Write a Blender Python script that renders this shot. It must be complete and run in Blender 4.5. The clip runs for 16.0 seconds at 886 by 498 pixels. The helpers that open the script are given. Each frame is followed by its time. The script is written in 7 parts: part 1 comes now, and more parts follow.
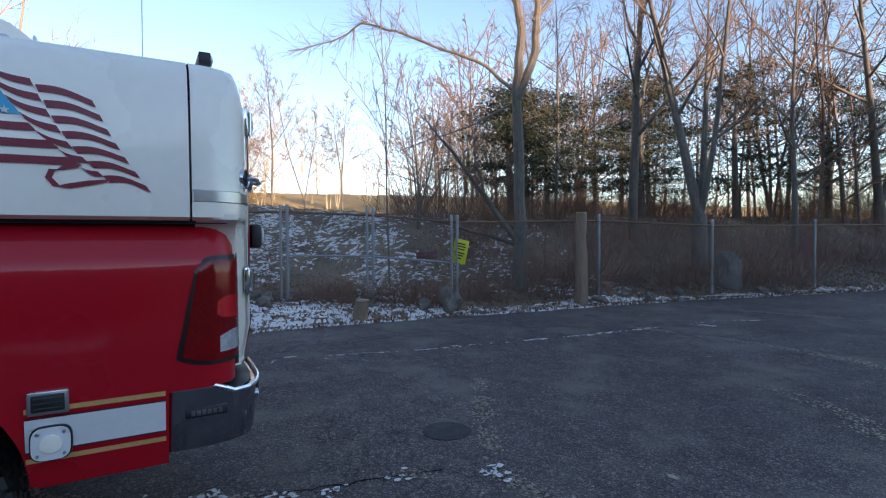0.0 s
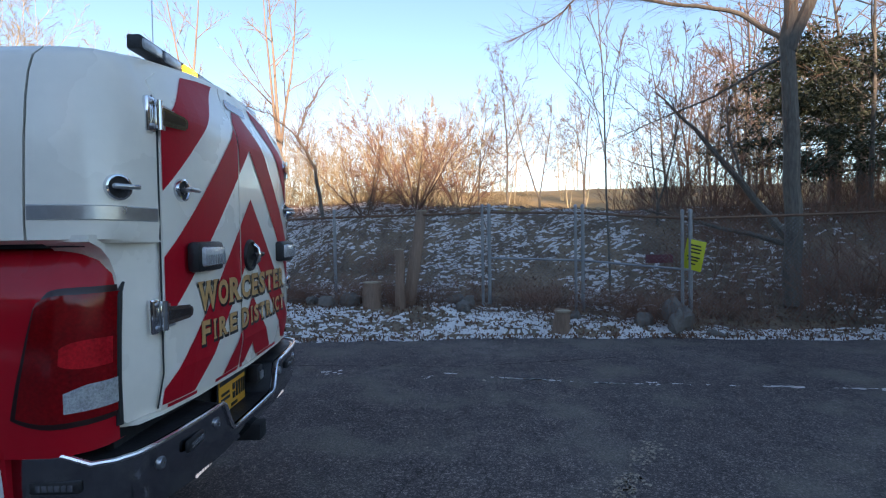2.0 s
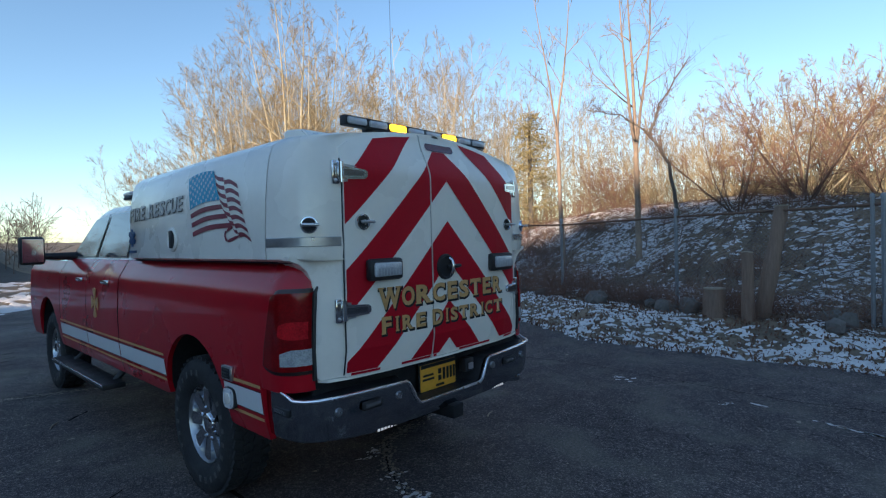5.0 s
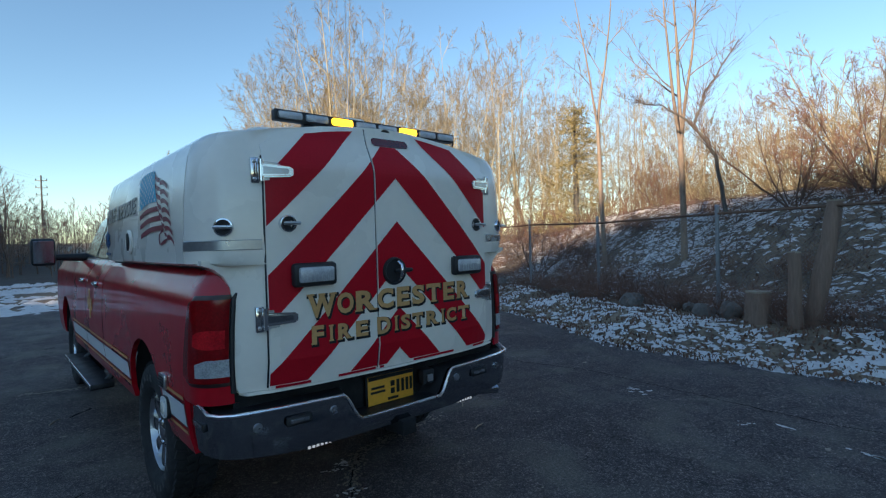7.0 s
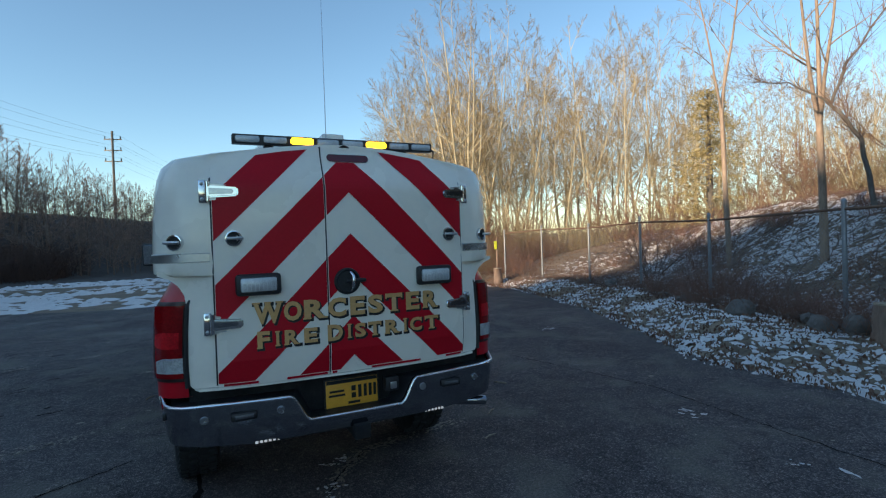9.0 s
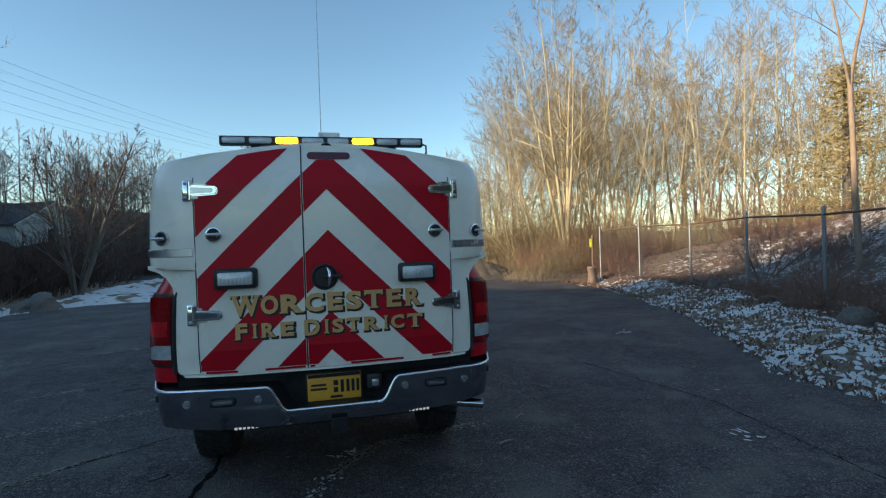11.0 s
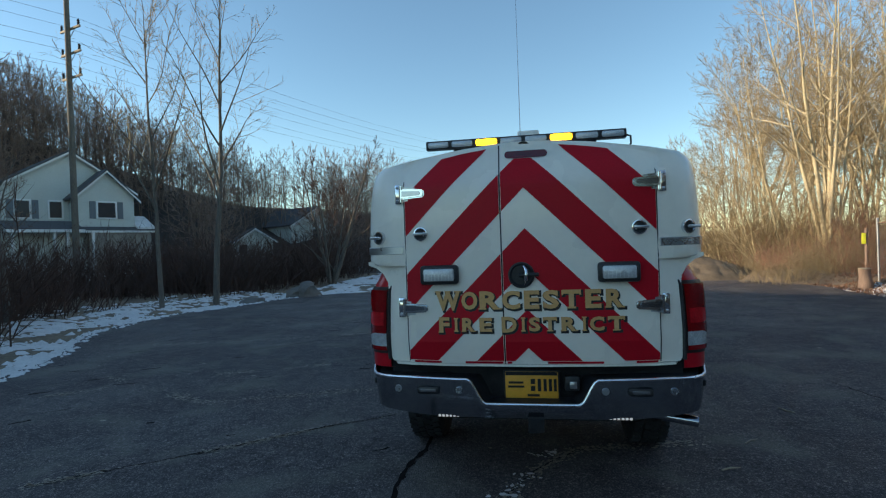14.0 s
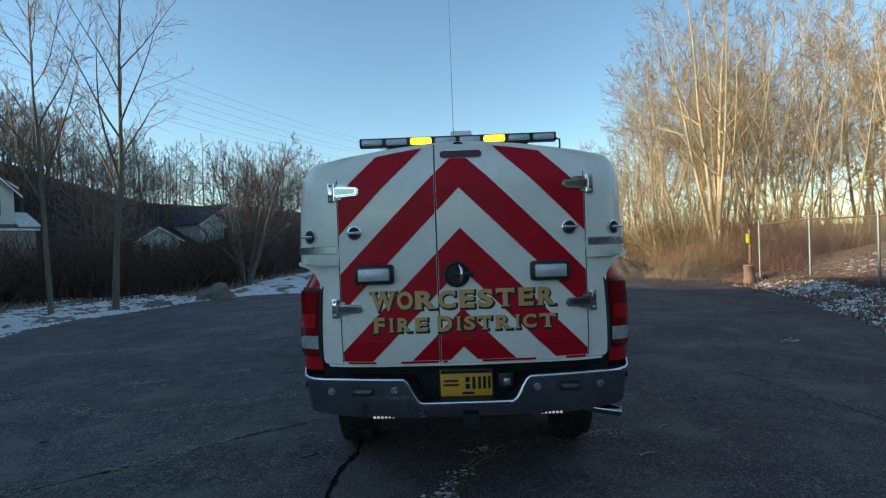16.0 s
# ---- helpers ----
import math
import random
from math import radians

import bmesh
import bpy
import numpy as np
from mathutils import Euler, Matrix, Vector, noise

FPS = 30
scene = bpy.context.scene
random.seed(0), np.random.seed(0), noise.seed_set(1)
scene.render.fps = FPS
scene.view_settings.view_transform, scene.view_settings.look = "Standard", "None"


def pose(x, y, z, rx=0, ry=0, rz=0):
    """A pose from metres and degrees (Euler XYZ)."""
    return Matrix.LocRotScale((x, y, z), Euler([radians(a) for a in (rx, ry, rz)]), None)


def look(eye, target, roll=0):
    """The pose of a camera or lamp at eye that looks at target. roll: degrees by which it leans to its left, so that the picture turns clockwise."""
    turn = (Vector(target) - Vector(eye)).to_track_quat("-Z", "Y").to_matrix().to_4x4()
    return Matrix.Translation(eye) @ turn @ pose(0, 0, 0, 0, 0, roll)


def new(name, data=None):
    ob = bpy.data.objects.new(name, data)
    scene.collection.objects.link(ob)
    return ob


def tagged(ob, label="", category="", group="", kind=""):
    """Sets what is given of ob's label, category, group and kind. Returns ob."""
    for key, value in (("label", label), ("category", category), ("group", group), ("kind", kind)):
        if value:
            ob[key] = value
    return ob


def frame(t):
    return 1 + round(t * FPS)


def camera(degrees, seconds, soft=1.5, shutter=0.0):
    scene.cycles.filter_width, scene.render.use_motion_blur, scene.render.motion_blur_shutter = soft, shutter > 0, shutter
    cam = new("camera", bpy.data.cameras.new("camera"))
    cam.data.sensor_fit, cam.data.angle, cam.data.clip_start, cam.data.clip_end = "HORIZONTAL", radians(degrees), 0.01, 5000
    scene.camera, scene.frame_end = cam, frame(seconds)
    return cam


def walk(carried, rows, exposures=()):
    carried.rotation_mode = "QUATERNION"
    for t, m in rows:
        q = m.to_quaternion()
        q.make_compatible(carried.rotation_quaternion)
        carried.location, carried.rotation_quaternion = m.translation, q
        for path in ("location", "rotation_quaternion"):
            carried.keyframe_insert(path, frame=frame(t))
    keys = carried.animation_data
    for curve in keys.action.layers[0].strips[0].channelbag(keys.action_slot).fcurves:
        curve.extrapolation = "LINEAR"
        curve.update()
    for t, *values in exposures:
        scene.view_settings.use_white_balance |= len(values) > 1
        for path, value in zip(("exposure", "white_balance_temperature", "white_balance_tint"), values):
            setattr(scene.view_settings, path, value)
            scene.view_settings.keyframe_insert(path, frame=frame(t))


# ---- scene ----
cam = camera(80.9, 16.0, 1.2)
METRES, EYE, TILT, LEAN, TURN = 5.8, 1.368, 0.0, 0.0, -120.0
ROWS = [
    (0.0, 0.0, 0.0, 0.0, -0.01, -1.29, 0.3),
    (0.5, 0.0372, 0.038, -0.0022, 5.09, -1.32, 0.33),
    (1.0, 0.0756, 0.0937, 0.0029, 15.96, -1.32, 0.66),
    (1.5, 0.1243, 0.1466, 0.0084, 23.72, -1.35, 0.85),
    (2.0, 0.1473, 0.207, 0.0123, 29.47, -1.39, 0.9),
    (2.5, 0.1785, 0.2521, 0.018, 35.4, -1.33, 1.06),
    (3.0, 0.2313, 0.2758, 0.0244, 46.96, -1.16, 1.29),
    (3.5, 0.2752, 0.2916, 0.0252, 56.64, -1.06, 1.44),
    (4.0, 0.303, 0.3202, 0.0257, 66.91, -0.95, 1.53),
    (4.5, 0.3028, 0.3336, 0.0268, 70.98, -0.99, 1.49),
    (5.0, 0.2959, 0.3378, 0.0263, 72.26, -1.02, 1.47),
    (7.5, 0.2902, 0.4863, 0.0272, 82.02, -0.97, 1.73),
    (8.0, 0.3042, 0.5274, 0.0299, 86.68, -0.92, 1.8),
    (8.5, 0.3019, 0.578, 0.036, 91.46, -0.92, 1.89),
    (11.0, 0.2539, 0.7522, 0.0298, 106.41, -0.81, 1.91),
    (11.5, 0.2466, 0.7677, 0.0284, 118.49, -0.45, 2.08),
    (12.0, 0.2389, 0.7842, 0.0285, 129.61, -0.22, 2.12),
    (12.5, 0.233, 0.7852, 0.0295, 129.99, -0.25, 2.1),
    (13.0, 0.2318, 0.7876, 0.0309, 130.13, -0.27, 2.12),
    (13.5, 0.2343, 0.7814, 0.0313, 130.22, -0.35, 2.07),
    (14.0, 0.2399, 0.764, 0.031, 129.74, -0.38, 2.07),
    (14.5, 0.2444, 0.7583, 0.0314, 127.43, -0.46, 2.08),
    (15.0, 0.2483, 0.7529, 0.032, 123.55, -0.62, 2.03),
    (15.5, 0.2489, 0.7505, 0.0323, 121.66, -0.72, 2.05),
    (16.0, 0.2463, 0.749, 0.0315, 120.86, -0.76, 2.07),
]
walk(cam, [(t, pose(-3.11, 0.434, EYE, TILT, LEAN, TURN) @ pose(METRES * x, METRES * y, METRES * z, 90 + pitch, roll, yaw)) for t, x, y, z, yaw, pitch, roll in ROWS], [(0.0, 1.30, 6750, 22.0), (1.5, 1.18, 6650, 21.0), (3.5, 0.88, 6250, 18.5), (5.0, 0.69, 6050, 13.0), (8.0, 0.62, 6100, 9.0), (12.0, 0.61, 6300, 5.0), (16.0, 0.62, 6300, 5.5)])

# ---- light ----
SUN_FROM = Vector((-0.98, -0.20, 0.0)).normalized()
SUN_EL = radians(16.0)
world = bpy.data.worlds.new("winter_sky")
scene.world = world
world.use_nodes = True
wn = world.node_tree
sky = wn.nodes.new("ShaderNodeTexSky")
sky.sky_type = "NISHITA"
sky.sun_disc = False
sky.sun_elevation = SUN_EL
sky.sun_rotation = math.atan2(SUN_FROM.x, SUN_FROM.y)
sky.air_density, sky.dust_density, sky.ozone_density = 0.95, 0.10, 1.6
cold = wn.nodes.new("ShaderNodeVectorMath")  # clear cyan winter air
cold.operation = "MULTIPLY"
cold.inputs[1].default_value = (0.93, 1.0, 0.97)
wn.links.new(sky.outputs[0], cold.inputs[0])
wn.links.new(cold.outputs[0], wn.nodes["Background"].inputs[0])
wn.nodes["Background"].inputs[1].default_value = 0.15
sun_data = bpy.data.lights.new("sun", "SUN")
sun_data.energy, sun_data.angle, sun_data.color = 5.0, radians(0.6), (1.0, 0.79, 0.56)
sun_ob = new("sun", sun_data)
sun_ob.matrix_world = look(Vector((SUN_FROM.x, SUN_FROM.y, math.tan(SUN_EL))) * 100, (0, 0, 0))


# ---- materials ----
def mat(name, colour, rough=0.6, metal=0.0, spread=0.15, scale=6.0, bump=0.1, fine=40.0, coat=0.0, emit=None, power=0.0, spec=0.5, streak=None):
    """A surface with colour variation at two scales and a fine relief."""
    m = bpy.data.materials.new(name)
    m.use_nodes = True
    nt = m.node_tree
    b = nt.nodes["Principled BSDF"]
    geo = nt.nodes.new("ShaderNodeNewGeometry")
    n1 = nt.nodes.new("ShaderNodeTexNoise")
    n1.inputs["Scale"].default_value = scale
    n1.inputs["Detail"].default_value = 5
    n2 = nt.nodes.new("ShaderNodeTexNoise")
    n2.inputs["Scale"].default_value = fine
    n2.inputs["Detail"].default_value = 4
    src_out = geo.outputs["Position"]
    if streak:
        mp = nt.nodes.new("ShaderNodeMapping")
        mp.inputs["Scale"].default_value = streak
        nt.links.new(src_out, mp.inputs[0])
        src_out = mp.outputs[0]
    nt.links.new(src_out, n1.inputs["Vector"])
    nt.links.new(src_out, n2.inputs["Vector"])
    add = nt.nodes.new("ShaderNodeMath")
    add.operation = "ADD"
    nt.links.new(n1.outputs[0], add.inputs[0])
    nt.links.new(n2.outputs[0], add.inputs[1])
    ramp = nt.nodes.new("ShaderNodeMapRange")
    ramp.inputs[1].default_value, ramp.inputs[2].default_value = 0.6, 1.4
    ramp.inputs[3].default_value, ramp.inputs[4].default_value = 1 - spread, 1 + spread
    nt.links.new(add.outputs[0], ramp.inputs[0])
    mul = nt.nodes.new("ShaderNodeVectorMath")
    mul.operation = "SCALE"
    mul.inputs[0].default_value = colour[:3]
    nt.links.new(ramp.outputs[0], mul.inputs["Scale"])
    nt.links.new(mul.outputs[0], b.inputs["Base Color"])
    rr = nt.nodes.new("ShaderNodeMapRange")
    rr.inputs[1].default_value, rr.inputs[2].default_value = 0.3, 0.7
    rr.inputs[3].default_value, rr.inputs[4].default_value = max(rough * 0.8, 0.02), min(rough * 1.2, 1)
    nt.links.new(n1.outputs[0], rr.inputs[0])
    nt.links.new(rr.outputs[0], b.inputs["Roughness"])
    b.inputs["Metallic"].default_value = metal
    b.inputs["Specular IOR Level"].default_value = spec
    if coat:
        b.inputs["Coat Weight"].default_value = coat
        b.inputs["Coat Roughness"].default_value = 0.05
    if bump:
        bp = nt.nodes.new("ShaderNodeBump")
        bp.inputs["Strength"].default_value = bump
        bp.inputs["Distance"].default_value = 0.01
        nt.links.new(n2.outputs[0], bp.inputs["Height"])
        nt.links.new(bp.outputs[0], b.inputs["Normal"])
    if emit:
        b.inputs["Emission Color"].default_value = (*emit, 1)
        b.inputs["Emission Strength"].default_value = power
    return m


def asphalt(name):
    """Worn asphalt: pale aggregate in dark binder, dusty blotches and damp dark areas."""
    m = bpy.data.materials.new(name)
    m.use_nodes = True
    nt = m.node_tree
    b = nt.nodes["Principled BSDF"]
    geo = nt.nodes.new("ShaderNodeNewGeometry")

    def tex(kind, scale, detail=5):
        n = nt.nodes.new(kind)
        n.inputs["Scale"].default_value = scale
        if kind == "ShaderNodeTexNoise":
            n.inputs["Detail"].default_value = detail
        nt.links.new(geo.outputs["Position"], n.inputs["Vector"])
        return n

    def ramp(src, lo, hi, c0, c1):
        r = nt.nodes.new("ShaderNodeValToRGB")
        r.color_ramp.elements[0].position, r.color_ramp.elements[1].position = lo, hi
        r.color_ramp.elements[0].color, r.color_ramp.elements[1].color = (*c0, 1), (*c1, 1)
        nt.links.new(src, r.inputs[0])
        return r

    def mix(kind, fac, a, c):
        x = nt.nodes.new("ShaderNodeMix")
        x.data_type, x.blend_type = "RGBA", kind
        if isinstance(fac, float):
            x.inputs[0].default_value = fac
        else:
            nt.links.new(fac, x.inputs[0])
        nt.links.new(a, x.inputs[6])
        nt.links.new(c, x.inputs[7])
        return x.outputs[2]

    large = ramp(tex("ShaderNodeTexNoise", 0.33).outputs[0], 0.35, 0.68, (0.083, 0.070, 0.071), (0.122, 0.104, 0.102))
    stones = tex("ShaderNodeTexVoronoi", 120.0)
    pale = ramp(stones.outputs["Color"], 0.55, 1.0, (0.66, 0.66, 0.66), (3.0, 2.9, 2.75))
    grain = ramp(tex("ShaderNodeTexNoise", 30.0).outputs[0], 0.3, 0.75, (0.58, 0.58, 0.59), (1.5, 1.48, 1.45))
    dust_mask = ramp(tex("ShaderNodeTexNoise", 1.3, 9).outputs[0], 0.51, 0.68, (0, 0, 0), (0.65, 0.65, 0.65))
    dust = ramp(tex("ShaderNodeTexNoise", 60.0).outputs[0], 0.3, 0.7, (0.10, 0.09, 0.075), (0.24, 0.21, 0.17))
    col = mix("MULTIPLY", 1.0, large.outputs[0], pale.outputs[0])
    col = mix("MULTIPLY", 1.0, col, grain.outputs[0])
    patchy = ramp(tex("ShaderNodeTexNoise", 6.0, 6).outputs[0], 0.32, 0.7, (0.74, 0.74, 0.75), (1.24, 1.23, 1.2))
    col = mix("MULTIPLY", 1.0, col, patchy.outputs[0])
    # fine net of cracks in the tired stretches
    wander = nt.nodes.new("ShaderNodeVectorMath")
    wander.operation = "MULTIPLY_ADD"
    wander.inputs[1].default_value = (0.16, 0.16, 0.0)
    nt.links.new(tex("ShaderNodeTexNoise", 5.0, 4).outputs["Color"], wander.inputs[0])
    nt.links.new(geo.outputs["Position"], wander.inputs[2])
    net = nt.nodes.new("ShaderNodeTexVoronoi")
    net.feature = "DISTANCE_TO_EDGE"
    net.inputs["Scale"].default_value = 5.5
    nt.links.new(wander.outputs[0], net.inputs["Vector"])
    lines = ramp(net.outputs["Distance"], 0.010, 0.040, (0.55, 0.55, 0.56), (1, 1, 1))
    tired = ramp(tex("ShaderNodeTexNoise", 0.55, 4).outputs[0], 0.44, 0.60, (0, 0, 0), (1, 1, 1))
    col = mix("MULTIPLY", tired.outputs[0], col, lines.outputs[0])
    col = mix("MIX", dust_mask.outputs[0], col, dust.outputs[0])
    nt.links.new(col, b.inputs["Base Color"])
    rr = ramp(tex("ShaderNodeTexNoise", 0.8).outputs[0], 0.3, 0.7, (0.62, 0.62, 0.62), (0.92, 0.92, 0.92))
    nt.links.new(rr.outputs[0], b.inputs["Roughness"])
    b.inputs["Specular IOR Level"].default_value = 0.35
    bp = nt.nodes.new("ShaderNodeBump")
    bp.inputs["Strength"].default_value, bp.inputs["Distance"].default_value = 0.8, 0.006
    nt.links.new(stones.outputs["Distance"], bp.inputs["Height"])
    nt.links.new(bp.outputs[0], b.inputs["Normal"])
    return m


ASPHALT = asphalt("asphalt")
PATCH = mat("dry_asphalt", (0.085, 0.082, 0.078), 0.9, spread=0.35, scale=2.5, fine=60, bump=0.5)
SOIL = mat("leaf_litter_soil", (0.205, 0.15, 0.10), 0.95, spread=0.6, scale=1.4, fine=14, bump=0.9)
SNOW = mat("snow", (0.70, 0.668, 0.645), 0.7, spread=0.2, scale=3, fine=30, bump=0.5)
LEAF = mat("fallen_leaves", (0.17, 0.092, 0.058), 0.9, spread=0.5, scale=9, fine=60, bump=0.2)
GRASS = mat("dry_grass", (0.33, 0.23, 0.10), 0.9, spread=0.4, scale=4, fine=50, bump=0.2)
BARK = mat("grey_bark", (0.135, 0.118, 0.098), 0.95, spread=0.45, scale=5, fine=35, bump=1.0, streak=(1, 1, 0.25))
# brighter, warmer bark for the sunny wood: low sunlight is mixed into the colour
BARK_SUNLIT = mat("sunlit_bark", (0.52, 0.43, 0.27), 0.95, spread=0.35, scale=4, fine=30, bump=0.8, streak=(1, 1, 0.25))
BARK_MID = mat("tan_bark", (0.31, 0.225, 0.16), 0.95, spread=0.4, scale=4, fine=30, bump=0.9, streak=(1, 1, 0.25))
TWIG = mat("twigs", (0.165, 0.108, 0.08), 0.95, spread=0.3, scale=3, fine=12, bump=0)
# twigs of the sunny trees, with the sun's warmth put into their colour
TWIG_SUNLIT = mat("sunlit_twigs", (0.275, 0.208, 0.115), 0.95, spread=0.3, scale=3, fine=12, bump=0)
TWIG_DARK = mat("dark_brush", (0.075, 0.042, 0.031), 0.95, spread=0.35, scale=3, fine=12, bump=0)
TWIG_STICK = mat("fallen_twigs", (0.145, 0.10, 0.078), 0.95, spread=0.5, scale=1.5, fine=9, bump=0)
TWIG_RED = mat("reddish_brush", (0.235, 0.125, 0.085), 0.95, spread=0.35, scale=3, fine=12, bump=0)
BARK_HILL = mat("hillside_bark", (0.185, 0.130, 0.100), 0.95, spread=0.45, scale=2, fine=9, bump=0.6)
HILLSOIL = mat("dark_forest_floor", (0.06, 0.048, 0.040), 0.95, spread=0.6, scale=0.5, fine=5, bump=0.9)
TWIG_HILL = mat("hillside_twigs", (0.25, 0.170, 0.133), 0.95, spread=0.4, scale=0.4, fine=3, bump=0)
NEEDLE = mat("evergreen_leaves", (0.05, 0.062, 0.034), 0.7, spread=0.5, scale=5, fine=30, bump=0)
CEDAR = mat("cedar_foliage", (0.38, 0.30, 0.13), 0.8, spread=0.4, scale=5, fine=30, bump=0)
STONE = mat("field_stone", (0.16, 0.142, 0.125), 0.9, spread=0.35, scale=4, fine=25, bump=0.9)
WOODCUT = mat("cut_wood", (0.34, 0.28, 0.20), 0.85, spread=0.25, scale=8, fine=50, bump=0.4)
POSTWOOD = mat("weathered_post", (0.245, 0.165, 0.12), 0.9, spread=0.3, scale=6, fine=40, bump=0.7, streak=(1, 1, 0.12))
GALV = mat("galvanised_steel", (0.30, 0.31, 0.32), 0.5, 0.7, spread=0.2, scale=12, fine=60, bump=0.1)
RUST = mat("rusty_steel", (0.20, 0.12, 0.08), 0.8, 0.3, spread=0.4, scale=12, fine=60, bump=0.3)
WHITE = mat("white_gelcoat", (0.94, 0.875, 0.765), 0.28, spread=0.03, scale=2, fine=25, bump=0.01, coat=0.6)
REDPAINT = mat("red_paint", (0.45, 0.005, 0.015), 0.30, spread=0.06, scale=2, fine=25, bump=0.008, coat=0.6, spec=0.15)
REDTAPE = mat("red_reflective_tape", (0.47, 0.006, 0.018), 0.45, spread=0.10, scale=3, fine=90, bump=0.05, coat=0.0, spec=0.2)
WHITETAPE = mat("white_band", (0.70, 0.70, 0.69), 0.4, spread=0.04, scale=3, fine=60, bump=0.02)
FADED = mat("faded_maroon_paint", (0.15, 0.045, 0.055), 0.8, spread=0.35, scale=6, fine=40, bump=0.2)
MAROON = mat("maroon_vinyl", (0.22, 0.016, 0.035), 0.4, spread=0.08, scale=3, fine=60, bump=0.02)
GOLD = mat("gold_leaf", (0.66, 0.38, 0.15), 0.4, 0.15, spread=0.15, scale=10, fine=70, bump=0.1)
BLUE = mat("blue_vinyl", (0.012, 0.37, 0.58), 0.4, spread=0.1, scale=6, fine=60, bump=0.02)
NAVY = mat("navy_vinyl", (0.02, 0.07, 0.17), 0.4, spread=0.1, scale=6, fine=60, bump=0.02)
SILVERVINYL = mat("silver_lettering", (0.50, 0.48, 0.46), 0.35, 0.3, spread=0.15, scale=8, fine=60, bump=0.05)
BLACKVINYL = mat("black_vinyl", (0.012, 0.012, 0.013), 0.4, spread=0.1, scale=6, fine=60, bump=0.02)
CHROME = mat("chrome", (0.74, 0.75, 0.77), 0.08, 1.0, spread=0.03, scale=4, fine=30, bump=0.02)
STEPCHROME = mat("bumper_chrome", (0.36, 0.37, 0.40), 0.12, 1.0, spread=0.12, scale=5, fine=40, bump=0.03)
DARKLENS = mat("dark_marker_lens", (0.10, 0.10, 0.11), 0.2, spread=0.2, scale=30, fine=120, bump=0.2, coat=1.0)
LIP = mat("polished_steel", (0.90, 0.90, 0.92), 0.25, 1.0, spread=0.03, scale=4, fine=30, bump=0.02)
SATIN = mat("satin_aluminium", (0.50, 0.51, 0.53), 0.3, 0.9, spread=0.08, scale=6, fine=60, bump=0.05)
BLACK = mat("black_plastic", (0.018, 0.018, 0.02), 0.5, spread=0.2, scale=8, fine=90, bump=0.2)
IRON = mat("cast_iron", (0.045, 0.044, 0.044), 0.75, 0.2, spread=0.3, scale=14, fine=70, bump=0.5)
RUBBER = mat("tyre_rubber", (0.022, 0.022, 0.023), 0.8, spread=0.3, scale=10, fine=60, bump=0.3)
UNDER = mat("underbody", (0.012, 0.012, 0.013), 0.9, spread=0.3, scale=10, fine=60, bump=0.3)
LAMPRED = mat("red_lamp_lens", (0.20, 0.002, 0.004), 0.14, spread=0.45, scale=5, fine=90, bump=0.03, coat=0.3, spec=0.25)
LAMPBRIGHT = mat("bright_lamp_lens", (0.46, 0.006, 0.012), 0.15, spread=0.5, scale=16, fine=120, bump=0.1, coat=0.5, spec=0.25)
LAMPEDGE = mat("dark_lamp_rim", (0.022, 0.002, 0.003), 0.4, spread=0.2, scale=14, fine=90, bump=0.03, coat=0.2)
LAMPDARK = mat("dark_lamp_lens", (0.11, 0.003, 0.006), 0.12, spread=0.2, scale=14, fine=90, bump=0.08, coat=1.0)
LENS = mat("clear_lens", (0.58, 0.60, 0.62), 0.15, 0.25, spread=0.2, scale=30, fine=120, bump=0.3, coat=1.0)
REVERSE = mat("ribbed_reverse_lens", (0.40, 0.41, 0.42), 0.2, 0.1, spread=0.4, scale=30, fine=140, bump=0.4, coat=0.6)
AMBER = mat("lit_amber_led", (0.9, 0.5, 0.02), 0.4, emit=(1.0, 0.62, 0.02), power=2.2)
WHITELED = mat("lit_white_led", (0.5, 0.5, 0.5), 0.4, emit=(1.0, 0.95, 0.9), power=0.2)
PLATE = mat("plate_yellow", (0.80, 0.39, 0.04), 0.45, spread=0.1, scale=20, fine=90, bump=0.05)
SIGN = mat("sign_yellow", (0.62, 0.62, 0.03), 0.5, spread=0.1, scale=8, fine=60, bump=0.05)
SIDING = mat("white_siding", (0.54, 0.57, 0.54), 0.7, spread=0.08, scale=1, fine=12, bump=0.1)
TRIM = mat("white_trim", (0.72, 0.73, 0.72), 0.6, spread=0.05, scale=2, fine=20, bump=0.05)
SHINGLE = mat("grey_shingles", (0.085, 0.085, 0.09), 0.9, spread=0.3, scale=2, fine=16, bump=0.4)
SHUTTER = mat("grey_shutter", (0.14, 0.16, 0.18), 0.7, spread=0.1, scale=3, fine=30, bump=0.1)
BRICKISH = mat("stone_veneer", (0.28, 0.25, 0.22), 0.9, spread=0.4, scale=5, fine=20, bump=0.5)
PANE = mat("dark_window_pane", (0.03, 0.035, 0.045), 0.12, spread=0.1, scale=3, fine=10, bump=0, spec=0.15)
GRAVEL = mat("gravel_pile", (0.18, 0.135, 0.09), 0.95, spread=0.4, scale=4, fine=30, bump=1.0)
TAR = mat("open_crack", (0.022, 0.018, 0.017), 1.0, spread=0.3, scale=6, fine=40, bump=0.5, spec=0.0)
GRIT = mat("tan_grit", (0.33, 0.275, 0.215), 0.95, spread=0.4, scale=6, fine=40, bump=0.6)
CABGLASS = mat("tinted_glass", (0.05, 0.06, 0.07), 0.03, spread=0.05, scale=2, fine=10, bump=0, coat=1.0)


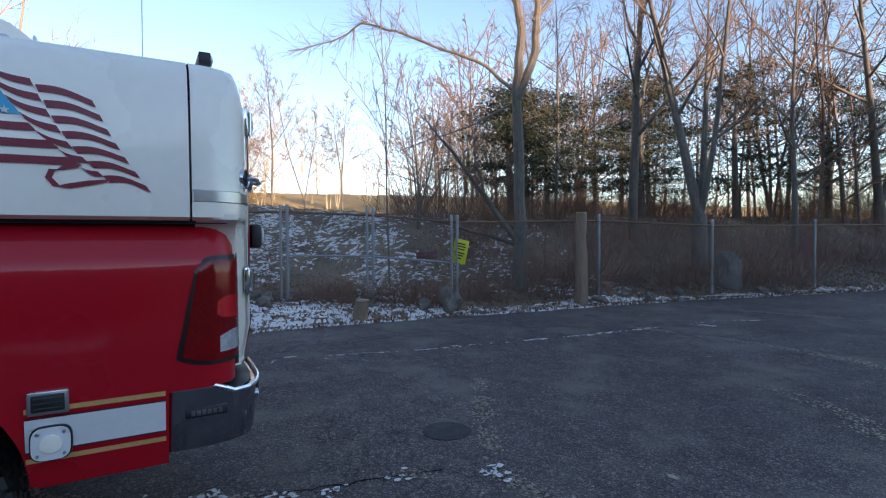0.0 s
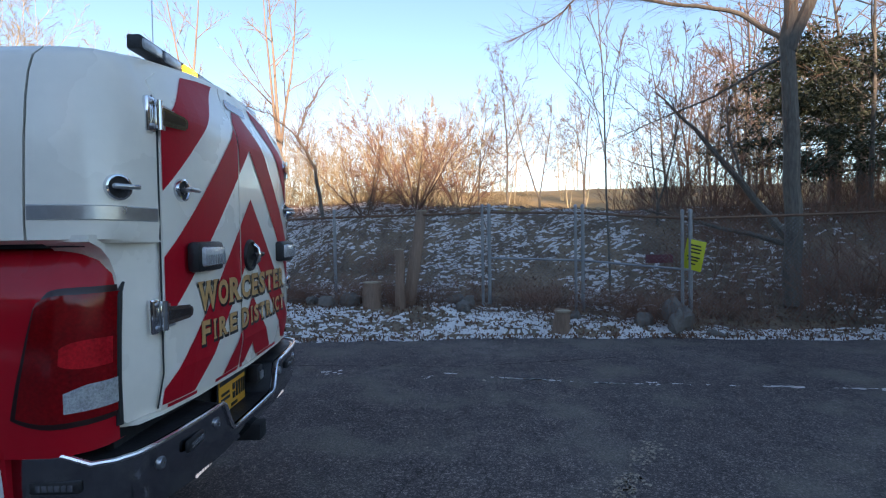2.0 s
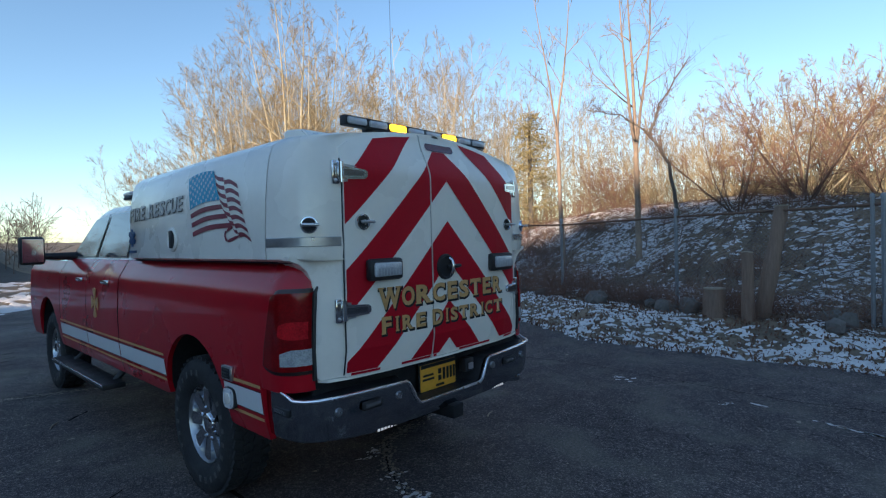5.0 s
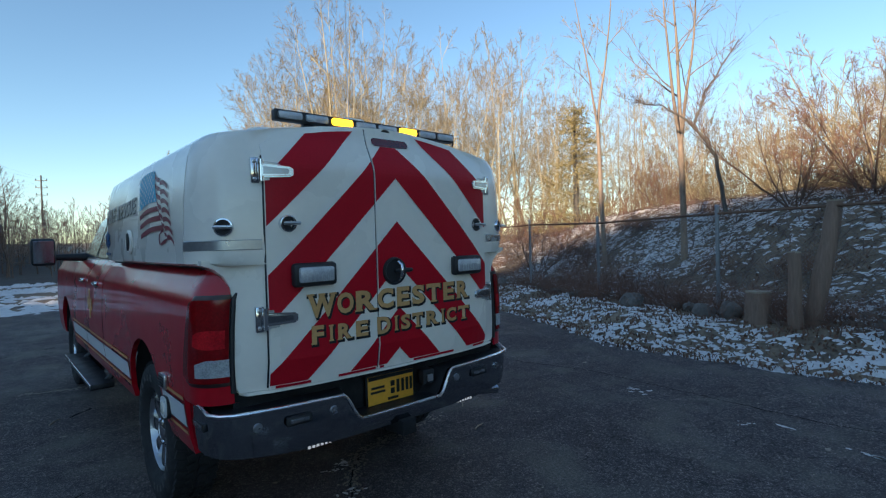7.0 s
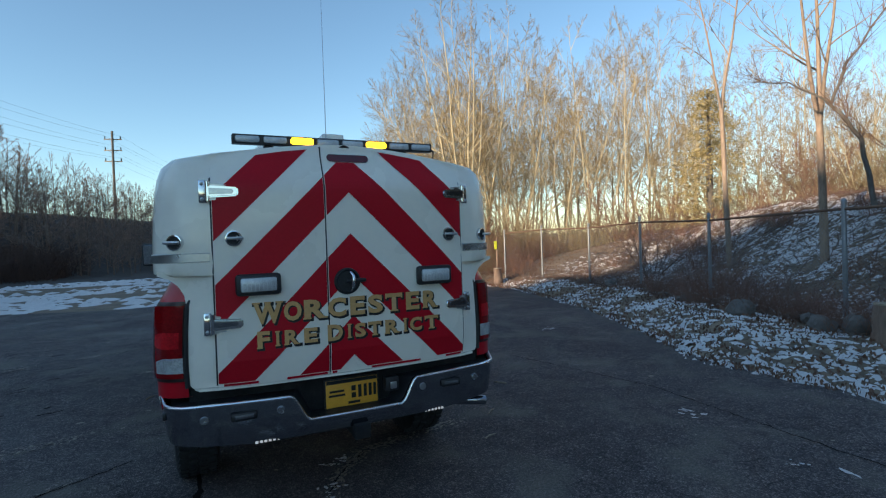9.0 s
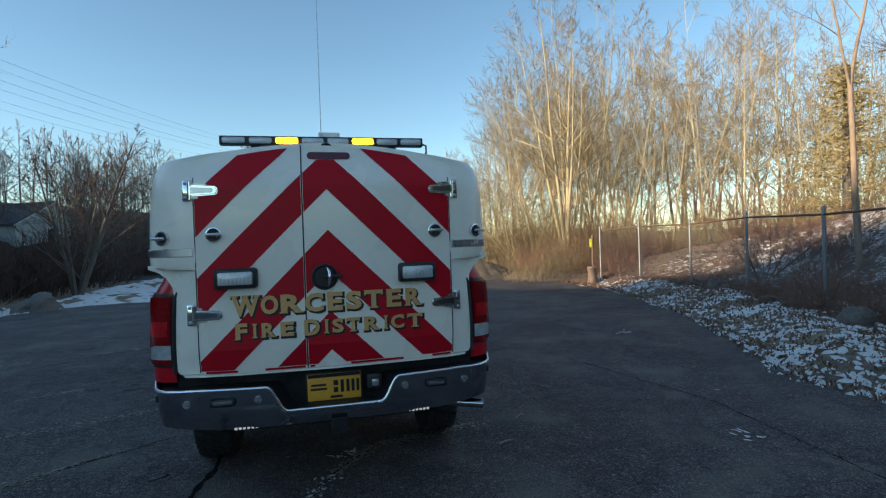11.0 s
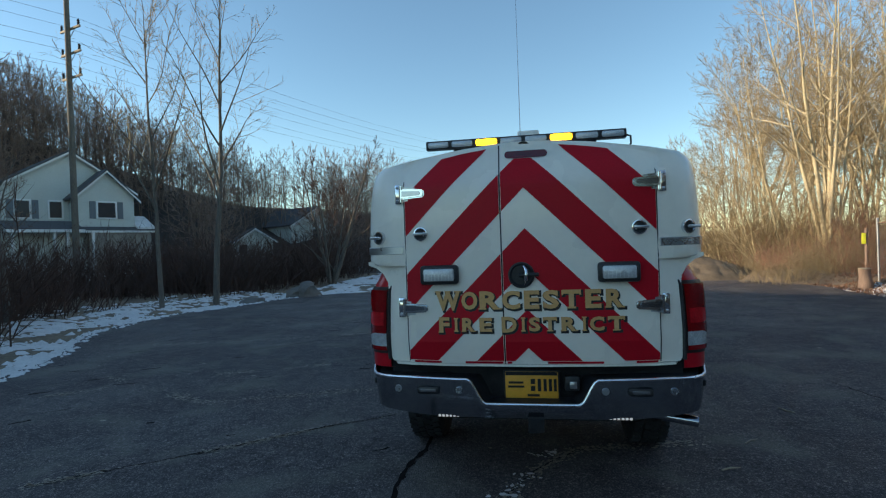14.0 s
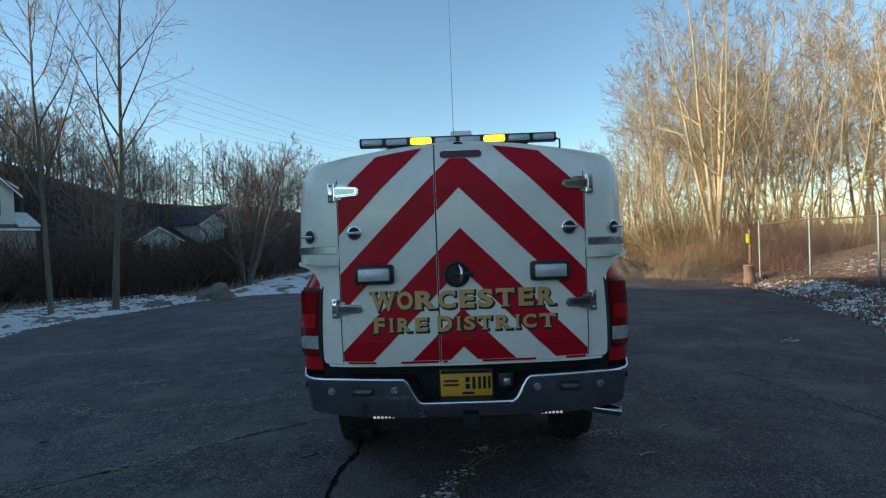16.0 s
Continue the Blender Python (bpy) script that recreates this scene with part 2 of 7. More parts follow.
# ---- mesh helpers ----
def thing(name, label, category, at=(0, 0, 0), rz=0.0, group="", kind=""):
    ob = new(name)
    ob.matrix_world = pose(*at, 0, 0, rz)
    return tagged(ob, label, category, group, kind)


def mesh_ob(name, me, material, parent=None, label=""):
    ob = new(name, me)
    if material is not None:
        me.materials.append(material)
    if parent is not None:
        ob.parent = parent
    return tagged(ob, label)


def part(name, bm, material, parent, label="", smooth=True):
    """Links a bmesh as one mesh object under a thing or a part."""
    bmesh.ops.recalc_face_normals(bm, faces=bm.faces)
    me = bpy.data.meshes.new(name)
    bm.to_mesh(me)
    bm.free()
    if smooth:
        me.shade_smooth()
        me.set_sharp_from_angle(angle=radians(38))
    return mesh_ob(name, me, material, parent, label)


def raw(name, verts, faces, material, parent=None, label="", smooth=False):
    me = bpy.data.meshes.new(name)
    me.from_pydata([tuple(v) for v in verts], [], faces)
    if smooth:
        me.shade_smooth()
    return mesh_ob(name, me, material, parent, label)


def box(bm, c, s, bevel=0.0, m=None, seg=2):
    """A bevelled block of size s round c."""
    g = bmesh.ops.create_cube(bm, size=1)
    vs = g["verts"]
    bmesh.ops.scale(bm, vec=s, verts=vs)
    if bevel:
        es = list({e for v in vs for e in v.link_edges})
        r = bmesh.ops.bevel(bm, geom=es, offset=bevel, segments=seg, affect="EDGES", profile=0.5)
        vs = list({v for f in r["faces"] for v in f.verts} | {v for v in vs if v.is_valid})
    t = Matrix.Translation(c)
    bmesh.ops.transform(bm, matrix=(m @ t) if m else t, verts=vs)
    return bm


def block(name, c, s, material, parent, bevel=0.006, label="", m=None):
    return part(name, box(bmesh.new(), c, s, bevel, m), material, parent, label)


def tube(bm, pts, radii, sides=8, cap=True):
    """A tapered tube along points."""
    pts = [Vector(p) for p in pts]
    if not hasattr(radii, "__len__"):
        radii = [radii] * len(pts)
    rings = []
    for i, p in enumerate(pts):
        d = (pts[min(i + 1, len(pts) - 1)] - pts[max(i - 1, 0)]).normalized()
        a = d.cross(Vector((0, 0, 1)) if abs(d.z) < 0.9 else Vector((1, 0, 0))).normalized()
        b = d.cross(a)
        rings.append([bm.verts.new(p + radii[i] * (math.cos(k * math.tau / sides) * a + math.sin(k * math.tau / sides) * b)) for k in range(sides)])
    for r0, r1 in zip(rings, rings[1:]):
        for k in range(sides):
            bm.faces.new((r0[k], r0[(k + 1) % sides], r1[(k + 1) % sides], r1[k]))
    if cap:
        bm.faces.new(rings[0][::-1])
        bm.faces.new(rings[-1])
    return bm


def lathe(bm, prof, axis_m, seg=32):
    """Turns (radius, along) pairs round the local z axis."""
    rings = []
    for r, h in prof:
        rings.append([bm.verts.new(axis_m @ Vector((r * math.cos(k * math.tau / seg), r * math.sin(k * math.tau / seg), h))) for k in range(seg)])
    for a, b in zip(rings, rings[1:]):
        for k in range(seg):
            bm.faces.new((a[k], a[(k + 1) % seg], b[(k + 1) % seg], b[k]))
    return bm


def grid_mesh(bm, rows):
    """A sheet from rows of points."""
    vs = [[bm.verts.new(p) for p in row] for row in rows]
    for a, b in zip(vs, vs[1:]):
        for k in range(len(a) - 1):
            try:
                bm.faces.new((a[k], a[k + 1], b[k + 1], b[k]))
            except ValueError:
                pass
    return bm


def prism(bm, poly, d0, d1, axis="y"):
    """A polygon in two axes pushed along the third."""
    put = {"y": lambda p, d: (p[0], d, p[1]), "x": lambda p, d: (d, p[0], p[1]), "z": lambda p, d: (p[0], p[1], d)}[axis]
    a = [bm.verts.new(put(p, d0)) for p in poly]
    b = [bm.verts.new(put(p, d1)) for p in poly]
    bm.faces.new(a)
    bm.faces.new(b[::-1])
    for k in range(len(poly)):
        bm.faces.new((a[k], a[(k + 1) % len(poly)], b[(k + 1) % len(poly)], b[k]))
    return bm


def smooth(a, b, v):
    u = min(max((v - a) / (b - a), 0), 1)
    return u * u * (3 - 2 * u)


def lerp_list(pts, v):
    if v <= pts[0][0]:
        return pts[0][1]
    for (a, p), (b, q) in zip(pts, pts[1:]):
        if v <= b:
            return p + (q - p) * (v - a) / (b - a)
    return pts[-1][1]


# ---- ground ----
EDGE_R = [(-60, -14), (-26, -1.0), (-15.5, 2.6), (-12.4, 3.2), (-9.3, 3.9), (-6.5, 4.25), (-4, 4.6), (-2, 4.75), (0, 4.75), (1.5, 4.75), (2.5, 5.3), (4.4, 6.2), (6.4, 7.0), (10, 8.0), (13.4, 8.2), (16.2, 7.2)]
EDGE_L = [(-60, -22), (-8, -9), (2.8, -7.0), (4.3, -7.7), (6.4, -9.1), (9, -9.4), (10.7, -8.7), (12.9, -8.1), (14.4, -6.8)]
FENCE = [(-24.0, 0.9), (-20.5, 1.9), (-17.0, 2.8), (-13.8, 3.35), (-10.6, 3.95), (-7.8, 4.65), (-4.6, 5.08), (-3.2, 5.73), (-1.75, 6.1), (0.95, 6.85), (3.7, 7.9), (6.3, 8.9), (8.6, 9.35), (10.8, 9.35), (12.6, 9.1)]


def fence_x(y):
    return lerp_list(FENCE, y) if y < 12.6 else 9.1 - (y - 12.6) * 0.05


def terrain(x, y):
    """Height of the ground round the lot."""
    z = -0.04
    right = x - lerp_list(EDGE_R, y)
    if y < 22:
        behind = x - fence_x(y)
        top = 1.75 + 0.35 * smooth(-6, 2, y) * (1 - smooth(4, 9, y)) - 1.25 * smooth(6, 17, y)
        z += 0.30 * smooth(-0.15, 1.4, right) + top * smooth(0.4, 5.2, behind) * (1 - smooth(17, 22, y))
        z += 0.5 * smooth(10, 40, behind) + 2.1 * smooth(8, 30, behind) * (1 - smooth(4, 16, y))
    else:
        z += 0.5 * smooth(9, 40, x)
    left = lerp_list(EDGE_L, y) - x
    if y < 14.4:
        z += 0.15 * smooth(0, 2, left)
    # wooded hill beyond the houses, then an unseen ridge added to shade the lot
    az = math.degrees(math.atan2(-x, y))
    r = math.hypot(x, y)
    # from 56 degrees round, the crest is raised only to block the low sun
    crest = lerp_list([(0, 4.5), (10, 5.5), (22, 6.5), (32, 7.3), (41, 10.5), (50, 14.0), (56, 17.0), (60, 20.0), (86, 18.8), (90, 20.0), (94, 21.8), (99, 24.4), (108, 24.6), (122, 23.5), (132, 10.0), (150, 3.0), (175, 2.0)], az) if az > 0 else 1.5 * smooth(-25, 0, az)
    z += crest * smooth(42, 66, r)
    z += 2.0 * smooth(60, 160, r)
    if right > 0.2 or left > 0.2 or y > 16.5:
        z += 0.10 * (noise.noise((x * 0.5, y * 0.5, 0)) + 0.5 * noise.noise((x * 1.7, y * 1.7, 3)))
    return z


def axis_steps(lo, hi, near, far):
    out, v = [0.0], 0.0
    for sign, end in ((-1, lo), (1, hi)):
        v = 0.0
        while abs(v) < abs(end):
            step = near if abs(v) < 16 else min(far, near + (abs(v) - 16) * 0.06)
            v += sign * step
            out.append(v)
    return sorted(out)


gx, gy = axis_steps(-900, 900, 0.4, 60), axis_steps(-900, 900, 0.4, 60)
gv = [(x, y, terrain(x, y)) for y in gy for x in gx]
nx = len(gx)
gf = [(j * nx + i, j * nx + i + 1, (j + 1) * nx + i + 1, (j + 1) * nx + i) for j in range(len(gy) - 1) for i in range(nx - 1)]
ground = tagged(raw("ground", gv, gf, SOIL, smooth=True), "brown leaf-covered ground rising into a bank", "ground", kind="structure")

ground.data.materials.append(GRASS)
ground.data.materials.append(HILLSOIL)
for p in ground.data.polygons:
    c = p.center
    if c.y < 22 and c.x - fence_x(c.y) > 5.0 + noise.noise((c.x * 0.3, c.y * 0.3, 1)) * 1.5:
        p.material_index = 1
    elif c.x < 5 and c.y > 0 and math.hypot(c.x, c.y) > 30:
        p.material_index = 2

rng = random.Random(5)


def ragged(pts, step=0.35, amount=0.12):
    out = []
    for (a, p), (b, q) in zip(pts, pts[1:]):
        n = max(1, int(abs(b - a) / step))
        for k in range(n):
            u = k / n
            out.append((p + (q - p) * u + rng.uniform(-amount, amount), a + (b - a) * u))
    out.append((pts[-1][1], pts[-1][0]))
    return out


lot = ragged(EDGE_L) + [(-5.0, 14.3), (-2.5, 13.4), (-0.5, 14.2), (1.0, 15.2), (3.0, 16.2), (5.0, 16.4)] + ragged(EDGE_R)[::-1]
bm = bmesh.new()
bm.faces.new([bm.verts.new((x, y, 0.0)) for x, y in lot])
bmesh.ops.triangulate(bm, faces=bm.faces)
ext = bmesh.ops.extrude_face_region(bm, geom=bm.faces[:])
bmesh.ops.translate(bm, vec=(0, 0, -0.06), verts=[v for v in ext["geom"] if isinstance(v, bmesh.types.BMVert)])
tagged(part("parking_lot", bm, ASPHALT, None, smooth=False), "worn dark grey asphalt with cracks and frost", "road", kind="structure")


# ---- pickup truck ----
truck = thing("pickup_truck", "red and white fire rescue pickup truck with a white bed cap", "pickup truck")
SIDE = [(0.54, 0.955), (0.62, 0.975), (0.80, 0.995), (1.00, 1.0), (1.18, 0.992), (1.27, 0.985), (1.295, 0.978), (1.36, 0.94), (1.41, 0.915), (1.425, 0.89)]
ROWS_Z = [0.54, 0.58, 0.62, 0.70, 0.78, 0.86, 0.94, 1.02, 1.10, 1.18, 1.24, 1.27, 1.285, 1.30, 1.33, 1.36, 1.39, 1.41, 1.42, 1.425]
REAR_Y, CORNER = 0.115, 0.14


def side_at(u, z, out=0.0, sgn=-1):
    """A point of the body's flank: u metres along it, measured from the tail; below the corner it goes round to the tail."""
    half = lerp_list(SIDE, z) + out
    if u >= REAR_Y + CORNER:
        return Vector((sgn * half, u, z))
    a = (REAR_Y + CORNER - u) / CORNER
    if a <= math.pi / 2:
        r = CORNER + out
        c = half - r
        return Vector((sgn * (c + r * math.cos(a)), REAR_Y + CORNER - r * math.sin(a), z))
    return Vector((sgn * (half - CORNER - out - (a - math.pi / 2) * CORNER), REAR_Y - out, z))


ARCHES = ((1.21, 0.55, 0.44), (5.0, 0.55, 0.46))


def floor_z(u, low=0.54):
    if u < 0.362:
        low = max(low, 0.812)
    for c, cz, r in ARCHES:
        if abs(u - c) < r:
            low = max(low, cz + math.sqrt(r * r - (u - c) ** 2))
    return low


def flank(name, u0, u1, z0, z1, material, parent, out=0.0, sgn=-1, label="", step=0.05, arch=True, lip=0.03):
    us = {round(u0, 4), round(u1, 4)}
    n = max(2, int((u1 - u0) / step))
    us |= {round(u0 + (u1 - u0) * k / n, 4) for k in range(n + 1)}
    if arch:
        for c, cz, r in ARCHES:
            us |= {round(c + r * math.cos(k * math.pi / 40), 4) for k in range(41) if u0 < c + r * math.cos(k * math.pi / 40) < u1}
    if arch and u0 < 0.36:
        us |= {0.361, 0.363}
    us = sorted(us)
    zs = sorted({z0, z1, *[z for z in ROWS_Z if z0 < z < z1]})
    bm = bmesh.new()
    rows = []
    for u in us:
        lo = floor_z(u, z0) if arch else z0
        inner = side_at(u, max(lo, zs[0]), out, sgn)
        row = [inner + Vector((-sgn * lip, 0, 0.0))] if lip else []
        row += [side_at(u, min(max(z, lo), z1), out, sgn) for z in zs]
        if lip:
            row.append(row[-1] + Vector((-sgn * lip, 0, -0.004)))
        rows.append(row)
    grid_mesh(bm, rows)
    bmesh.ops.remove_doubles(bm, verts=bm.verts, dist=0.0004)
    return part(name, bm, material, parent, label)


for sgn in (-1, 1):
    flank("bed_side", REAR_Y - 0.085, 2.555, 0.54, 1.425, REDPAINT, truck, sgn=sgn)
    block("corner_gap", (sgn * 0.850, 0.172, 1.05), (0.05, 0.05, 0.50), UNDER, truck, 0.004)
    # black tube added along the bed's edge, as the darkness of the gap
    gap = [side_at(REAR_Y - 0.082, z, 0.002, sgn) for z in (0.86, 1.0, 1.15, 1.28, 1.33)]
    gap += [side_at(u, z, 0.0, sgn) for u, z in ((REAR_Y - 0.072, 1.372), (REAR_Y - 0.045, 1.402), (REAR_Y - 0.01, 1.420), (REAR_Y + 0.03, 1.428))]
    gap += [side_at(REAR_Y + 0.08 + 0.06 * k, 1.430, 0.0, sgn) for k in range(38)]
    part("bed_gap_strip", tube(bmesh.new(), gap, 0.0125, 8), BLACK, truck, "black strip that draws the dark gap between bed and cap")
    flank("rear_door_panel", 2.575, 3.45, 0.54, 1.425, REDPAINT, truck, sgn=sgn)
    flank("front_door_panel", 3.465, 4.42, 0.54, 1.425, REDPAINT, truck, sgn=sgn)
    flank("front_fender", 4.435, 5.85, 0.54, 1.40, REDPAINT, truck, sgn=sgn)
    for u0, u1 in ((0.372, 0.775), (1.64, 2.555), (2.575, 3.45), (3.465, 4.42)):
        flank("white_stripe", u0, u1, 0.674, 0.782, WHITETAPE, truck, 0.004, sgn, arch=False, lip=0.004, label="white band along the flank")
        flank("gold_stripe", u0, u1, 0.803, 0.820, GOLD, truck, 0.004, sgn, arch=False, lip=0.004)
        flank("gold_stripe", u0, u1, 0.634, 0.651, GOLD, truck, 0.004, sgn, arch=False, lip=0.004)
        for za, zb in ((0.782, 0.787), (0.669, 0.674)):
            flank("pinstripe", u0, u1, za, zb, BLACKVINYL, truck, 0.004, sgn, arch=False, lip=0.004)

# wheel wells and underbody
for c in (1.21, 5.0):
    for sgn in (-1, 1):
        bm = bmesh.new()
        rows = []
        for k in range(25):
            a = math.pi * k / 24
            rows.append([(sgn * 0.955, c + 0.455 * math.cos(a), 0.55 + 0.455 * math.sin(a)), (sgn * 0.60, c + 0.46 * math.cos(a), 0.55 + 0.46 * math.sin(a))])
        grid_mesh(bm, rows)
        part("wheel_well", bm, UNDER, truck)
block("underbody", (0, 3.1, 0.62), (1.18, 5.4, 0.22), UNDER, truck, 0.02)
block("bed_floor", (0, 1.35, 1.05), (1.7, 2.2, 0.08), UNDER, truck, 0.01)
bm = bmesh.new()
tube(bm, [(-0.62, 1.18, 0.42), (0.62, 1.18, 0.42)], 0.06, 12)
lathe(bm, [(0.0, -0.16), (0.12, -0.12), (0.17, 0), (0.12, 0.12), (0, 0.16)], Matrix.Translation((0.05, 1.16, 0.42)) @ Matrix.Rotation(radians(90), 4, "X"), 20)
part("rear_axle", bm, UNDER, truck)
bm = bmesh.new()
tube(bm, [(0.50, 1.5, 0.50), (0.52, 0.62, 0.52), (0.62, 0.30, 0.530), (0.74, 0.20, 0.515), (0.93, 0.17, 0.490)], 0.030, 14)
# darker chrome in place of satin steel carries the shade under the bumper
part("exhaust_pipe", bm, STEPCHROME, truck, "bare steel tailpipe")


# wheels
def wheel(c, sgn):
    w = part("wheel", lathe(bmesh.new(), [(0.14, -0.10), (0.245, -0.10), (0.245, 0.085), (0.232, 0.10), (0.225, 0.085), (0.215, 0.02), (0.05, 0.0), (0.0, 0.0)],
             Matrix.Translation(c) @ Matrix.Rotation(radians(90 * sgn), 4, "Y"), 40), SATIN, truck, "polished alloy wheel")
    ax = Matrix.Translation(c) @ Matrix.Rotation(radians(90 * sgn), 4, "Y")
    bm = lathe(bmesh.new(), [(0.24, -0.10), (0.27, -0.125), (0.33, -0.135), (0.385, -0.128), (0.405, -0.11), (0.410, -0.085), (0.410, 0.085), (0.405, 0.11), (0.385, 0.128), (0.33, 0.135), (0.27, 0.125), (0.24, 0.095)], ax, 56)
    part("tyre", bm, RUBBER, w)
    bm = bmesh.new()
    for k in range(44):
        for j, (h, wd) in enumerate(((-0.088, 0.05), (-0.03, 0.045), (0.03, 0.045), (0.088, 0.05))):
            m = ax @ Matrix.Rotation((k + 0.5 * (j % 2)) * math.tau / 44, 4, "Z") @ Matrix.Translation((0.414, 0, h)) @ Matrix.Rotation(0.3 * (-1) ** j, 4, "X")
            g = bmesh.ops.create_cube(bm, size=1)
            bmesh.ops.scale(bm, vec=(0.018, 0.042, wd), verts=g["verts"])
            bmesh.ops.transform(bm, matrix=m, verts=g["verts"])
    part("tread", bm, RUBBER, w)
    for k in range(8):
        bm = bmesh.new()
        a = k * math.tau / 8
        m = ax @ Matrix.Rotation(a, 4, "Z")
        pts = [(0.055, 0.030, 0.072), (0.215, 0.042, 0.085), (0.225, 0.0, 0.088), (0.215, -0.042, 0.085), (0.055, -0.030, 0.072)]
        top = [bm.verts.new(m @ Vector((x, y, z))) for x, y, z in pts]
        low = [bm.verts.new(m @ Vector((x, y * 1.15, z - 0.06))) for x, y, z in pts]
        bm.faces.new(top)
        for i in range(5):
            bm.faces.new((top[i], top[(i + 1) % 5], low[(i + 1) % 5], low[i]))
        part("spoke", bm, CHROME, w, "polished spoke")
    part("hub_cap", lathe(bmesh.new(), [(0.064, 0.05), (0.062, 0.080), (0.046, 0.092), (0.0, 0.095)], ax, 24), CHROME, w)
    for k in range(8):
        bm = bmesh.new()
        lathe(bm, [(0.012, 0.06), (0.012, 0.082), (0.0, 0.087)], ax @ Matrix.Rotation((k + 0.5) * math.tau / 8, 4, "Z") @ Matrix.Translation((0.095, 0, 0)), 8)
        part("lug_nut", bm, CHROME, w)
    for k in range(26):
        if k % 13 in (10, 11, 12):
            continue
        a = k * math.tau / 26
        bm = bmesh.new()
        box(bm, (0.325, 0, 0.1345), (0.035, 0.026, 0.004), 0, ax @ Matrix.Rotation(a, 4, "Z"))
        part("raised_mark", bm, PATCH, w, "grey raised mark on the tyre wall")
    return w


for c, s in (((-0.82, 1.23, 0.418), -1), ((0.82, 1.23, 0.418), 1), ((-0.82, 5.0, 0.418), -1), ((0.82, 5.0, 0.418), 1)):
    wheel(c, s)


# white cap over the bed
CAP = [(-0.965, 1.435), (-0.995, 1.447), (-0.998, 1.50), (-0.996, 1.555), (-0.994, 1.62), (-0.988, 1.74), (-0.977, 1.86), (-0.963, 1.94), (-0.943, 1.995), (-0.895, 2.037), (-0.74, 2.070), (-0.45, 2.110), (-0.2, 2.133), (0, 2.139)]
CAP = CAP + [(-x, z) for x, z in CAP[-2::-1]]
# plan of the tail corners: share of the half width, metres from the tail
TAIL_PLAN = [(0.728, 0.045), (0.80, 0.054), (0.885, 0.074), (0.935, 0.106), (0.972, 0.154), (0.993, 0.215), (1.0, 0.275)]


def lean(z):
    """How far forward the tail face leans at a height."""
    return 0.025 * min(max((0.985 - z) / 0.13, 0.0), 1.0) + 0.085 * smooth(1.86, 2.12, z)


def bow(x):
    """How far the tail face bends forward away from its middle."""
    q = min(abs(x) / 0.72, 1.0)
    return 0.02 * q * q + 0.03 * q ** 6


def cap_ring(y, f, rear=False, drop=0.0):
    out = []
    for x, z in CAP:
        zz = 1.435 + (z - 1.435) * (1 - drop)
        w = smooth(0.728, 1.0, f)
        tail = (lean(z) + bow(x * f) - bow(0.72)) * (1 - w) if rear else 0.0
        out.append(Vector((x * f, y + tail, zz)))
    return out


bm = bmesh.new()
rings = [cap_ring(0.045, f, True) for f in (0.10, 0.3, 0.5, 0.62)] + [cap_ring(y, f, True) for f, y in TAIL_PLAN]
grid_mesh(bm, rings)
bmesh.ops.remove_doubles(bm, verts=bm.verts, dist=0.0005)
cap_rear = part("cap_rear_section", bm, WHITE, truck, "white fibreglass tail section of the cap")
bm = bmesh.new()
rings = [[Vector((p.x * 0.97, p.y, 1.435 + (p.z - 1.435) * 0.97)) for p in cap_ring(0.283, 1.0)], cap_ring(0.283, 1.0), cap_ring(1.2, 1.0), cap_ring(2.24, 0.995, drop=0.02), cap_ring(2.30, 0.975, drop=0.05), cap_ring(2.33, 0.93, drop=0.10)]
grid_mesh(bm, rings)
bm.faces.new([bm.verts.new(p) for p in rings[-1]])
bmesh.ops.remove_doubles(bm, verts=bm.verts, dist=0.0005)
part("cap_body", bm, WHITE, truck, "white fibreglass cap over the bed")
part("cap_seal", prism(bmesh.new(), [(-0.94, 1.424), (0.94, 1.424), (0.94, 1.437), (-0.94, 1.437)], 0.15, 2.3), BLACK, truck, "black rubber seal under the cap")
for sgn in (-1, 1):
    # pillar of the cap that reaches down to the bumper
    outer = [(0.853, 0.828), (0.87, 0.842), (0.91, 0.845), (1.28, 0.846), (1.335, 0.853), (1.385, 0.88), (1.42, 0.92), (1.44, 0.972)]
    rows = []
    for z in (0.853, 0.87, 0.885, 0.91, 0.95, 0.985, 1.02, 1.15, 1.28, 1.31, 1.335, 1.36, 1.385, 1.405, 1.42, 1.432, 1.44, 1.46):
        xo = lerp_list(outer, z)
        row = [Vector((sgn * 0.60, 0.012 + bow(0.6) + lean(z), z))]
        for k in range(8):
            x = 0.70 + (xo - 0.70) * k / 7
            row.append(Vector((sgn * x, 0.003 + bow(x) + min(max(x - 0.72, 0) * 0.45, 0.06) + lean(z) * (1 - 0.85 * smooth(0.74, 0.84, x)), z)))
        row += [Vector((sgn * (xo + 0.001), row[-1].y + 0.02, z)), Vector((sgn * (xo - 0.004), 0.26, z))]
        rows.append(row)
    bm = grid_mesh(bmesh.new(), rows)
    grid_mesh(bm, [rows[0], [Vector((v.x, v.y + 0.16, v.z + 0.03)) for v in rows[0]]])
    part("cap_pillar", bm, WHITE, truck)
    rows = []
    for f, y in TAIL_PLAN:
        rows.append([Vector((sgn * 0.996 * f * k, y - o, z)) for k, o, z in ((1.0, 0.0, 1.503), (1.006, 0.006, 1.507), (1.006, 0.006, 1.546), (1.0, 0.0, 1.550))])
    part("ledge_trim", grid_mesh(bmesh.new(), rows), SATIN, truck, "brushed metal trim round the cap corner")

# rear doors
X_SEAM = -0.143
HALF = 0.712


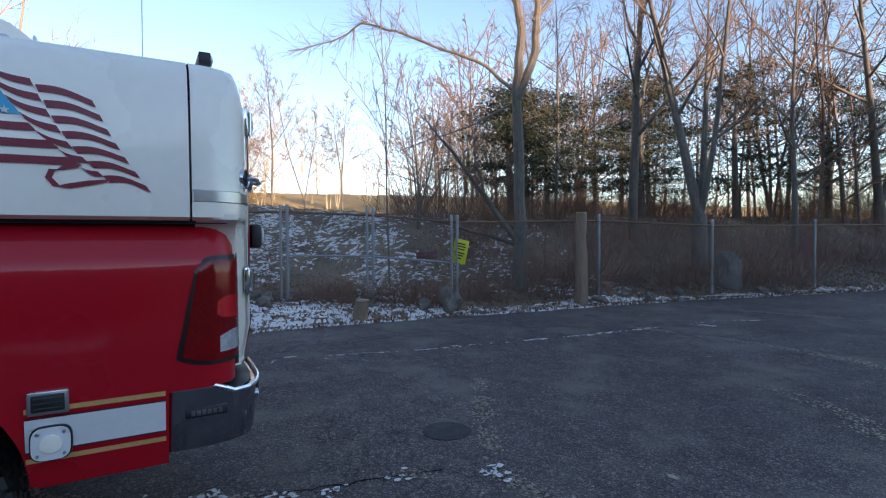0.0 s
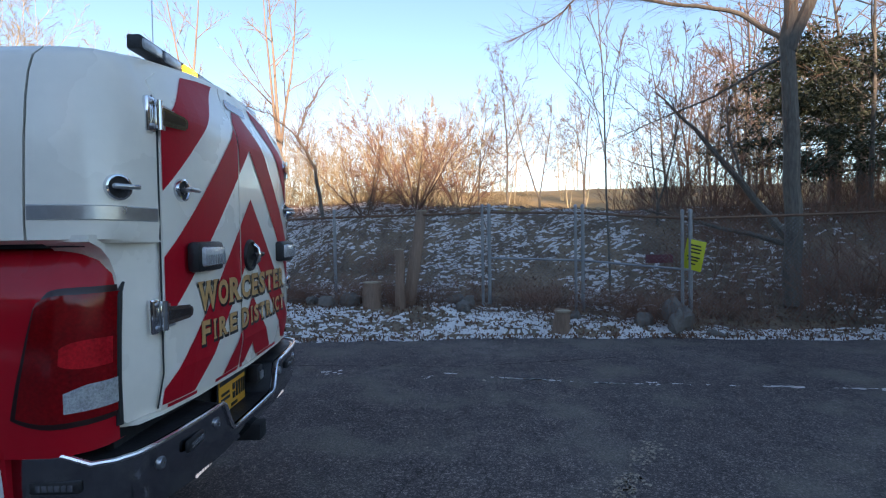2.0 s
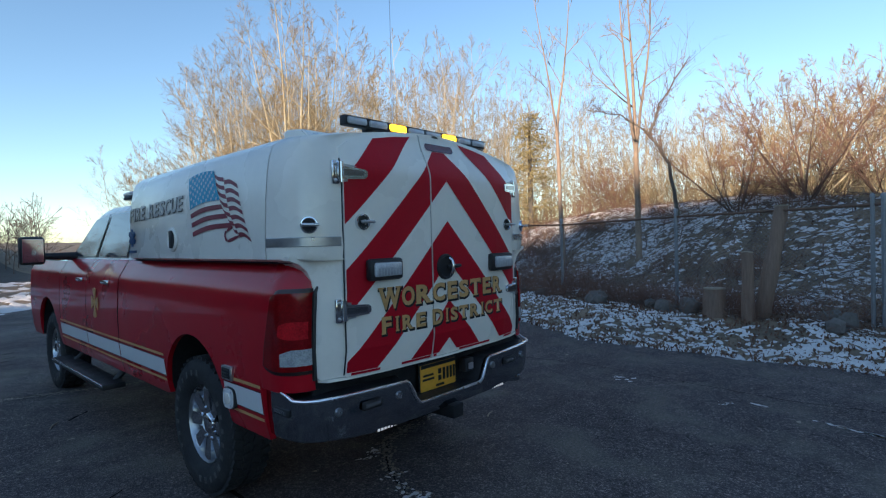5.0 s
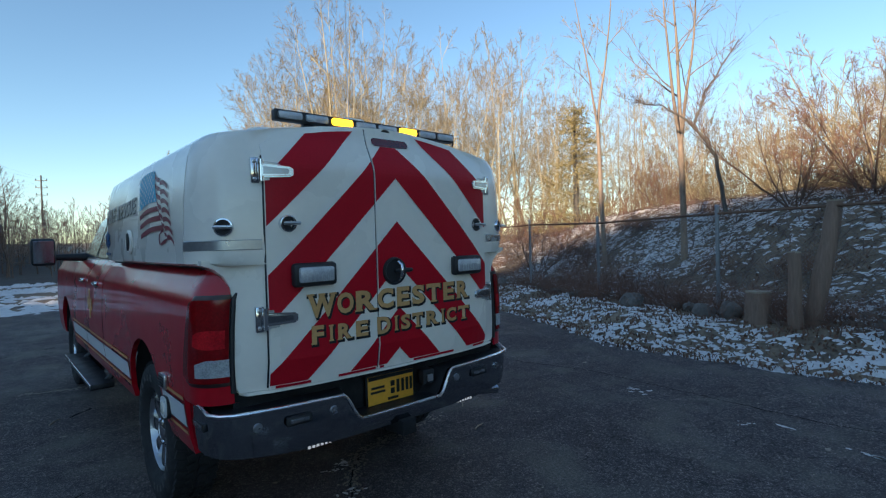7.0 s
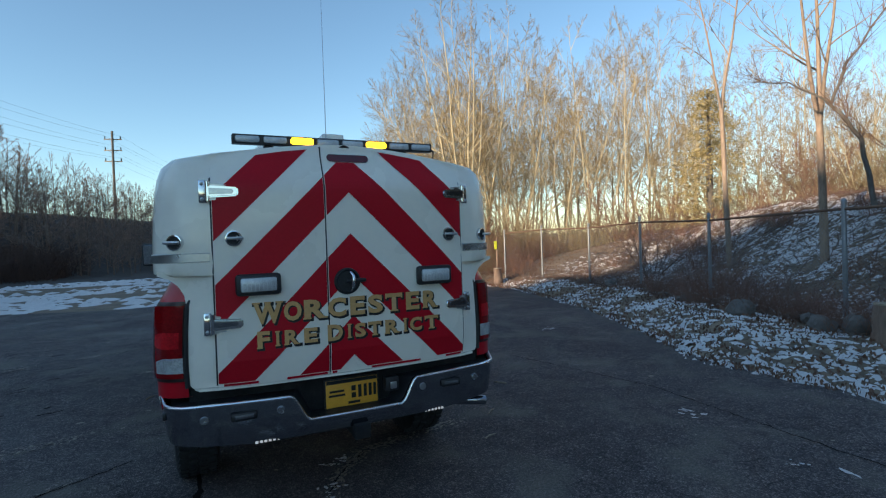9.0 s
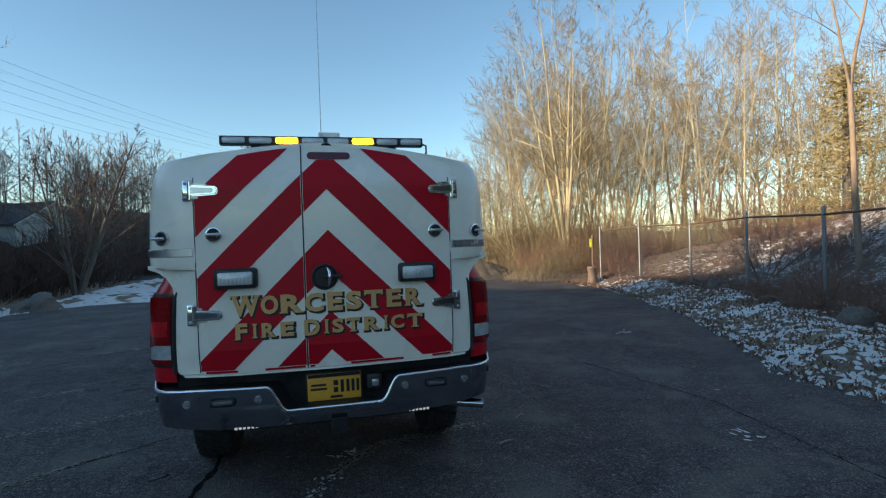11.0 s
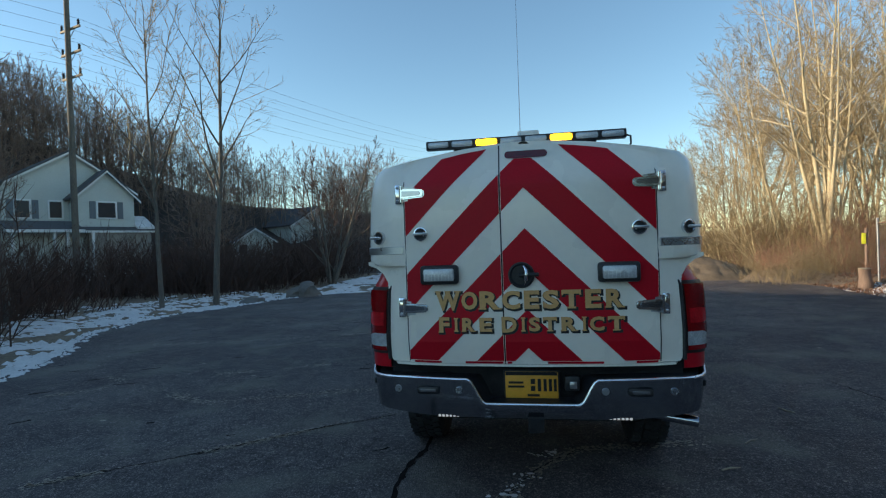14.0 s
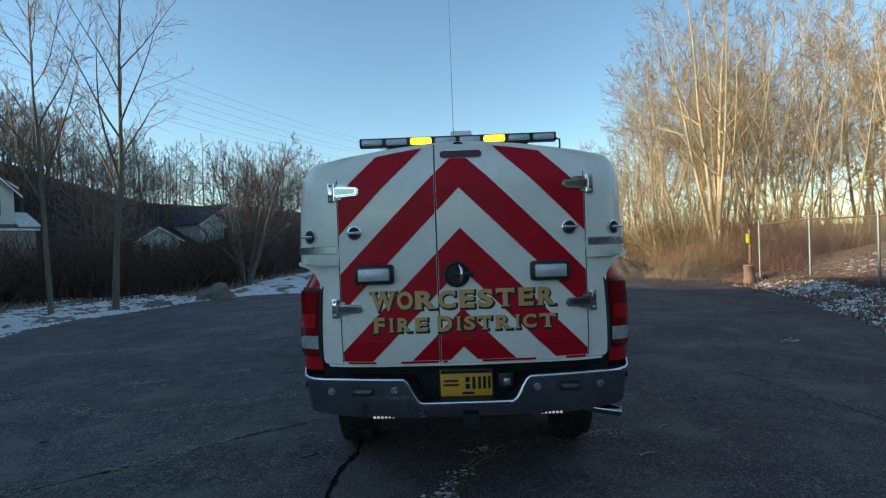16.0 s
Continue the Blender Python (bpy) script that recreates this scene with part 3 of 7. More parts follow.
def roof_z(x):
    return lerp_list([(p[0] * 0.76, p[1]) for p in CAP[8:len(CAP) // 2 + 1]], -abs(x)) - 0.016


def door_map(x, z, out=0.0):
    return Vector((x, lean(z) + bow(x) - 0.012 - out, z))


def door_sheet(bm, poly, out, thick=0.0):
    """A flat outline laid on the curved tail face."""
    f = bm.faces.new([bm.verts.new((x, 0, z)) for x, z in poly])
    for zc in [0.86, 0.90, 0.94, 0.985] + [1.84 + 0.02 * k for k in range(15)]:
        bmesh.ops.bisect_plane(bm, geom=bm.verts[:] + bm.edges[:] + bm.faces[:], plane_co=(0, 0, zc), plane_no=(0, 0, 1))
    for xc in (0.2, 0.36, 0.48, 0.56, 0.62, 0.67):
        for e in (-xc, xc):
            bmesh.ops.bisect_plane(bm, geom=bm.verts[:] + bm.edges[:] + bm.faces[:], plane_co=(e, 0, 0), plane_no=(1, 0, 0))
    for v in bm.verts:
        v.co = door_map(v.co.x, v.co.z, out)
    if thick:
        r = bmesh.ops.extrude_face_region(bm, geom=bm.faces[:])
        bmesh.ops.translate(bm, vec=(0, thick, 0), verts=[v for v in r["geom"] if isinstance(v, bmesh.types.BMVert)])
    return bm


def clip(poly, keep):
    """Sutherland-Hodgman: keep = (a, b, c) keeps a*x + b*z <= c."""
    a, b, c = keep
    out = []
    for p, q in zip(poly, poly[1:] + poly[:1]):
        dp, dq = a * p[0] + b * p[1] - c, a * q[0] + b * q[1] - c
        if dp <= 0:
            out.append(p)
        if dp * dq < 0:
            u = dp / (dp - dq)
            out.append((p[0] + (q[0] - p[0]) * u, p[1] + (q[1] - p[1]) * u))
    return out


def door_outline(x0, x1):
    top = [(x1 + (x0 - x1) * k / 8, roof_z(x1 + (x0 - x1) * k / 8)) for k in range(9)]
    return [(x0, 0.853), (x1, 0.853)] + top


AX = -0.008
STRIPES = [(2.54, 2.31), (2.085, 1.86), (1.63, 1.40), (1.17, 0.95)]
doors = {}
for name, x0, x1 in (("left", -HALF, X_SEAM - 0.004), ("right", X_SEAM + 0.004, HALF)):
    d = part("rear_door", door_sheet(bmesh.new(), door_outline(x0, x1), 0.0, 0.03), WHITE, truck, "white cap door with red chevrons")
    doors[name] = d
    for hi, lo in STRIPES:
        for sg in (-1, 1):
            poly = [(x0 + 0.002, 0.872), (x1 - 0.002, 0.872), (x1 - 0.002, 2.2), (x0 + 0.002, 2.2)]
            poly = clip(poly, (-sg, 0, -sg * AX))
            # z <= hi - |x - AX| and z >= lo - |x - AX|
            poly = clip(poly, (sg, 1, hi + sg * AX)) if poly else poly
            poly = clip(poly, (-sg, -1, -lo - sg * AX)) if poly else poly
            if hi == 2.085 and poly:
                poly = clip(poly, (0, 1, 2.035))
            for k in range(8):
                if not poly:
                    break
                xa, xb = x0 + (x1 - x0) * k / 8, x0 + (x1 - x0) * (k + 1) / 8
                za, zb = roof_z(xa) - 0.006, roof_z(xb) - 0.006
                sl = (zb - za) / (xb - xa)
                poly = clip(poly, (-sl, 1, za - sl * xa)) if sl * (1 if xa >= -0.01 else -1) <= 0 else poly
            if len(poly) > 2:
                part("chevron", door_sheet(bmesh.new(), poly, 0.0025), REDTAPE, d, "red reflective stripe", smooth=False)
for x0, x1 in ((-HALF - 0.008, -HALF), (HALF, HALF + 0.008), (X_SEAM - 0.006, X_SEAM + 0.006)):
    part("door_seal", door_sheet(bmesh.new(), [(x0, 0.862), (x1, 0.862), (x1, roof_z(x1) + 0.004), (x0, roof_z(x0) + 0.004)], -0.006), BLACK, truck, "black rubber door seal", smooth=False)
for x0, x1, side in ((-0.685, -0.518, "left"), (-0.374, -0.155, "left"), (-0.130, -0.104, "right"), (0.096, 0.405, "right"), (0.581, 0.700, "right")):
    part("chevron_foot", door_sheet(bmesh.new(), [(x0, 0.856), (x1, 0.856), (x1, 0.869), (x0, 0.869)], 0.0028), REDTAPE, doors[side], "red reflective strip along the door foot", smooth=False)
part("door_sill", prism(bmesh.new(), [(-0.83, 0.15), (-0.80, 0.085), (-0.70, 0.055), (-0.5, 0.03), (0, 0.008), (0.5, 0.03), (0.70, 0.055), (0.80, 0.085), (0.83, 0.15)], 0.838, 0.851, "z"), WHITE, truck, "white lip under the doors", smooth=False)


def hinge(x, z, sgn):
    y0 = bow(0.72) + lean(z) + 0.012
    h = part("hinge", box(bmesh.new(), (x, y0 - 0.012, z), (0.040, 0.022, 0.118), 0.006), CHROME, truck, "chrome strap hinge")
    part("barrel", tube(bmesh.new(), [(x - sgn * 0.022, y0 - 0.034, z - 0.050), (x - sgn * 0.022, y0 - 0.034, z + 0.050)], 0.013, 12), CHROME, h)
    for dz in (-0.04, 0.04):
        part("bolt", lathe(bmesh.new(), [(0.009, 0.0), (0.009, 0.006), (0.0, 0.009)], Matrix.Translation((x + sgn * 0.004, y0 - 0.023, z + dz)) @ Matrix.Rotation(radians(90), 4, "X"), 10), SATIN, h)
    poly = [(0.018, 0.031), (0.168, 0.020), (0.176, 0.0), (0.168, -0.026), (0.018, -0.034)]
    skew = Matrix.Rotation(sgn * radians(8), 4, "Z")
    at = Matrix.Translation((x, y0, z)) @ skew
    bm = prism(bmesh.new(), [(-sgn * px, pz) for px, pz in poly], -0.044, -0.014)
    bmesh.ops.bevel(bm, geom=bm.edges[:], offset=0.007, segments=2, affect="EDGES")
    bm.transform(at)
    part("strap", bm, CHROME, h)
    bm = prism(bmesh.new(), [(-sgn * (0.034 + (px - 0.018) * 0.74), pz * 0.52) for px, pz in poly], -0.0465, -0.040)
    bm.transform(at)
    part("strap_inset", bm, STEPCHROME, h, "darker inset panel")
    bm = prism(bmesh.new(), [(-sgn * (px * 1.12 - 0.004), pz * 1.5) for px, pz in poly], -0.026, -0.004)
    bmesh.ops.bevel(bm, geom=bm.edges[:], offset=0.004, segments=2, affect="EDGES")
    bm.transform(at)
    part("gasket", bm, SATIN, h, "grey moulded pad under the strap")


for z in (1.862, 1.185):
    hinge(-0.750, z, -1)
    hinge(0.750, z, 1)


def door_light(x, z, parent):
    y0 = bow(x)
    l = part("warning_light", box(bmesh.new(), (x, y0 - 0.033, z), (0.225, 0.05, 0.112), 0.018), BLACK, parent, "black-framed warning light, off")
    part("lens", box(bmesh.new(), (x, y0 - 0.058, z), (0.180, 0.030, 0.074), 0.012), LENS, l)
    bm = bmesh.new()
    for k in range(9):
        box(bm, (x - 0.08 + 0.02 * k, y0 - 0.0735, z - 0.012), (0.003, 0.003, 0.036), 0)
    part("lens_ribs", bm, SATIN, l)


door_light(-0.505, 1.378, doors["left"])
door_light(0.495, 1.370, doors["right"])


def knob(x, z, parent, dy=None, turn=0.0):
    """A round latch: chrome rim, dark recessed bowl and a T-shaped grip."""
    y0 = (bow(x) + lean(z) - 0.012) if dy is None else dy
    ax = Matrix.Translation((x, y0, z)) @ Matrix.Rotation(turn, 4, "Z") @ Matrix.Rotation(radians(90), 4, "X")
    k = part("latch_knob", lathe(bmesh.new(), [(0.030, 0.004), (0.034, 0.012), (0.040, 0.011), (0.042, 0.0), (0.042, -0.01)], ax, 28), CHROME, parent, "round chrome latch")
    part("bowl", lathe(bmesh.new(), [(0.0, 0.002), (0.022, 0.002), (0.032, 0.008)], ax, 24), IRON, k, "dark recessed bowl")
    m = Matrix.Translation((x, y0, z)) @ Matrix.Rotation(turn, 4, "Z")
    part("lever", box(bmesh.new(), (0.004, -0.042, 0), (0.082, 0.020, 0.016), 0.006, m), SATIN, k, "satin T grip")
    part("stem", tube(bmesh.new(), [m @ Vector((0, -0.002, 0)), m @ Vector((0, -0.036, 0))], 0.009, 10), SATIN, k)


knob(-0.615, 1.620, doors["left"])
knob(0.615, 1.612, doors["right"])
knob(-0.885, 1.606, truck, 0.078, -0.5)
knob(0.885, 1.606, truck, 0.078, 0.5)
m_latch = Matrix.Translation((-0.035, -0.014, 1.365)) @ Matrix.Rotation(radians(90), 4, "X")
lt = part("door_latch", lathe(bmesh.new(), [(0.0, 0.003), (0.055, 0.003), (0.064, 0.014), (0.072, 0.012), (0.075, 0.0)], m_latch, 32), BLACK, doors["right"], "black paddle latch bowl")
part("paddle", tube(bmesh.new(), [(-0.018, -0.03, 1.418), (-0.010, -0.045, 1.395), (-0.008, -0.05, 1.365), (-0.010, -0.045, 1.335), (-0.018, -0.03, 1.312)], [0.006, 0.010, 0.012, 0.010, 0.006], 10), CHROME, lt)
part("grip", tube(bmesh.new(), [(-0.045, -0.040, 1.365), (0.03, -0.048, 1.367), (0.062, -0.044, 1.368)], [0.010, 0.013, 0.010], 10), BLACK, lt, "black grip across the bowl")
part("lock", lathe(bmesh.new(), [(0.0, 0.006), (0.012, 0.006), (0.014, 0.0)], Matrix.Translation((0.052, -0.012, 1.366)) @ Matrix.Rotation(radians(90), 4, "X"), 14), CHROME, lt)
bm = bmesh.new()
door_sheet(bm, [(0.012 + (0.10 * (1 if math.cos(a) > 0 else -1) + 0.022 * math.cos(a)), 2.060 + 0.022 * math.sin(a)) for a in [math.tau * (k + 0.5) / 16 for k in range(16)]], 0.004)
part("brake_lamp", bm, LAMPDARK, doors["right"], "dark red high brake lamp")

# light bar on the roof's edge
bar = part("light_bar", box(bmesh.new(), (0, 0.185, 2.163), (1.185, 0.05, 0.054), 0.006), BLACK, truck, "black bar of amber warning lights on the roof edge")
for k in range(8):
    cx = -0.515 + k * 0.1472
    part("light_module", box(bmesh.new(), (cx, 0.157, 2.163), (0.128, 0.016, 0.038), 0.012), AMBER if k in (2, 5) else LENS, bar, "lit amber module" if k in (2, 5) else "clear module")
for x in (-0.4, 0.4):
    part("bracket", box(bmesh.new(), (x, 0.21, 2.125), (0.05, 0.05, 0.05), 0.004), BLACK, bar)
part("cable", tube(bmesh.new(), [(0.59, 0.2, 2.16), (0.62, 0.2, 2.15), (0.625, 0.22, 2.11), (0.60, 0.26, 2.07)], 0.006, 8), BLACK, bar)

# bumper
BPATH = [(-0.985, 0.385), (-1.008, 0.36), (-1.014, 0.29), (-1.010, 0.21), (-0.993, 0.14), (-0.96, 0.088), (-0.905, 0.05), (-0.82, 0.026), (-0.70, 0.011), (-0.55, 0.002), (-0.42, -0.003), (-0.366, -0.005), (-0.345, -0.0055), (-0.325, -0.006), (-0.305, -0.007), (-0.285, -0.008), (-0.262, -0.009), (-0.15, -0.011), (0, -0.012)]
BPATH = [(x if x > -0.7 else -0.7 + (x + 0.7) * 0.885, y) for x, y in BPATH]
BPATH = BPATH + [(-x, y) for x, y in BPATH[-2::-1]]


def bump_top(x, y=0.0):
    a = abs(x)
    if a > 0.366:
        return 0.766 + 0.010 * smooth(0.366, 0.8, a) + 0.034 * smooth(0.13, 0.20, y)
    return 0.628 + 0.138 * smooth(0.262, 0.366, a)


rows = []
for x, y in BPATH:
    t, lo = bump_top(x, y), 0.548 + 0.035 * smooth(0.5, 0.95, abs(x))
    n = Vector((x, y - 0.6, 0)).normalized()
    if abs(x) < 0.8:
        n = Vector((x * 0.1, -1, 0)).normalized()
    row = [Vector((x, y, 0)) - n * 0.045 + Vector((0, 0, t - 0.008)), Vector((x, y, t - 0.002)) - n * 0.018, Vector((x, y, t - 0.006)) + n * 0.0]
    for k in range(1, 6):
        u = k / 5
        row.append(Vector((x, y, t - 0.006 + (lo - t) * u)) + n * (0.006 * math.sin(u * 3.0)) - n * 0.022 * u)
    row.append(Vector((x, y, lo - 0.012)) - n * 0.06)
    rows.append(row)
bm = grid_mesh(bmesh.new(), rows)
bumper = part("rear_bumper", bm, STEPCHROME, truck, "chrome step bumper")
bm = bmesh.new()
grid_mesh(bm, [[(x * 0.982, y + 0.020, bump_top(x, y) + 0.001), (x * 0.92, max(y + 0.05, 0.09), bump_top(x, y) + 0.002), (x * 0.84, max(y + 0.08, 0.14), bump_top(x, y) + 0.002)] for x, y in BPATH])
part("step_pad", bm, BLACK, bumper, "black ribbed step pad")
part("bright_lip", tube(bmesh.new(), [(x * 1.003, y - 0.006, bump_top(x, y) + 0.002) for x, y in BPATH], 0.0085, 8), LIP, bumper, "polished upper lip")
block("inner_panel", (0, 0.15, 0.72), (1.70, 0.03, 0.26), UNDER, truck, 0.005)
for x in (-0.785, -0.415, 0.405, 0.772):
    yy = lerp_list([(p[0], p[1]) for p in BPATH], x)
    part("parking_sensor", lathe(bmesh.new(), [(0.0, 0.006), (0.018, 0.006), (0.021, 0.0), (0.021, -0.02)], Matrix.Translation((x, yy - 0.002, 0.705)) @ Matrix.Rotation(radians(90), 4, "X"), 18), SATIN, bumper)
for x in (-0.598, 0.592):
    f = part("marker_light", box(bmesh.new(), (x, -0.002, 0.703), (0.132, 0.02, 0.046), 0.012), BLACK, bumper, "black marker light in the bumper, off")
    part("lens", box(bmesh.new(), (x, -0.011, 0.703), (0.094, 0.008, 0.020), 0.003), DARKLENS, f)
    bm = bmesh.new()
    for k in range(6):
        box(bm, (x - 0.039 + 0.0156 * k, -0.0145, 0.703), (0.010, 0.004, 0.014), 0.0015)
    part("leds", bm, DARKLENS, f, "unlit diodes")
for sgn in (-1, 1):
    f = part("side_marker", box(bmesh.new(), (sgn * 0.968, 0.235, 0.715), (0.02, 0.15, 0.038), 0.007), BLACK, bumper)
    bm = bmesh.new()
    for k in range(6):
        box(bm, (sgn * 0.977, 0.188 + 0.0188 * k, 0.715), (0.006, 0.015, 0.020), 0.002)
    part("leds", bm, DARKLENS, f, "unlit diodes")
    l = part("reverse_light_bar", box(bmesh.new(), (sgn * 0.485, 0.05, 0.556), (0.15, 0.05, 0.02), 0.004), BLACK, bumper)
    bm = bmesh.new()
    for k in range(6):
        box(bm, (sgn * 0.485 - 0.055 + 0.022 * k, 0.022, 0.547), (0.016, 0.008, 0.014), 0.003)
    part("leds", bm, WHITELED, l, "lit white diodes")

# number plate
pl = part("number_plate", box(bmesh.new(), (0, 0.098, 0.712), (0.306, 0.006, 0.155), 0.002), PLATE, truck, "yellow number plate with dark markings")
block("plate_frame", (0, 0.104, 0.712), (0.325, 0.008, 0.172), BLACK, pl, 0.003)
bm = bmesh.new()
box(bm, (0, 0.0935, 0.779), (0.30, 0.003, 0.020), 0)
for x, w in ((0.045, 0.026), (0.078, 0.024), (0.108, 0.024), (0.136, 0.022)):
    box(bm, (x, 0.0935, 0.712), (w * 0.75, 0.003, 0.072), 0)
for x, z, w, h in ((-0.09, 0.726, 0.085, 0.012), (-0.09, 0.702, 0.095, 0.012), (0.008, 0.733, 0.026, 0.03), (0.008, 0.692, 0.026, 0.03), (0.01, 0.652, 0.07, 0.014)):
    box(bm, (x, 0.0935, z), (w, 0.003, h), 0)
part("markings", bm, BLACKVINYL, pl)
box_l = part("trailer_socket", box(bmesh.new(), (0.23, 0.07, 0.735), (0.085, 0.06, 0.085), 0.01), BLACK, truck, "black trailer socket beside the plate")
block("socket_lid", (0.235, 0.037, 0.728), (0.04, 0.012, 0.04), SATIN, box_l, 0.004)
bm = bmesh.new()
box(bm, (0.02, 0.09, 0.515), (0.09, 0.26, 0.08), 0.008)
box(bm, (0, 0.16, 0.53), (1.0, 0.07, 0.07), 0.01)
part("hitch_receiver", bm, UNDER, truck, "black steel hitch receiver")

# tail lamps
for sgn in (-1, 1):
    def slant(ob):
        for v in ob.data.vertices:
            if v.co.y > 0.17:
                u = (v.co.z - 0.905) / 0.38
                f = min((v.co.y - 0.17) / 0.165, 1.0)
                v.co.y = 0.17 + (v.co.y - 0.17) * (1.0 - 0.40 * u)
                v.co.z = 1.10 + (v.co.z - 1.10) * (1.0 - 0.16 * f ** 3)
    tl = flank("tail_lamp", REAR_Y - 0.083, 0.335, 0.895, 1.305, LAMPEDGE, truck, 0.004, sgn, arch=False, lip=0.012, label="red tail lamp with a dark rim, wrapped round the corner", step=0.012)
    slant(tl)
    slant(flank("outer_lens", REAR_Y - 0.066, 0.316, 0.914, 1.285, LAMPRED, tl, 0.012, sgn, arch=False, lip=0.010, label="glossy deep red lens", step=0.012))
    slant(flank("upper_reflector", REAR_Y - 0.060, 0.215, 1.185, 1.275, LAMPRED, tl, 0.0128, sgn, arch=False, lip=0.002, label="paler red upper reflector", step=0.012))
    sl = flank("stop_lens", REAR_Y - 0.050, 0.205, 1.065, 1.150, LAMPBRIGHT, tl, 0.0128, sgn, arch=False, lip=0.002, label="brighter red stop lens", step=0.008)
    for v in sl.data.vertices:  # drawn in to an oval
        q = min(abs((v.co.y - 0.13) / 0.085), 1.0)
        v.co.z = 1.105 + (v.co.z - 1.105) * math.sqrt(max(1 - q * q, 0.02))
    slant(sl)
    rl2 = flank("reverse_lens", REAR_Y - 0.068, 0.190, 0.940, 1.018, REVERSE, tl, 0.0135, sgn, arch=False, lip=0.003, label="clear ribbed reversing lens", step=0.012)
    for v in rl2.data.vertices:  # the inner edge is cut on a slant
        if v.co.y > 0.14:
            v.co.z = min(v.co.z, 1.018 - (v.co.y - 0.14) * 0.4)

# flank fittings
v = part("side_vent", box(bmesh.new(), (-1.004, 0.71, 0.836), (0.020, 0.112, 0.078), 0.006), SATIN, truck, "metal-framed louvre on the bed side")
block("grille", (-1.0135, 0.71, 0.836), (0.006, 0.090, 0.056), BLACK, v, 0.003)
for k in range(3):
    block("louvre", (-1.0185, 0.71, 0.820 + 0.016 * k), (0.006, 0.078, 0.005), IRON, v, 0.0015)


def squircle(r, n=28):
    return [(0.705 + r * math.copysign(abs(math.cos(a)) ** 0.55, math.cos(a)), 0.70 + r * math.copysign(abs(math.sin(a)) ** 0.55, math.sin(a))) for a in [math.tau * k / n for k in range(n)]]


part("cover_gasket", prism(bmesh.new(), squircle(0.058), -1.004, -0.985, "x"), BLACK, truck, smooth=False)
f = part("inlet_cover", prism(bmesh.new(), squircle(0.053), -1.011, -0.985, "x"), WHITETAPE, truck, "white rounded inlet cover", smooth=False)
bm = bmesh.new()
lathe(bm, [(0.0, 0.0), (0.030, 0.0), (0.031, 0.006), (0.027, 0.008), (0.0, 0.006)], Matrix.Translation((-1.0105, 0.705, 0.70)) @ Matrix.Rotation(radians(-90), 4, "Y"), 24)
part("cover_boss", bm, WHITE, f)
for dy in (-0.036, 0.036):
    for dz in (-0.036, 0.036):
        part("screw", lathe(bmesh.new(), [(0.0055, 0.0), (0.0055, 0.003), (0.0, 0.004)], Matrix.Translation((-1.0105, 0.705 + dy, 0.70 + dz)) @ Matrix.Rotation(radians(-90), 4, "Y"), 10), SATIN, f)
for sgn in (-1, 1):
    st = part("side_step", box(bmesh.new(), (sgn * 0.985, 3.62, 0.405), (0.17, 1.70, 0.045), 0.008), BLACK, truck, "black running board with a bright edge")
    block("bright_edge", (sgn * 1.069, 3.62, 0.419), (0.012, 1.68, 0.020), LIP, st, 0.003)
    for y in (2.95, 4.2):
        part("step_bracket", tube(bmesh.new(), [(sgn * 0.93, y, 0.41), (sgn * 0.75, y, 0.58)], 0.025, 8), BLACK, st)

# cab
CABSEC = [(0.90, 1.40), (0.875, 1.45), (0.80, 1.72), (0.755, 1.85), (0.70, 1.90), (0.45, 1.935), (0.0, 1.945)]
CABSEC = [(-x, z) for x, z in CABSEC] + [(x, z) for x, z in CABSEC[-2::-1]]


def cab_ring(y, k):
    return [Vector((x, y, 1.40 + (z - 1.40) * k)) for x, z in CABSEC]


bm = grid_mesh(bmesh.new(), [cab_ring(2.52, 0.2), cab_ring(2.55, 0.97), cab_ring(2.70, 1.0), cab_ring(3.65, 1.0), cab_ring(3.85, 0.96), cab_ring(4.40, 0.48), cab_ring(4.85, 0.06)])
part("cab_top", bm, WHITE, truck, "white painted cab roof and pillars")
for sgn in (-1, 1):
    def pane(pts, out=0.022):
        b2 = bmesh.new()
        vs = []
        for y, z in pts:
            k = lerp_list([(2.55, 0.97), (2.70, 1.0), (3.65, 1.0), (3.85, 0.96), (4.40, 0.48), (4.85, 0.06)], y)
            zz = 1.40 + (z - 1.40) / max(k, 0.3)
            x = lerp_list([(1.40, 0.90), (1.45, 0.875), (1.72, 0.80), (1.85, 0.755)], zz) + out
            vs.append(b2.verts.new((sgn * x, y, z)))
        b2.faces.new(vs)
        r = bmesh.ops.extrude_face_region(b2, geom=b2.faces[:])
        bmesh.ops.translate(b2, vec=(-sgn * 0.006, 0, 0), verts=[q for q in r["geom"] if isinstance(q, bmesh.types.BMVert)])
        return b2
    part("rear_side_window", pane([(2.66, 1.45), (3.42, 1.45), (3.36, 1.83), (2.70, 1.83)]), CABGLASS, truck, "dark side window", smooth=False)
    part("front_side_window", pane([(3.50, 1.45), (4.36, 1.45), (3.86, 1.80), (3.44, 1.83)]), CABGLASS, truck, "dark side window", smooth=False)
    for y in (2.86, 3.62):
        part("door_handle", box(bmesh.new(), (sgn * 1.0, y, 1.245), (0.03, 0.17, 0.035), 0.01), CHROME, truck)
bm = grid_mesh(bmesh.new(), [[Vector((x, y, z)) for x in (-0.93, -0.7, -0.3, 0, 0.3, 0.7, 0.93) for z in (zz + 0.06 * (1 - (x / 0.93) ** 2),)] for y, zz in ((4.4, 1.37), (4.9, 1.35), (5.5, 1.30), (5.80, 1.22), (5.90, 1.05), (5.92, 0.6))])
part("hood", bm, REDPAINT, truck)
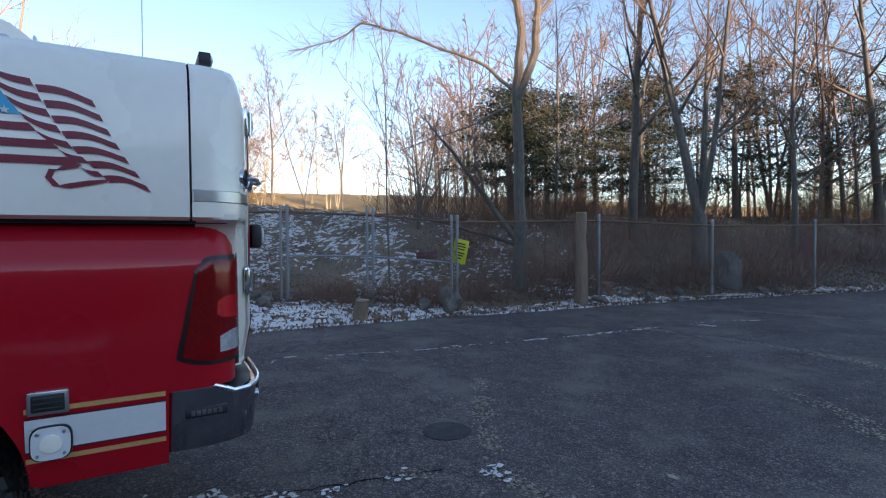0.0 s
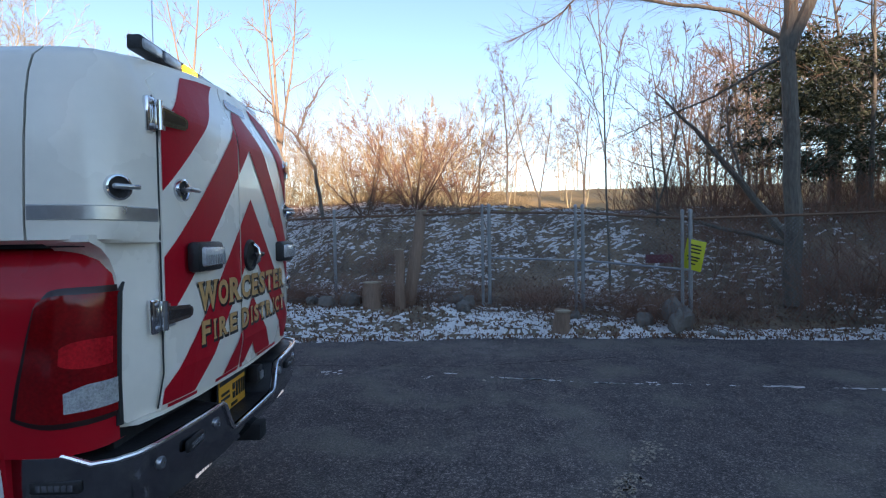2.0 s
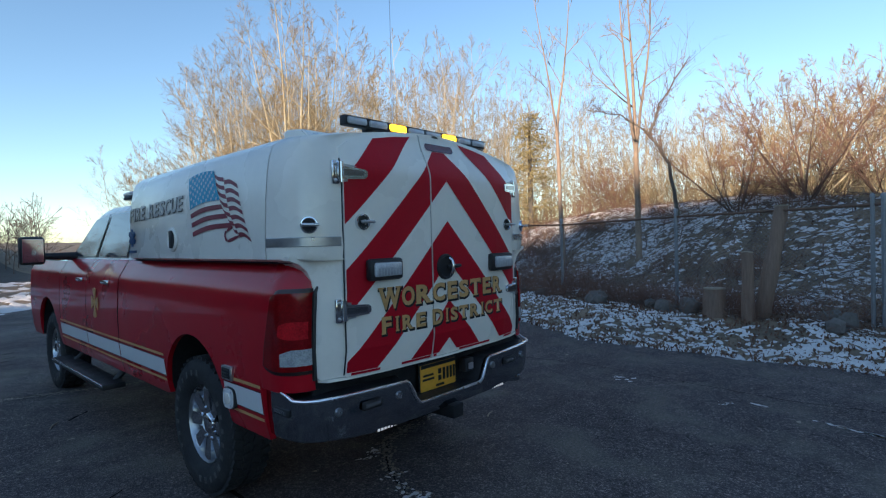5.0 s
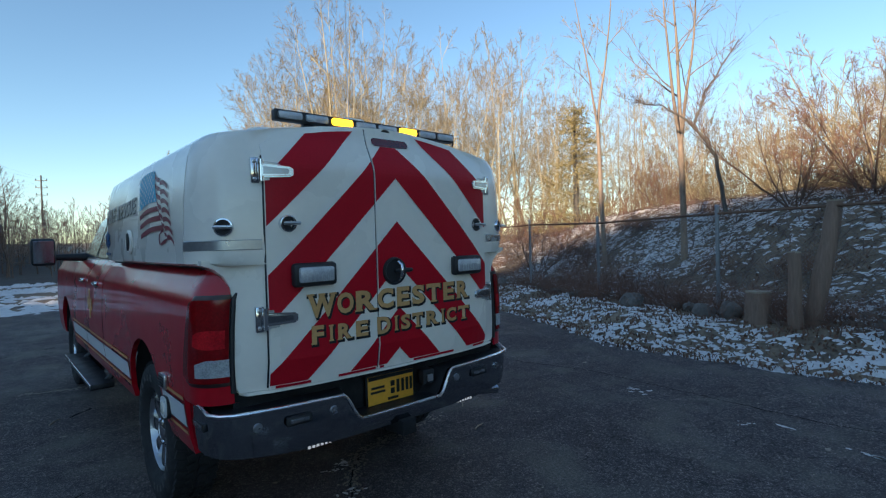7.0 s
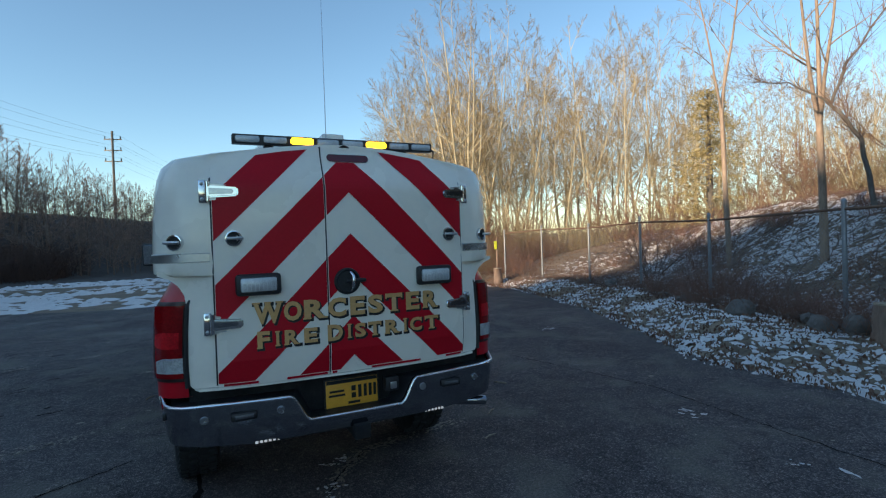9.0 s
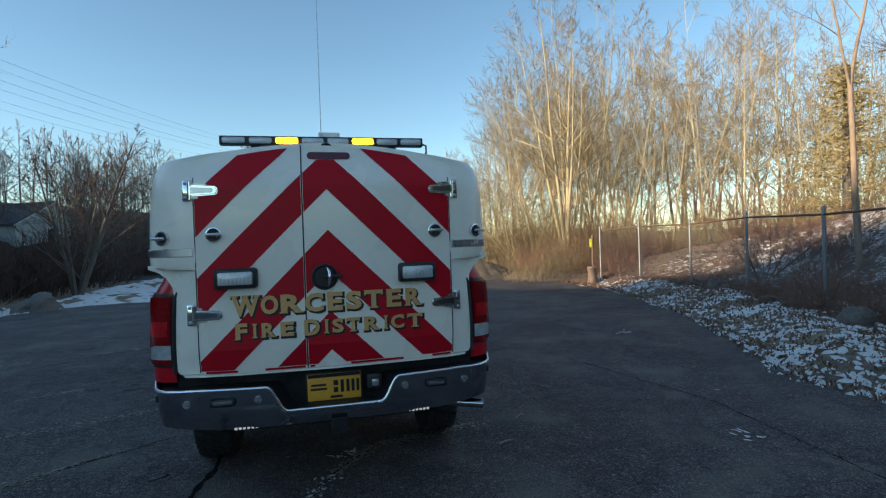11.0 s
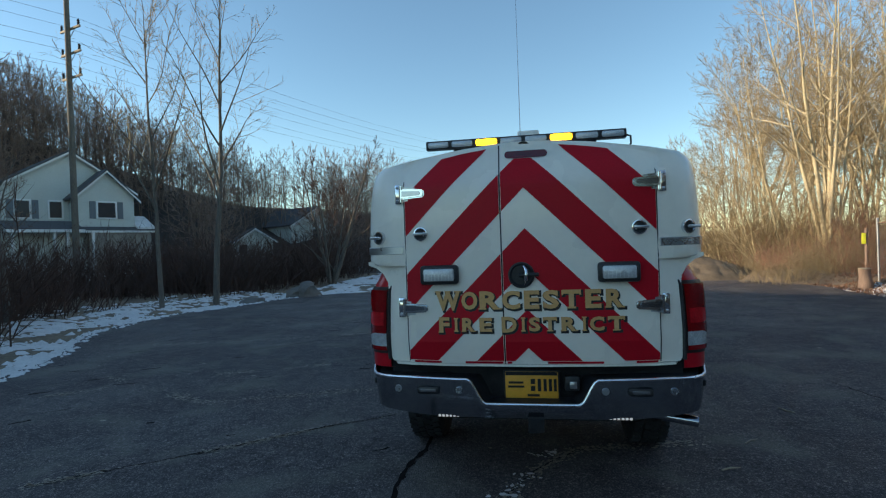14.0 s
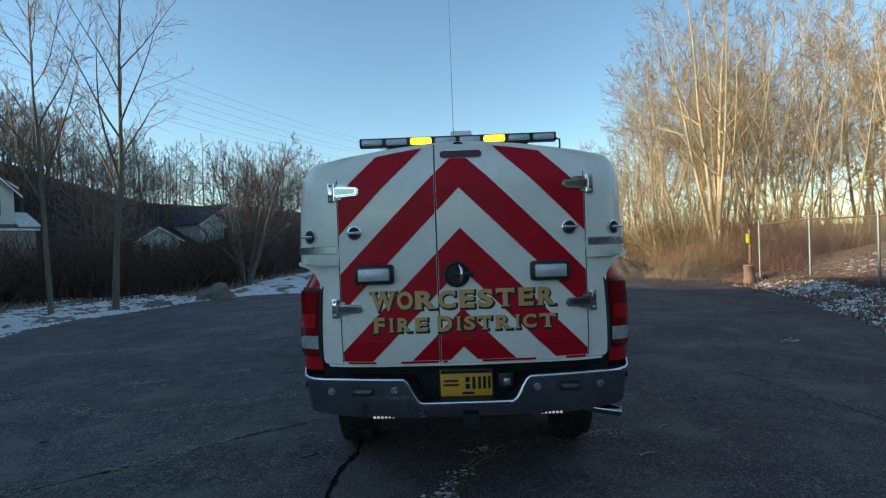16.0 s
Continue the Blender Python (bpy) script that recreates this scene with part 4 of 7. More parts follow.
for sgn in (-1, 1):
    mr = part("tow_mirror", box(bmesh.new(), (sgn * 1.235, 4.25, 1.515), (0.20, 0.10, 0.27), 0.03), BLACK, truck, "large black towing mirror")
    bm = box(bmesh.new(), (0, 0, 0), (0.165, 0.012, 0.225), 0.002)
    bm.transform(Matrix.Translation((sgn * 1.235, 4.197, 1.515)) @ Matrix.Rotation(radians(5), 4, "X"))
    part("mirror_glass", bm, CHROME, mr, "silvered mirror glass tipped towards the ground", smooth=False)
    part("mirror_arm", tube(bmesh.new(), [(sgn * 0.86, 4.28, 1.45), (sgn * 1.16, 4.26, 1.46)], [0.045, 0.03], 10), BLACK, mr)

# roof fittings
pod = part("roof_box", box(bmesh.new(), (0.03, 0.50, 2.20), (0.14, 0.14, 0.15), 0.012), WHITE, truck, "small grey roof housing")
ant = part("whip_antenna", tube(bmesh.new(), [(-0.02, 0.42, 2.11), (-0.02, 0.42, 2.20), (-0.02, 0.42, 3.9)], [0.018, 0.0028, 0.0012], 8), SATIN, truck, "tall thin whip antenna")
bm = prism(bmesh.new(), [(0.76, 2.10), (0.75, 2.145), (0.90, 2.262), (1.10, 2.285), (1.12, 2.24), (1.00, 2.10)], -0.38, -0.16, "x")
bmesh.ops.bevel(bm, geom=bm.edges[:], offset=0.010, segments=2, affect="EDGES")
rl = part("roof_scene_light", bm, WHITE, truck, "white tilted scene light housing on the roof")
part("side_lens", prism(bmesh.new(), [(0.80, 2.115), (0.90, 2.200), (1.07, 2.225), (0.98, 2.115)], -0.386, -0.378, "x"), SATIN, rl, "grey side lens", smooth=False)
block("lens", (-0.27, 0.815, 2.190), (0.16, 0.012, 0.07), LENS, rl, 0.004)
block("light_bracket", (-0.27, 0.715, 2.125), (0.10, 0.09, 0.06), WHITE, rl, 0.012)
part("roof_hatch_strip", box(bmesh.new(), (-0.72, 0.62, 2.062), (0.05, 0.10, 0.014), 0.004), BLACK, truck)
cb = part("cab_light_bar", box(bmesh.new(), (0, 3.40, 1.985), (1.30, 0.26, 0.030), 0.010), BLACK, truck, "low warning light bar across the cab roof, off")
for k in range(6):
    part("light_module", box(bmesh.new(), (-0.55 + 0.22 * k, 3.40, 2.020), (0.205, 0.25, 0.042), 0.014), LENS, cb, "clear module")
for x in (-0.42, 0.42):
    block("bar_foot", (x, 3.40, 1.950), (0.06, 0.16, 0.06), BLACK, cb, 0.008)

# ---- lettering and flag ----
def lettering(name, text, width, height, material, parent, place, label="", bold=0.020):
    """Raised letters in the built-in font, fitted to a width and a height, laid by place(x, z)."""
    cu = bpy.data.curves.new("letters", "FONT")
    cu.body = text
    cu.resolution_u = 3
    cu.offset = bold
    tmp = bpy.data.objects.new("letters", cu)
    scene.collection.objects.link(tmp)
    bpy.context.view_layer.update()
    me = bpy.data.meshes.new_from_object(tmp.evaluated_get(bpy.context.evaluated_depsgraph_get()))
    bpy.data.objects.remove(tmp)
    xs = [v.co.x for v in me.vertices]
    zs = [v.co.y for v in me.vertices]
    x0, x1, z0, z1 = min(xs), max(xs), min(zs), max(zs)
    for v in me.vertices:
        v.co = place((v.co.x - x0) / (x1 - x0) * width, (v.co.y - z0) / (z1 - z0) * height)
    me.materials.clear()
    return mesh_ob(name, me, material, parent, label)


def on_door(x, z, out):
    return lambda u, w: door_map(x + u, z + w, out)


# small bars that end the strokes: letter -> (left, right, bottom, top) as shares of its box
SERIFS = {"W": ((-0.03, 0.24, 0.93, 1.0), (0.76, 1.03, 0.93, 1.0), (0.38, 0.62, 0.93, 1.0)), "I": ((-0.35, 1.35, 0.0, 0.10), (-0.35, 1.35, 0.90, 1.0)), "R": ((-0.06, 0.32, 0.0, 0.08), (0.80, 1.06, 0.0, 0.08)),
          "F": ((-0.06, 0.40, 0.0, 0.09), (0.92, 1.0, 0.76, 1.0)), "E": ((0.91, 1.0, 0.0, 0.24), (0.91, 1.0, 0.76, 1.0)), "T": ((0.26, 0.74, 0.0, 0.09), (-0.02, 0.07, 0.72, 1.0), (0.93, 1.02, 0.72, 1.0)), "C": ((0.90, 0.98, 0.66, 0.96),), "S": ((0.84, 0.92, 0.70, 0.97), (0.06, 0.14, 0.03, 0.30)), "D": (), "O": ()}


def sign_letter(ch, x0, x1, z, h, parent):
    """One gold letter with its serifs, a black outline and a cast edge."""
    for nm, mt, dx, dz, out, grow_, bold, lb in (("letter_edge", BLACKVINYL, 0.007, -0.007, 0.0034, 0.006, 0.062, "black letter outline"), ("letter", GOLD, 0.0, 0.0, 0.0048, 0.0, 0.040, "gold leaf letter with small serifs")):
        ob = lettering(nm, ch, x1 - x0 + 2 * grow_, h + 2 * grow_, mt, parent, on_door(x0 + dx - grow_, z + dz - grow_, out), lb, bold)
        extra = bmesh.new()
        extra.from_mesh(ob.data)
        for a, b, c, d in SERIFS[ch]:
            wd, g = x1 - x0, grow_
            qs = [(x0 + dx + wd * a - g, z + dz + h * c - g), (x0 + dx + wd * b + g, z + dz + h * c - g), (x0 + dx + wd * b + g, z + dz + h * d + g), (x0 + dx + wd * a - g, z + dz + h * d + g)]
            extra.faces.new([extra.verts.new(door_map(px, pz, out + 0.0004)) for px, pz in qs])
        extra.to_mesh(ob.data)
        extra.free()


LINE1 = (("W", 222, 318), ("O", 318, 380), ("R", 384, 462), ("C", 465, 533), ("E", 543, 600), ("S", 608, 668), ("T", 675, 743), ("E", 754, 812), ("R", 824, 887))
LINE2 = (("F", 232, 275), ("I", 291, 304), ("R", 318, 368), ("E", 381, 430), ("D", 461, 518), ("I", 533, 546), ("S", 557, 601), ("T", 607, 658), ("R", 670, 727), ("I", 744, 757), ("C", 767, 820), ("T", 829, 889))
for line, z, h in ((LINE1, 1.172, 0.105), (LINE2, 1.045, 0.080)):
    for ch, u0, u1 in line:
        x0, x1 = -0.702 + (u0 - 118) * 0.001593, -0.702 + (u1 - 118) * 0.001593 - 0.006
        tall = 0.010 if ch in "WFD" else 0.0
        sign_letter(ch, x0, x1, z - tall * 0.5, h + tall, doors["left" if x1 < X_SEAM else "right"])


def cap_side(y, z, out=0.004):
    x = lerp_list([(q[1], q[0]) for q in CAP[1:10]], z) - out
    return Vector((x, y, z))


u0 = 0.0
for ch in "FIRE RESCUE":
    wd = {"I": 0.030, " ": 0.055, "F": 0.072, "E": 0.074}.get(ch, 0.086)
    if ch != " ":
        lettering("letter_shadow", ch, wd, 0.097, BLACKVINYL, truck, lambda u, w, o=u0: cap_side(2.215 - u - o, 1.700 + w + 0.035 * (u + o), 0.003), "black letter shadow", 0.028)
        lettering("side_letter", ch, wd - 0.004, 0.094, SILVERVINYL, truck, lambda u, w, o=u0: cap_side(2.220 - u - o, 1.705 + w + 0.035 * (u + o), 0.005), "silver letter")
    u0 += wd + 0.014


# edges of the three folds of the flag, from head to foot: metres along the cap, height
FLAG_EDGES = {"hoist": ((1.205, 1.925), (1.175, 1.81), (1.14, 1.69), (1.105, 1.575)), "fold_a": ((0.875, 1.950), (0.815, 1.845), (0.735, 1.735), (0.607, 1.622)),
              "fold_b": ((0.862, 1.925), (0.805, 1.825), (0.728, 1.715), (0.595, 1.595)), "fold_c": ((0.745, 1.890), (0.700, 1.785), (0.640, 1.675), (0.545, 1.575)),
              "fold_d": ((0.730, 1.872), (0.685, 1.765), (0.625, 1.660), (0.528, 1.560)), "fly": ((0.575, 1.845), (0.530, 1.742), (0.475, 1.642), (0.405, 1.538))}


def flag_point(e0, e1, u, t, swell=0.0, out=0.004):
    """A point between two edges of the flag: u across, t from the head (0) to the foot (1)."""
    ends = []
    for e in (FLAG_EDGES[e0], FLAG_EDGES[e1]):
        ends.append([lerp_list([(i / 3, q[j]) for i, q in enumerate(e)], t) for j in (0, 1)])
    y, z = [p + (q - p) * u for p, q in zip(*ends)]
    return cap_side(y, z + swell * math.sin(u * math.pi * 1.25), out)


part("flag_canton", grid_mesh(bmesh.new(), [[flag_point("hoist", "fold_a", u / 8, 7 / 13 * j / 6, 0.012) for j in range(7)] for u in range(9)]), BLUE, truck, "blue star field of the flag decal")
for e0, e1, swell, first_stripe, shift in (("hoist", "fold_a", 0.012, 8, 0.0), ("fold_b", "fold_c", -0.006, 0, 0.015), ("fold_d", "fly", 0.010, 0, 0.0)):
    for k in range(first_stripe, 13, 2):
        t0, t1 = k / 13 + shift, min((k + 1) / 13 + shift, 1.0)
        part("flag_stripe", grid_mesh(bmesh.new(), [[flag_point(e0, e1, i / 8, t, swell) for t in (t0, t1)] for i in range(9)]), MAROON, truck, "dark red flag stripe")
# the foot of the flag rolls back on itself
curl = [(0.615, 1.612), (0.655, 1.606), (0.690, 1.590), (0.700, 1.570), (0.680, 1.550), (0.640, 1.545), (0.590, 1.556), (0.535, 1.566)]
bm = grid_mesh(bmesh.new(), [[cap_side(y, z - w * (1 - 0.5 * (k in (0, 7))), 0.0045) for w in (-0.009, 0.009)] if k not in (2, 3, 4) else [cap_side(y + dy, z + dz, 0.0045) for dy, dz in ((-0.012, 0.004 * (3 - k)), (0.006, 0.008 * (3 - k)))] for k, (y, z) in enumerate(curl)])
part("flag_curl", bm, MAROON, truck, "rolled foot of the flag")
bm = bmesh.new()
for j in range(9):
    for i in range(6 if j % 2 == 0 else 5):
        c = flag_point("hoist", "fold_a", 0.085 + (i + 0.5 * (j % 2)) * 0.166, 7 / 13 * (0.06 + j * 0.11), 0.012)
        pts = []
        for k in range(10):
            r = 0.0140 if k % 2 == 0 else 0.0060
            pts.append(bm.verts.new(cap_side(c.y - r * math.sin(k * math.pi / 5), c.z + r * math.cos(k * math.pi / 5), 0.0065)))
        bm.faces.new(pts)
part("flag_stars", bm, WHITETAPE, truck, "white stars")
m_h = Matrix.Translation((-0.998, 1.41, 1.565)) @ Matrix.Rotation(radians(-90), 4, "Y")
hd = part("side_latch", lathe(bmesh.new(), [(0.0, 0.0), (0.075, 0.0), (0.075, 0.01), (0.062, 0.016), (0.055, 0.004), (0.0, 0.0)], m_h, 28), WHITE, truck, "round latch bowl on the cap side")
part("paddle", box(bmesh.new(), (-1.008, 1.41, 1.565), (0.02, 0.05, 0.11), 0.008), BLACK, hd)
bm = bmesh.new()
for k in range(3):
    box(bm, (0, 0, 0), (0.006 + 0.0016 * k, 0.030, 0.125), 0.0006, Matrix.Translation(cap_side(2.16, 1.590, 0.006)) @ Matrix.Rotation(k * math.pi / 3, 4, "X"))
part("medical_star", bm, NAVY, truck, "dark blue six-armed medical star")
bm = bmesh.new()
for dy, wd in ((0.055, 0.045), (0.0, 0.05), (-0.055, 0.04)):
    box(bm, cap_side(2.155 + dy, 1.492, 0.003), (0.004, wd, 0.016), 0.0)
part("caption_bars", bm, NAVY, truck, "small dark caption under the star")
bm = bmesh.new()
for k in range(4):
    prism(bm, [(3.16 + 0.10 * math.cos(a + k * math.pi / 2), 1.06 + 0.13 * math.sin(a + k * math.pi / 2)) for a in (-0.45, 0, 0.45)] + [(3.16, 1.06)], -1.006, -1.001, "x")
part("door_emblem", bm, GOLD, truck, "gold cross emblem on the door")

# ---- trees ----
def grow(rs, height, r0, tilt=(0.0, 0.0), stems=1, fan=0.2, fork=0.0, first=0.3, limbs=12, subs=7, twigs=7, sprays=4, reach=0.40, rise=0.10, open_=0.85, thin=0.005, wild=0.045, sides=8):
    """A bare tree: trunk and limbs as tubes, then branches, twigs and sprays of twiglets."""
    tv, tf, cv, cf = [], [], [], []

    def path(p, d, length, n, wander, lift):
        pts = [p.copy()]
        for k in range(n):
            d = (d + Vector((rs.uniform(-1, 1), rs.uniform(-1, 1), rs.uniform(-0.7, 0.7))) * wander + Vector((0, 0, lift))).normalized()
            p = p + d * (length / n)
            pts.append(p.copy())
        return pts

    def pipe(verts, faces, pts, ra, rb, m):
        base, n = len(verts), len(pts) - 1
        for i, q in enumerate(pts):
            dd = (pts[min(i + 1, n)] - pts[max(i - 1, 0)]).normalized()
            e1 = dd.cross(Vector((0.3, 1, 0.1))).normalized()
            e2 = dd.cross(e1)
            r = ra + (rb - ra) * i / n
            for k in range(m):
                an = k * math.tau / m
                verts.append(q + r * (math.cos(an) * e1 + math.sin(an) * e2))
        for i in range(n):
            for k in range(m):
                k2 = (k + 1) % m
                faces.append((base + i * m + k, base + i * m + k2, base + (i + 1) * m + k2, base + (i + 1) * m + k))

    def along(pts, u):
        i = min(int(u * (len(pts) - 1)), len(pts) - 2)
        return pts[i].lerp(pts[i + 1], u * (len(pts) - 1) - i), (pts[i + 1] - pts[i]).normalized()

    def aside(axis, az, angle):
        e1 = axis.cross(Vector((0.2, 0.9, 0.3))).normalized()
        e2 = axis.cross(e1)
        return (axis * math.cos(angle) + (math.cos(az) * e1 + math.sin(az) * e2) * math.sin(angle)).normalized()

    def blade(p, tip, w):
        e = (tip - p).cross(Vector((rs.uniform(-1, 1), rs.uniform(-1, 1), 0.4))).normalized() * w
        b0 = len(cv)
        cv.extend((p + e, p - e, tip))
        cf.append((b0, b0 + 1, b0 + 2))

    def branch(p, d, length, r):
        pts = path(p, d, length, 2 if thin > 0.007 else 3, 0.16, rise)
        pipe(cv, cf, pts, r, max(r * 0.3, thin * 0.6), 3)
        for k in range(twigs):
            w = 0.12 + 0.88 * (k + rs.random()) / twigs
            q, axis = along(pts, w)
            d3 = (aside(axis, rs.uniform(0, math.tau), rs.uniform(0.4, 0.95)) + Vector((0, 0, rise * 1.5))).normalized()
            l3 = length * (0.5 * (1 - w) + 0.24) * rs.uniform(0.7, 1.2)
            blade(q, q + d3 * l3, thin)
            for j in range(sprays):
                x = rs.uniform(0.15, 0.95)
                d4 = (aside(d3, rs.uniform(0, math.tau), rs.uniform(0.35, 0.9)) + Vector((0, 0, rise))).normalized()
                q4 = q + d3 * l3 * x
                blade(q4, q4 + d4 * l3 * rs.uniform(0.3, 0.6), thin * 0.7)

    def limb(p, d, length, r):
        pts = path(p, d, length, 3 if thin > 0.007 else 5, 0.13, rise)
        pipe(tv, tf, pts, r, max(r * 0.22, thin), 3 if thin > 0.007 else 5 if r > 0.02 else 4)
        for k in range(subs):
            v = 0.22 + 0.78 * (k + rs.random()) / subs
            q, axis = along(pts, v)
            branch(q, aside(axis, rs.uniform(0, math.tau), rs.uniform(0.45, 0.9)), length * (0.5 * (1 - v) + 0.20) * rs.uniform(0.75, 1.15), max(thin * 1.2, r * (1 - 0.75 * v) * 0.5))
        branch(pts[-1], (pts[-1] - pts[-2]).normalized(), length * 0.26, thin * 1.3)

    start, r_top, tall = Vector((0, 0, -0.25)), r0, height
    up = Vector((tilt[0], tilt[1], 1.0)).normalized()
    if fork:
        pts = path(start, up, fork, 4, 0.03, 0.02)
        pipe(tv, tf, pts, r0 * 1.15, r0 * 0.85, sides + 2)
        start, r_top, tall = pts[-1] - Vector((0, 0, 0.08)), r0 * 0.72, height - fork
    for f in range(stems):
        d = up.copy()
        if stems > 1:
            az = f * math.tau / stems + rs.uniform(-0.5, 0.5)
            d = (d + Vector((math.cos(az), math.sin(az), 0)) * fan * rs.uniform(0.7, 1.2)).normalized()
        ht = tall * (1.0 if f == 0 else rs.uniform(0.78, 0.98))
        rr = r_top * (1.0 if f == 0 else rs.uniform(0.6, 0.9))
        pts = path(start, d, ht, 9, wild, 0.03)
        pipe(tv, tf, pts, rr, max(thin, rr * 0.10), sides)
        n = max(3, int(limbs * (1.0 if stems == 1 else 0.75)))
        for k in range(n):
            u = first + (0.98 - first) * (k + rs.random()) / n
            q, axis = along(pts, u)
            az = k * 2.4 + rs.uniform(-0.6, 0.6)
            length = ht * reach * (0.82 * (1 - u) ** 0.7 + 0.20) * rs.uniform(0.7, 1.1)
            limb(q, aside(axis, az, open_ * (1.15 - 0.5 * u) * rs.uniform(0.8, 1.15)), length, max(thin * 1.4, min(rr * (1 - 0.85 * u) * 0.6, 0.012 + 0.016 * length)))
        limb(pts[-1], (pts[-1] - pts[-2]).normalized(), ht * 0.10, thin * 1.6)
    return (tv, tf), (cv, cf)


def tree_meshes(seed, bark, twig, *a, **k):
    (tv, tf), (cv, cf) = grow(random.Random(seed), *a, **k)
    m1 = bpy.data.meshes.new("trunk")
    m1.from_pydata([tuple(v) for v in tv], [], tf)
    m1.shade_smooth()
    m1.materials.append(bark)
    m2 = bpy.data.meshes.new("crown")
    m2.from_pydata([tuple(v) for v in cv], [], cf)
    m2.materials.append(twig)
    return m1, m2


def plant(meshes, at, rz=0.0, s=1.0, label="bare leafless tree with fine branches", group="", name="tree"):
    t = new(name)
    t.matrix_world = pose(at[0], at[1], at[2] if len(at) > 2 else terrain(at[0], at[1]), 0, 0, rz) @ Matrix.Scale(s, 4)
    tagged(t, label, "tree", group)
    for nm, me in (("trunk", meshes[0]), ("crown", meshes[1])):
        o = new(nm, me)
        o.parent = t
    return t


# how high the wood stands over the lot, by bearing from the truck's tail: degrees
CREST = [(-150, 17), (-120, 17), (-110, 15), (-100, 15), (-95, 16.5), (-88, 13.5), (-78, 14), (-72, 13.5), (-62, 16), (-52, 18.5), (-46, 22), (-43, 22), (-38, 17.5), (-33, 23), (-28, 23), (-22, 20), (-18, 12.5), (-14, 10.5), (-8, 6), (0, 5)]


def wood_top(x, y):
    """How tall a tree has to be at a place to reach the wood's crest line."""
    dx, dy = x + 1.2, y + 2.5
    az = math.degrees(math.atan2(-dx, dy))
    return 1.5 + math.hypot(dx, dy) * math.tan(radians(lerp_list(CREST, az))) - terrain(x, y)


WOODS = [tree_meshes(100 + k, BARK_SUNLIT, TWIG_SUNLIT, 10.0, 0.058 + 0.010 * (k % 3), (0.02 * (k - 3), 0.02), 1 + k % 3, 0.22, 0.0, 0.20 + 0.05 * (k % 3), (15, 12, 9)[k % 3], 7, 6, 4, (0.50, 0.44, 0.40)[k % 3], 0.04, 0.95, 0.0058, 0.055) for k in range(6)]
FARWOODS = [tree_meshes(130 + k, BARK_SUNLIT, TWIG_SUNLIT, 10.0, 0.06, (0.02, 0.02), 1 + k % 2, 0.25, 0.0, 0.22, 9, 4, 5, 3, 0.46, 0.04, 0.95, 0.0085, 0.06, 4) for k in range(5)]
THICKET = [tree_meshes(150 + k, BARK_SUNLIT, TWIG_SUNLIT, 3.8, 0.028, (0, 0), 6, 0.65, 0.0, 0.12, 6, 4, 5, 4, 0.46, 0.0, 0.95, 0.0045, 0.13, 4) for k in range(4)]
HILLTREES = [tree_meshes(200 + k, BARK_SUNLIT, TWIG_HILL, 8.5, 0.085, (0.02, 0.02), 1, 0.22, 0.0, 0.12, 8, 3, 4, 3, 0.60, 0.05, 1.0, 0.018, 0.06, 4) for k in range(5)]

# trees along the fence
plant(tree_meshes(12, BARK, TWIG, 10, 0.15, (-0.05, 0.12), first=0.3, limbs=13, subs=8, thin=0.005, wild=0.07), (6.9, -11.6), 0, 1.0, "leaning bare tree on the bank")
plant(tree_meshes(13, BARK, TWIG, 10, 0.19, (0, 0), 3, 0.22, 1.7, 0.25, 11, 8, 7, 4), (5.0, -11.7), 40, 1.0, "thick three-stemmed bare tree")
plant(tree_meshes(14, BARK, TWIG, 9, 0.10, (0, 0), first=0.25, limbs=14, wild=0.06), (4.9, -16.0), 0, 1.0, "slender bare tree by the fence")
plant(tree_meshes(15, BARK, TWIG, 11, 0.20, (0.1, 0), 2, 0.3, 1.2, 0.2, 12, 8, 7, 4, 0.5, 0.0, 1.0), (5.0, -22.0), 90, 1.0, "crooked bare tree with hanging limbs")
plant(tree_meshes(16, BARK_MID, TWIG_SUNLIT, 7.8, 0.068, (-0.02, 0.0), 3, 0.22, 2.8, 0.15, 7, 5, 5, 2, 0.36, 0.03, 0.85), (9.88, 2.78), 0, 1.0, "tall slim tree forking high over the bank")
plant(tree_meshes(17, BARK_MID, TWIG_SUNLIT, 8.5, 0.055, (0.02, 0.02), 2, 0.24, 3.9, 0.15, 6, 5, 5, 2, 0.32, 0.03, 0.8), (10.3, 5.0), 0, 1.0, "second tall slim tree on the bank")
for k, (x, y) in enumerate(((-9.5, 11.4), (-10.3, 10.1))):
    plant(tree_meshes(20 + k, BARK, TWIG_SUNLIT, 9.8 - 1.4 * k, 0.095 - 0.02 * k, (0.0, 0), first=0.34, limbs=13, subs=6, twigs=5, sprays=3, reach=0.52, rise=0.05, open_=0.80, thin=0.0065), (x, y), 30 * k, 1.0, "slim bare tree beside the snowy lot edge")
plant(tree_meshes(22, BARK, TWIG, 4.5, 0.14, (-0.25, 0.1), first=0.2, limbs=10), (-11.9, 7.1), 0, 1.0, "leaning bare tree beside the lot")
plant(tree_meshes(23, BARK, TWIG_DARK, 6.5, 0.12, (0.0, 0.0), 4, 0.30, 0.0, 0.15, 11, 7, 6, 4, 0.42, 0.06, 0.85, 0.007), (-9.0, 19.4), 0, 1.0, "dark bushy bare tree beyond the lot")

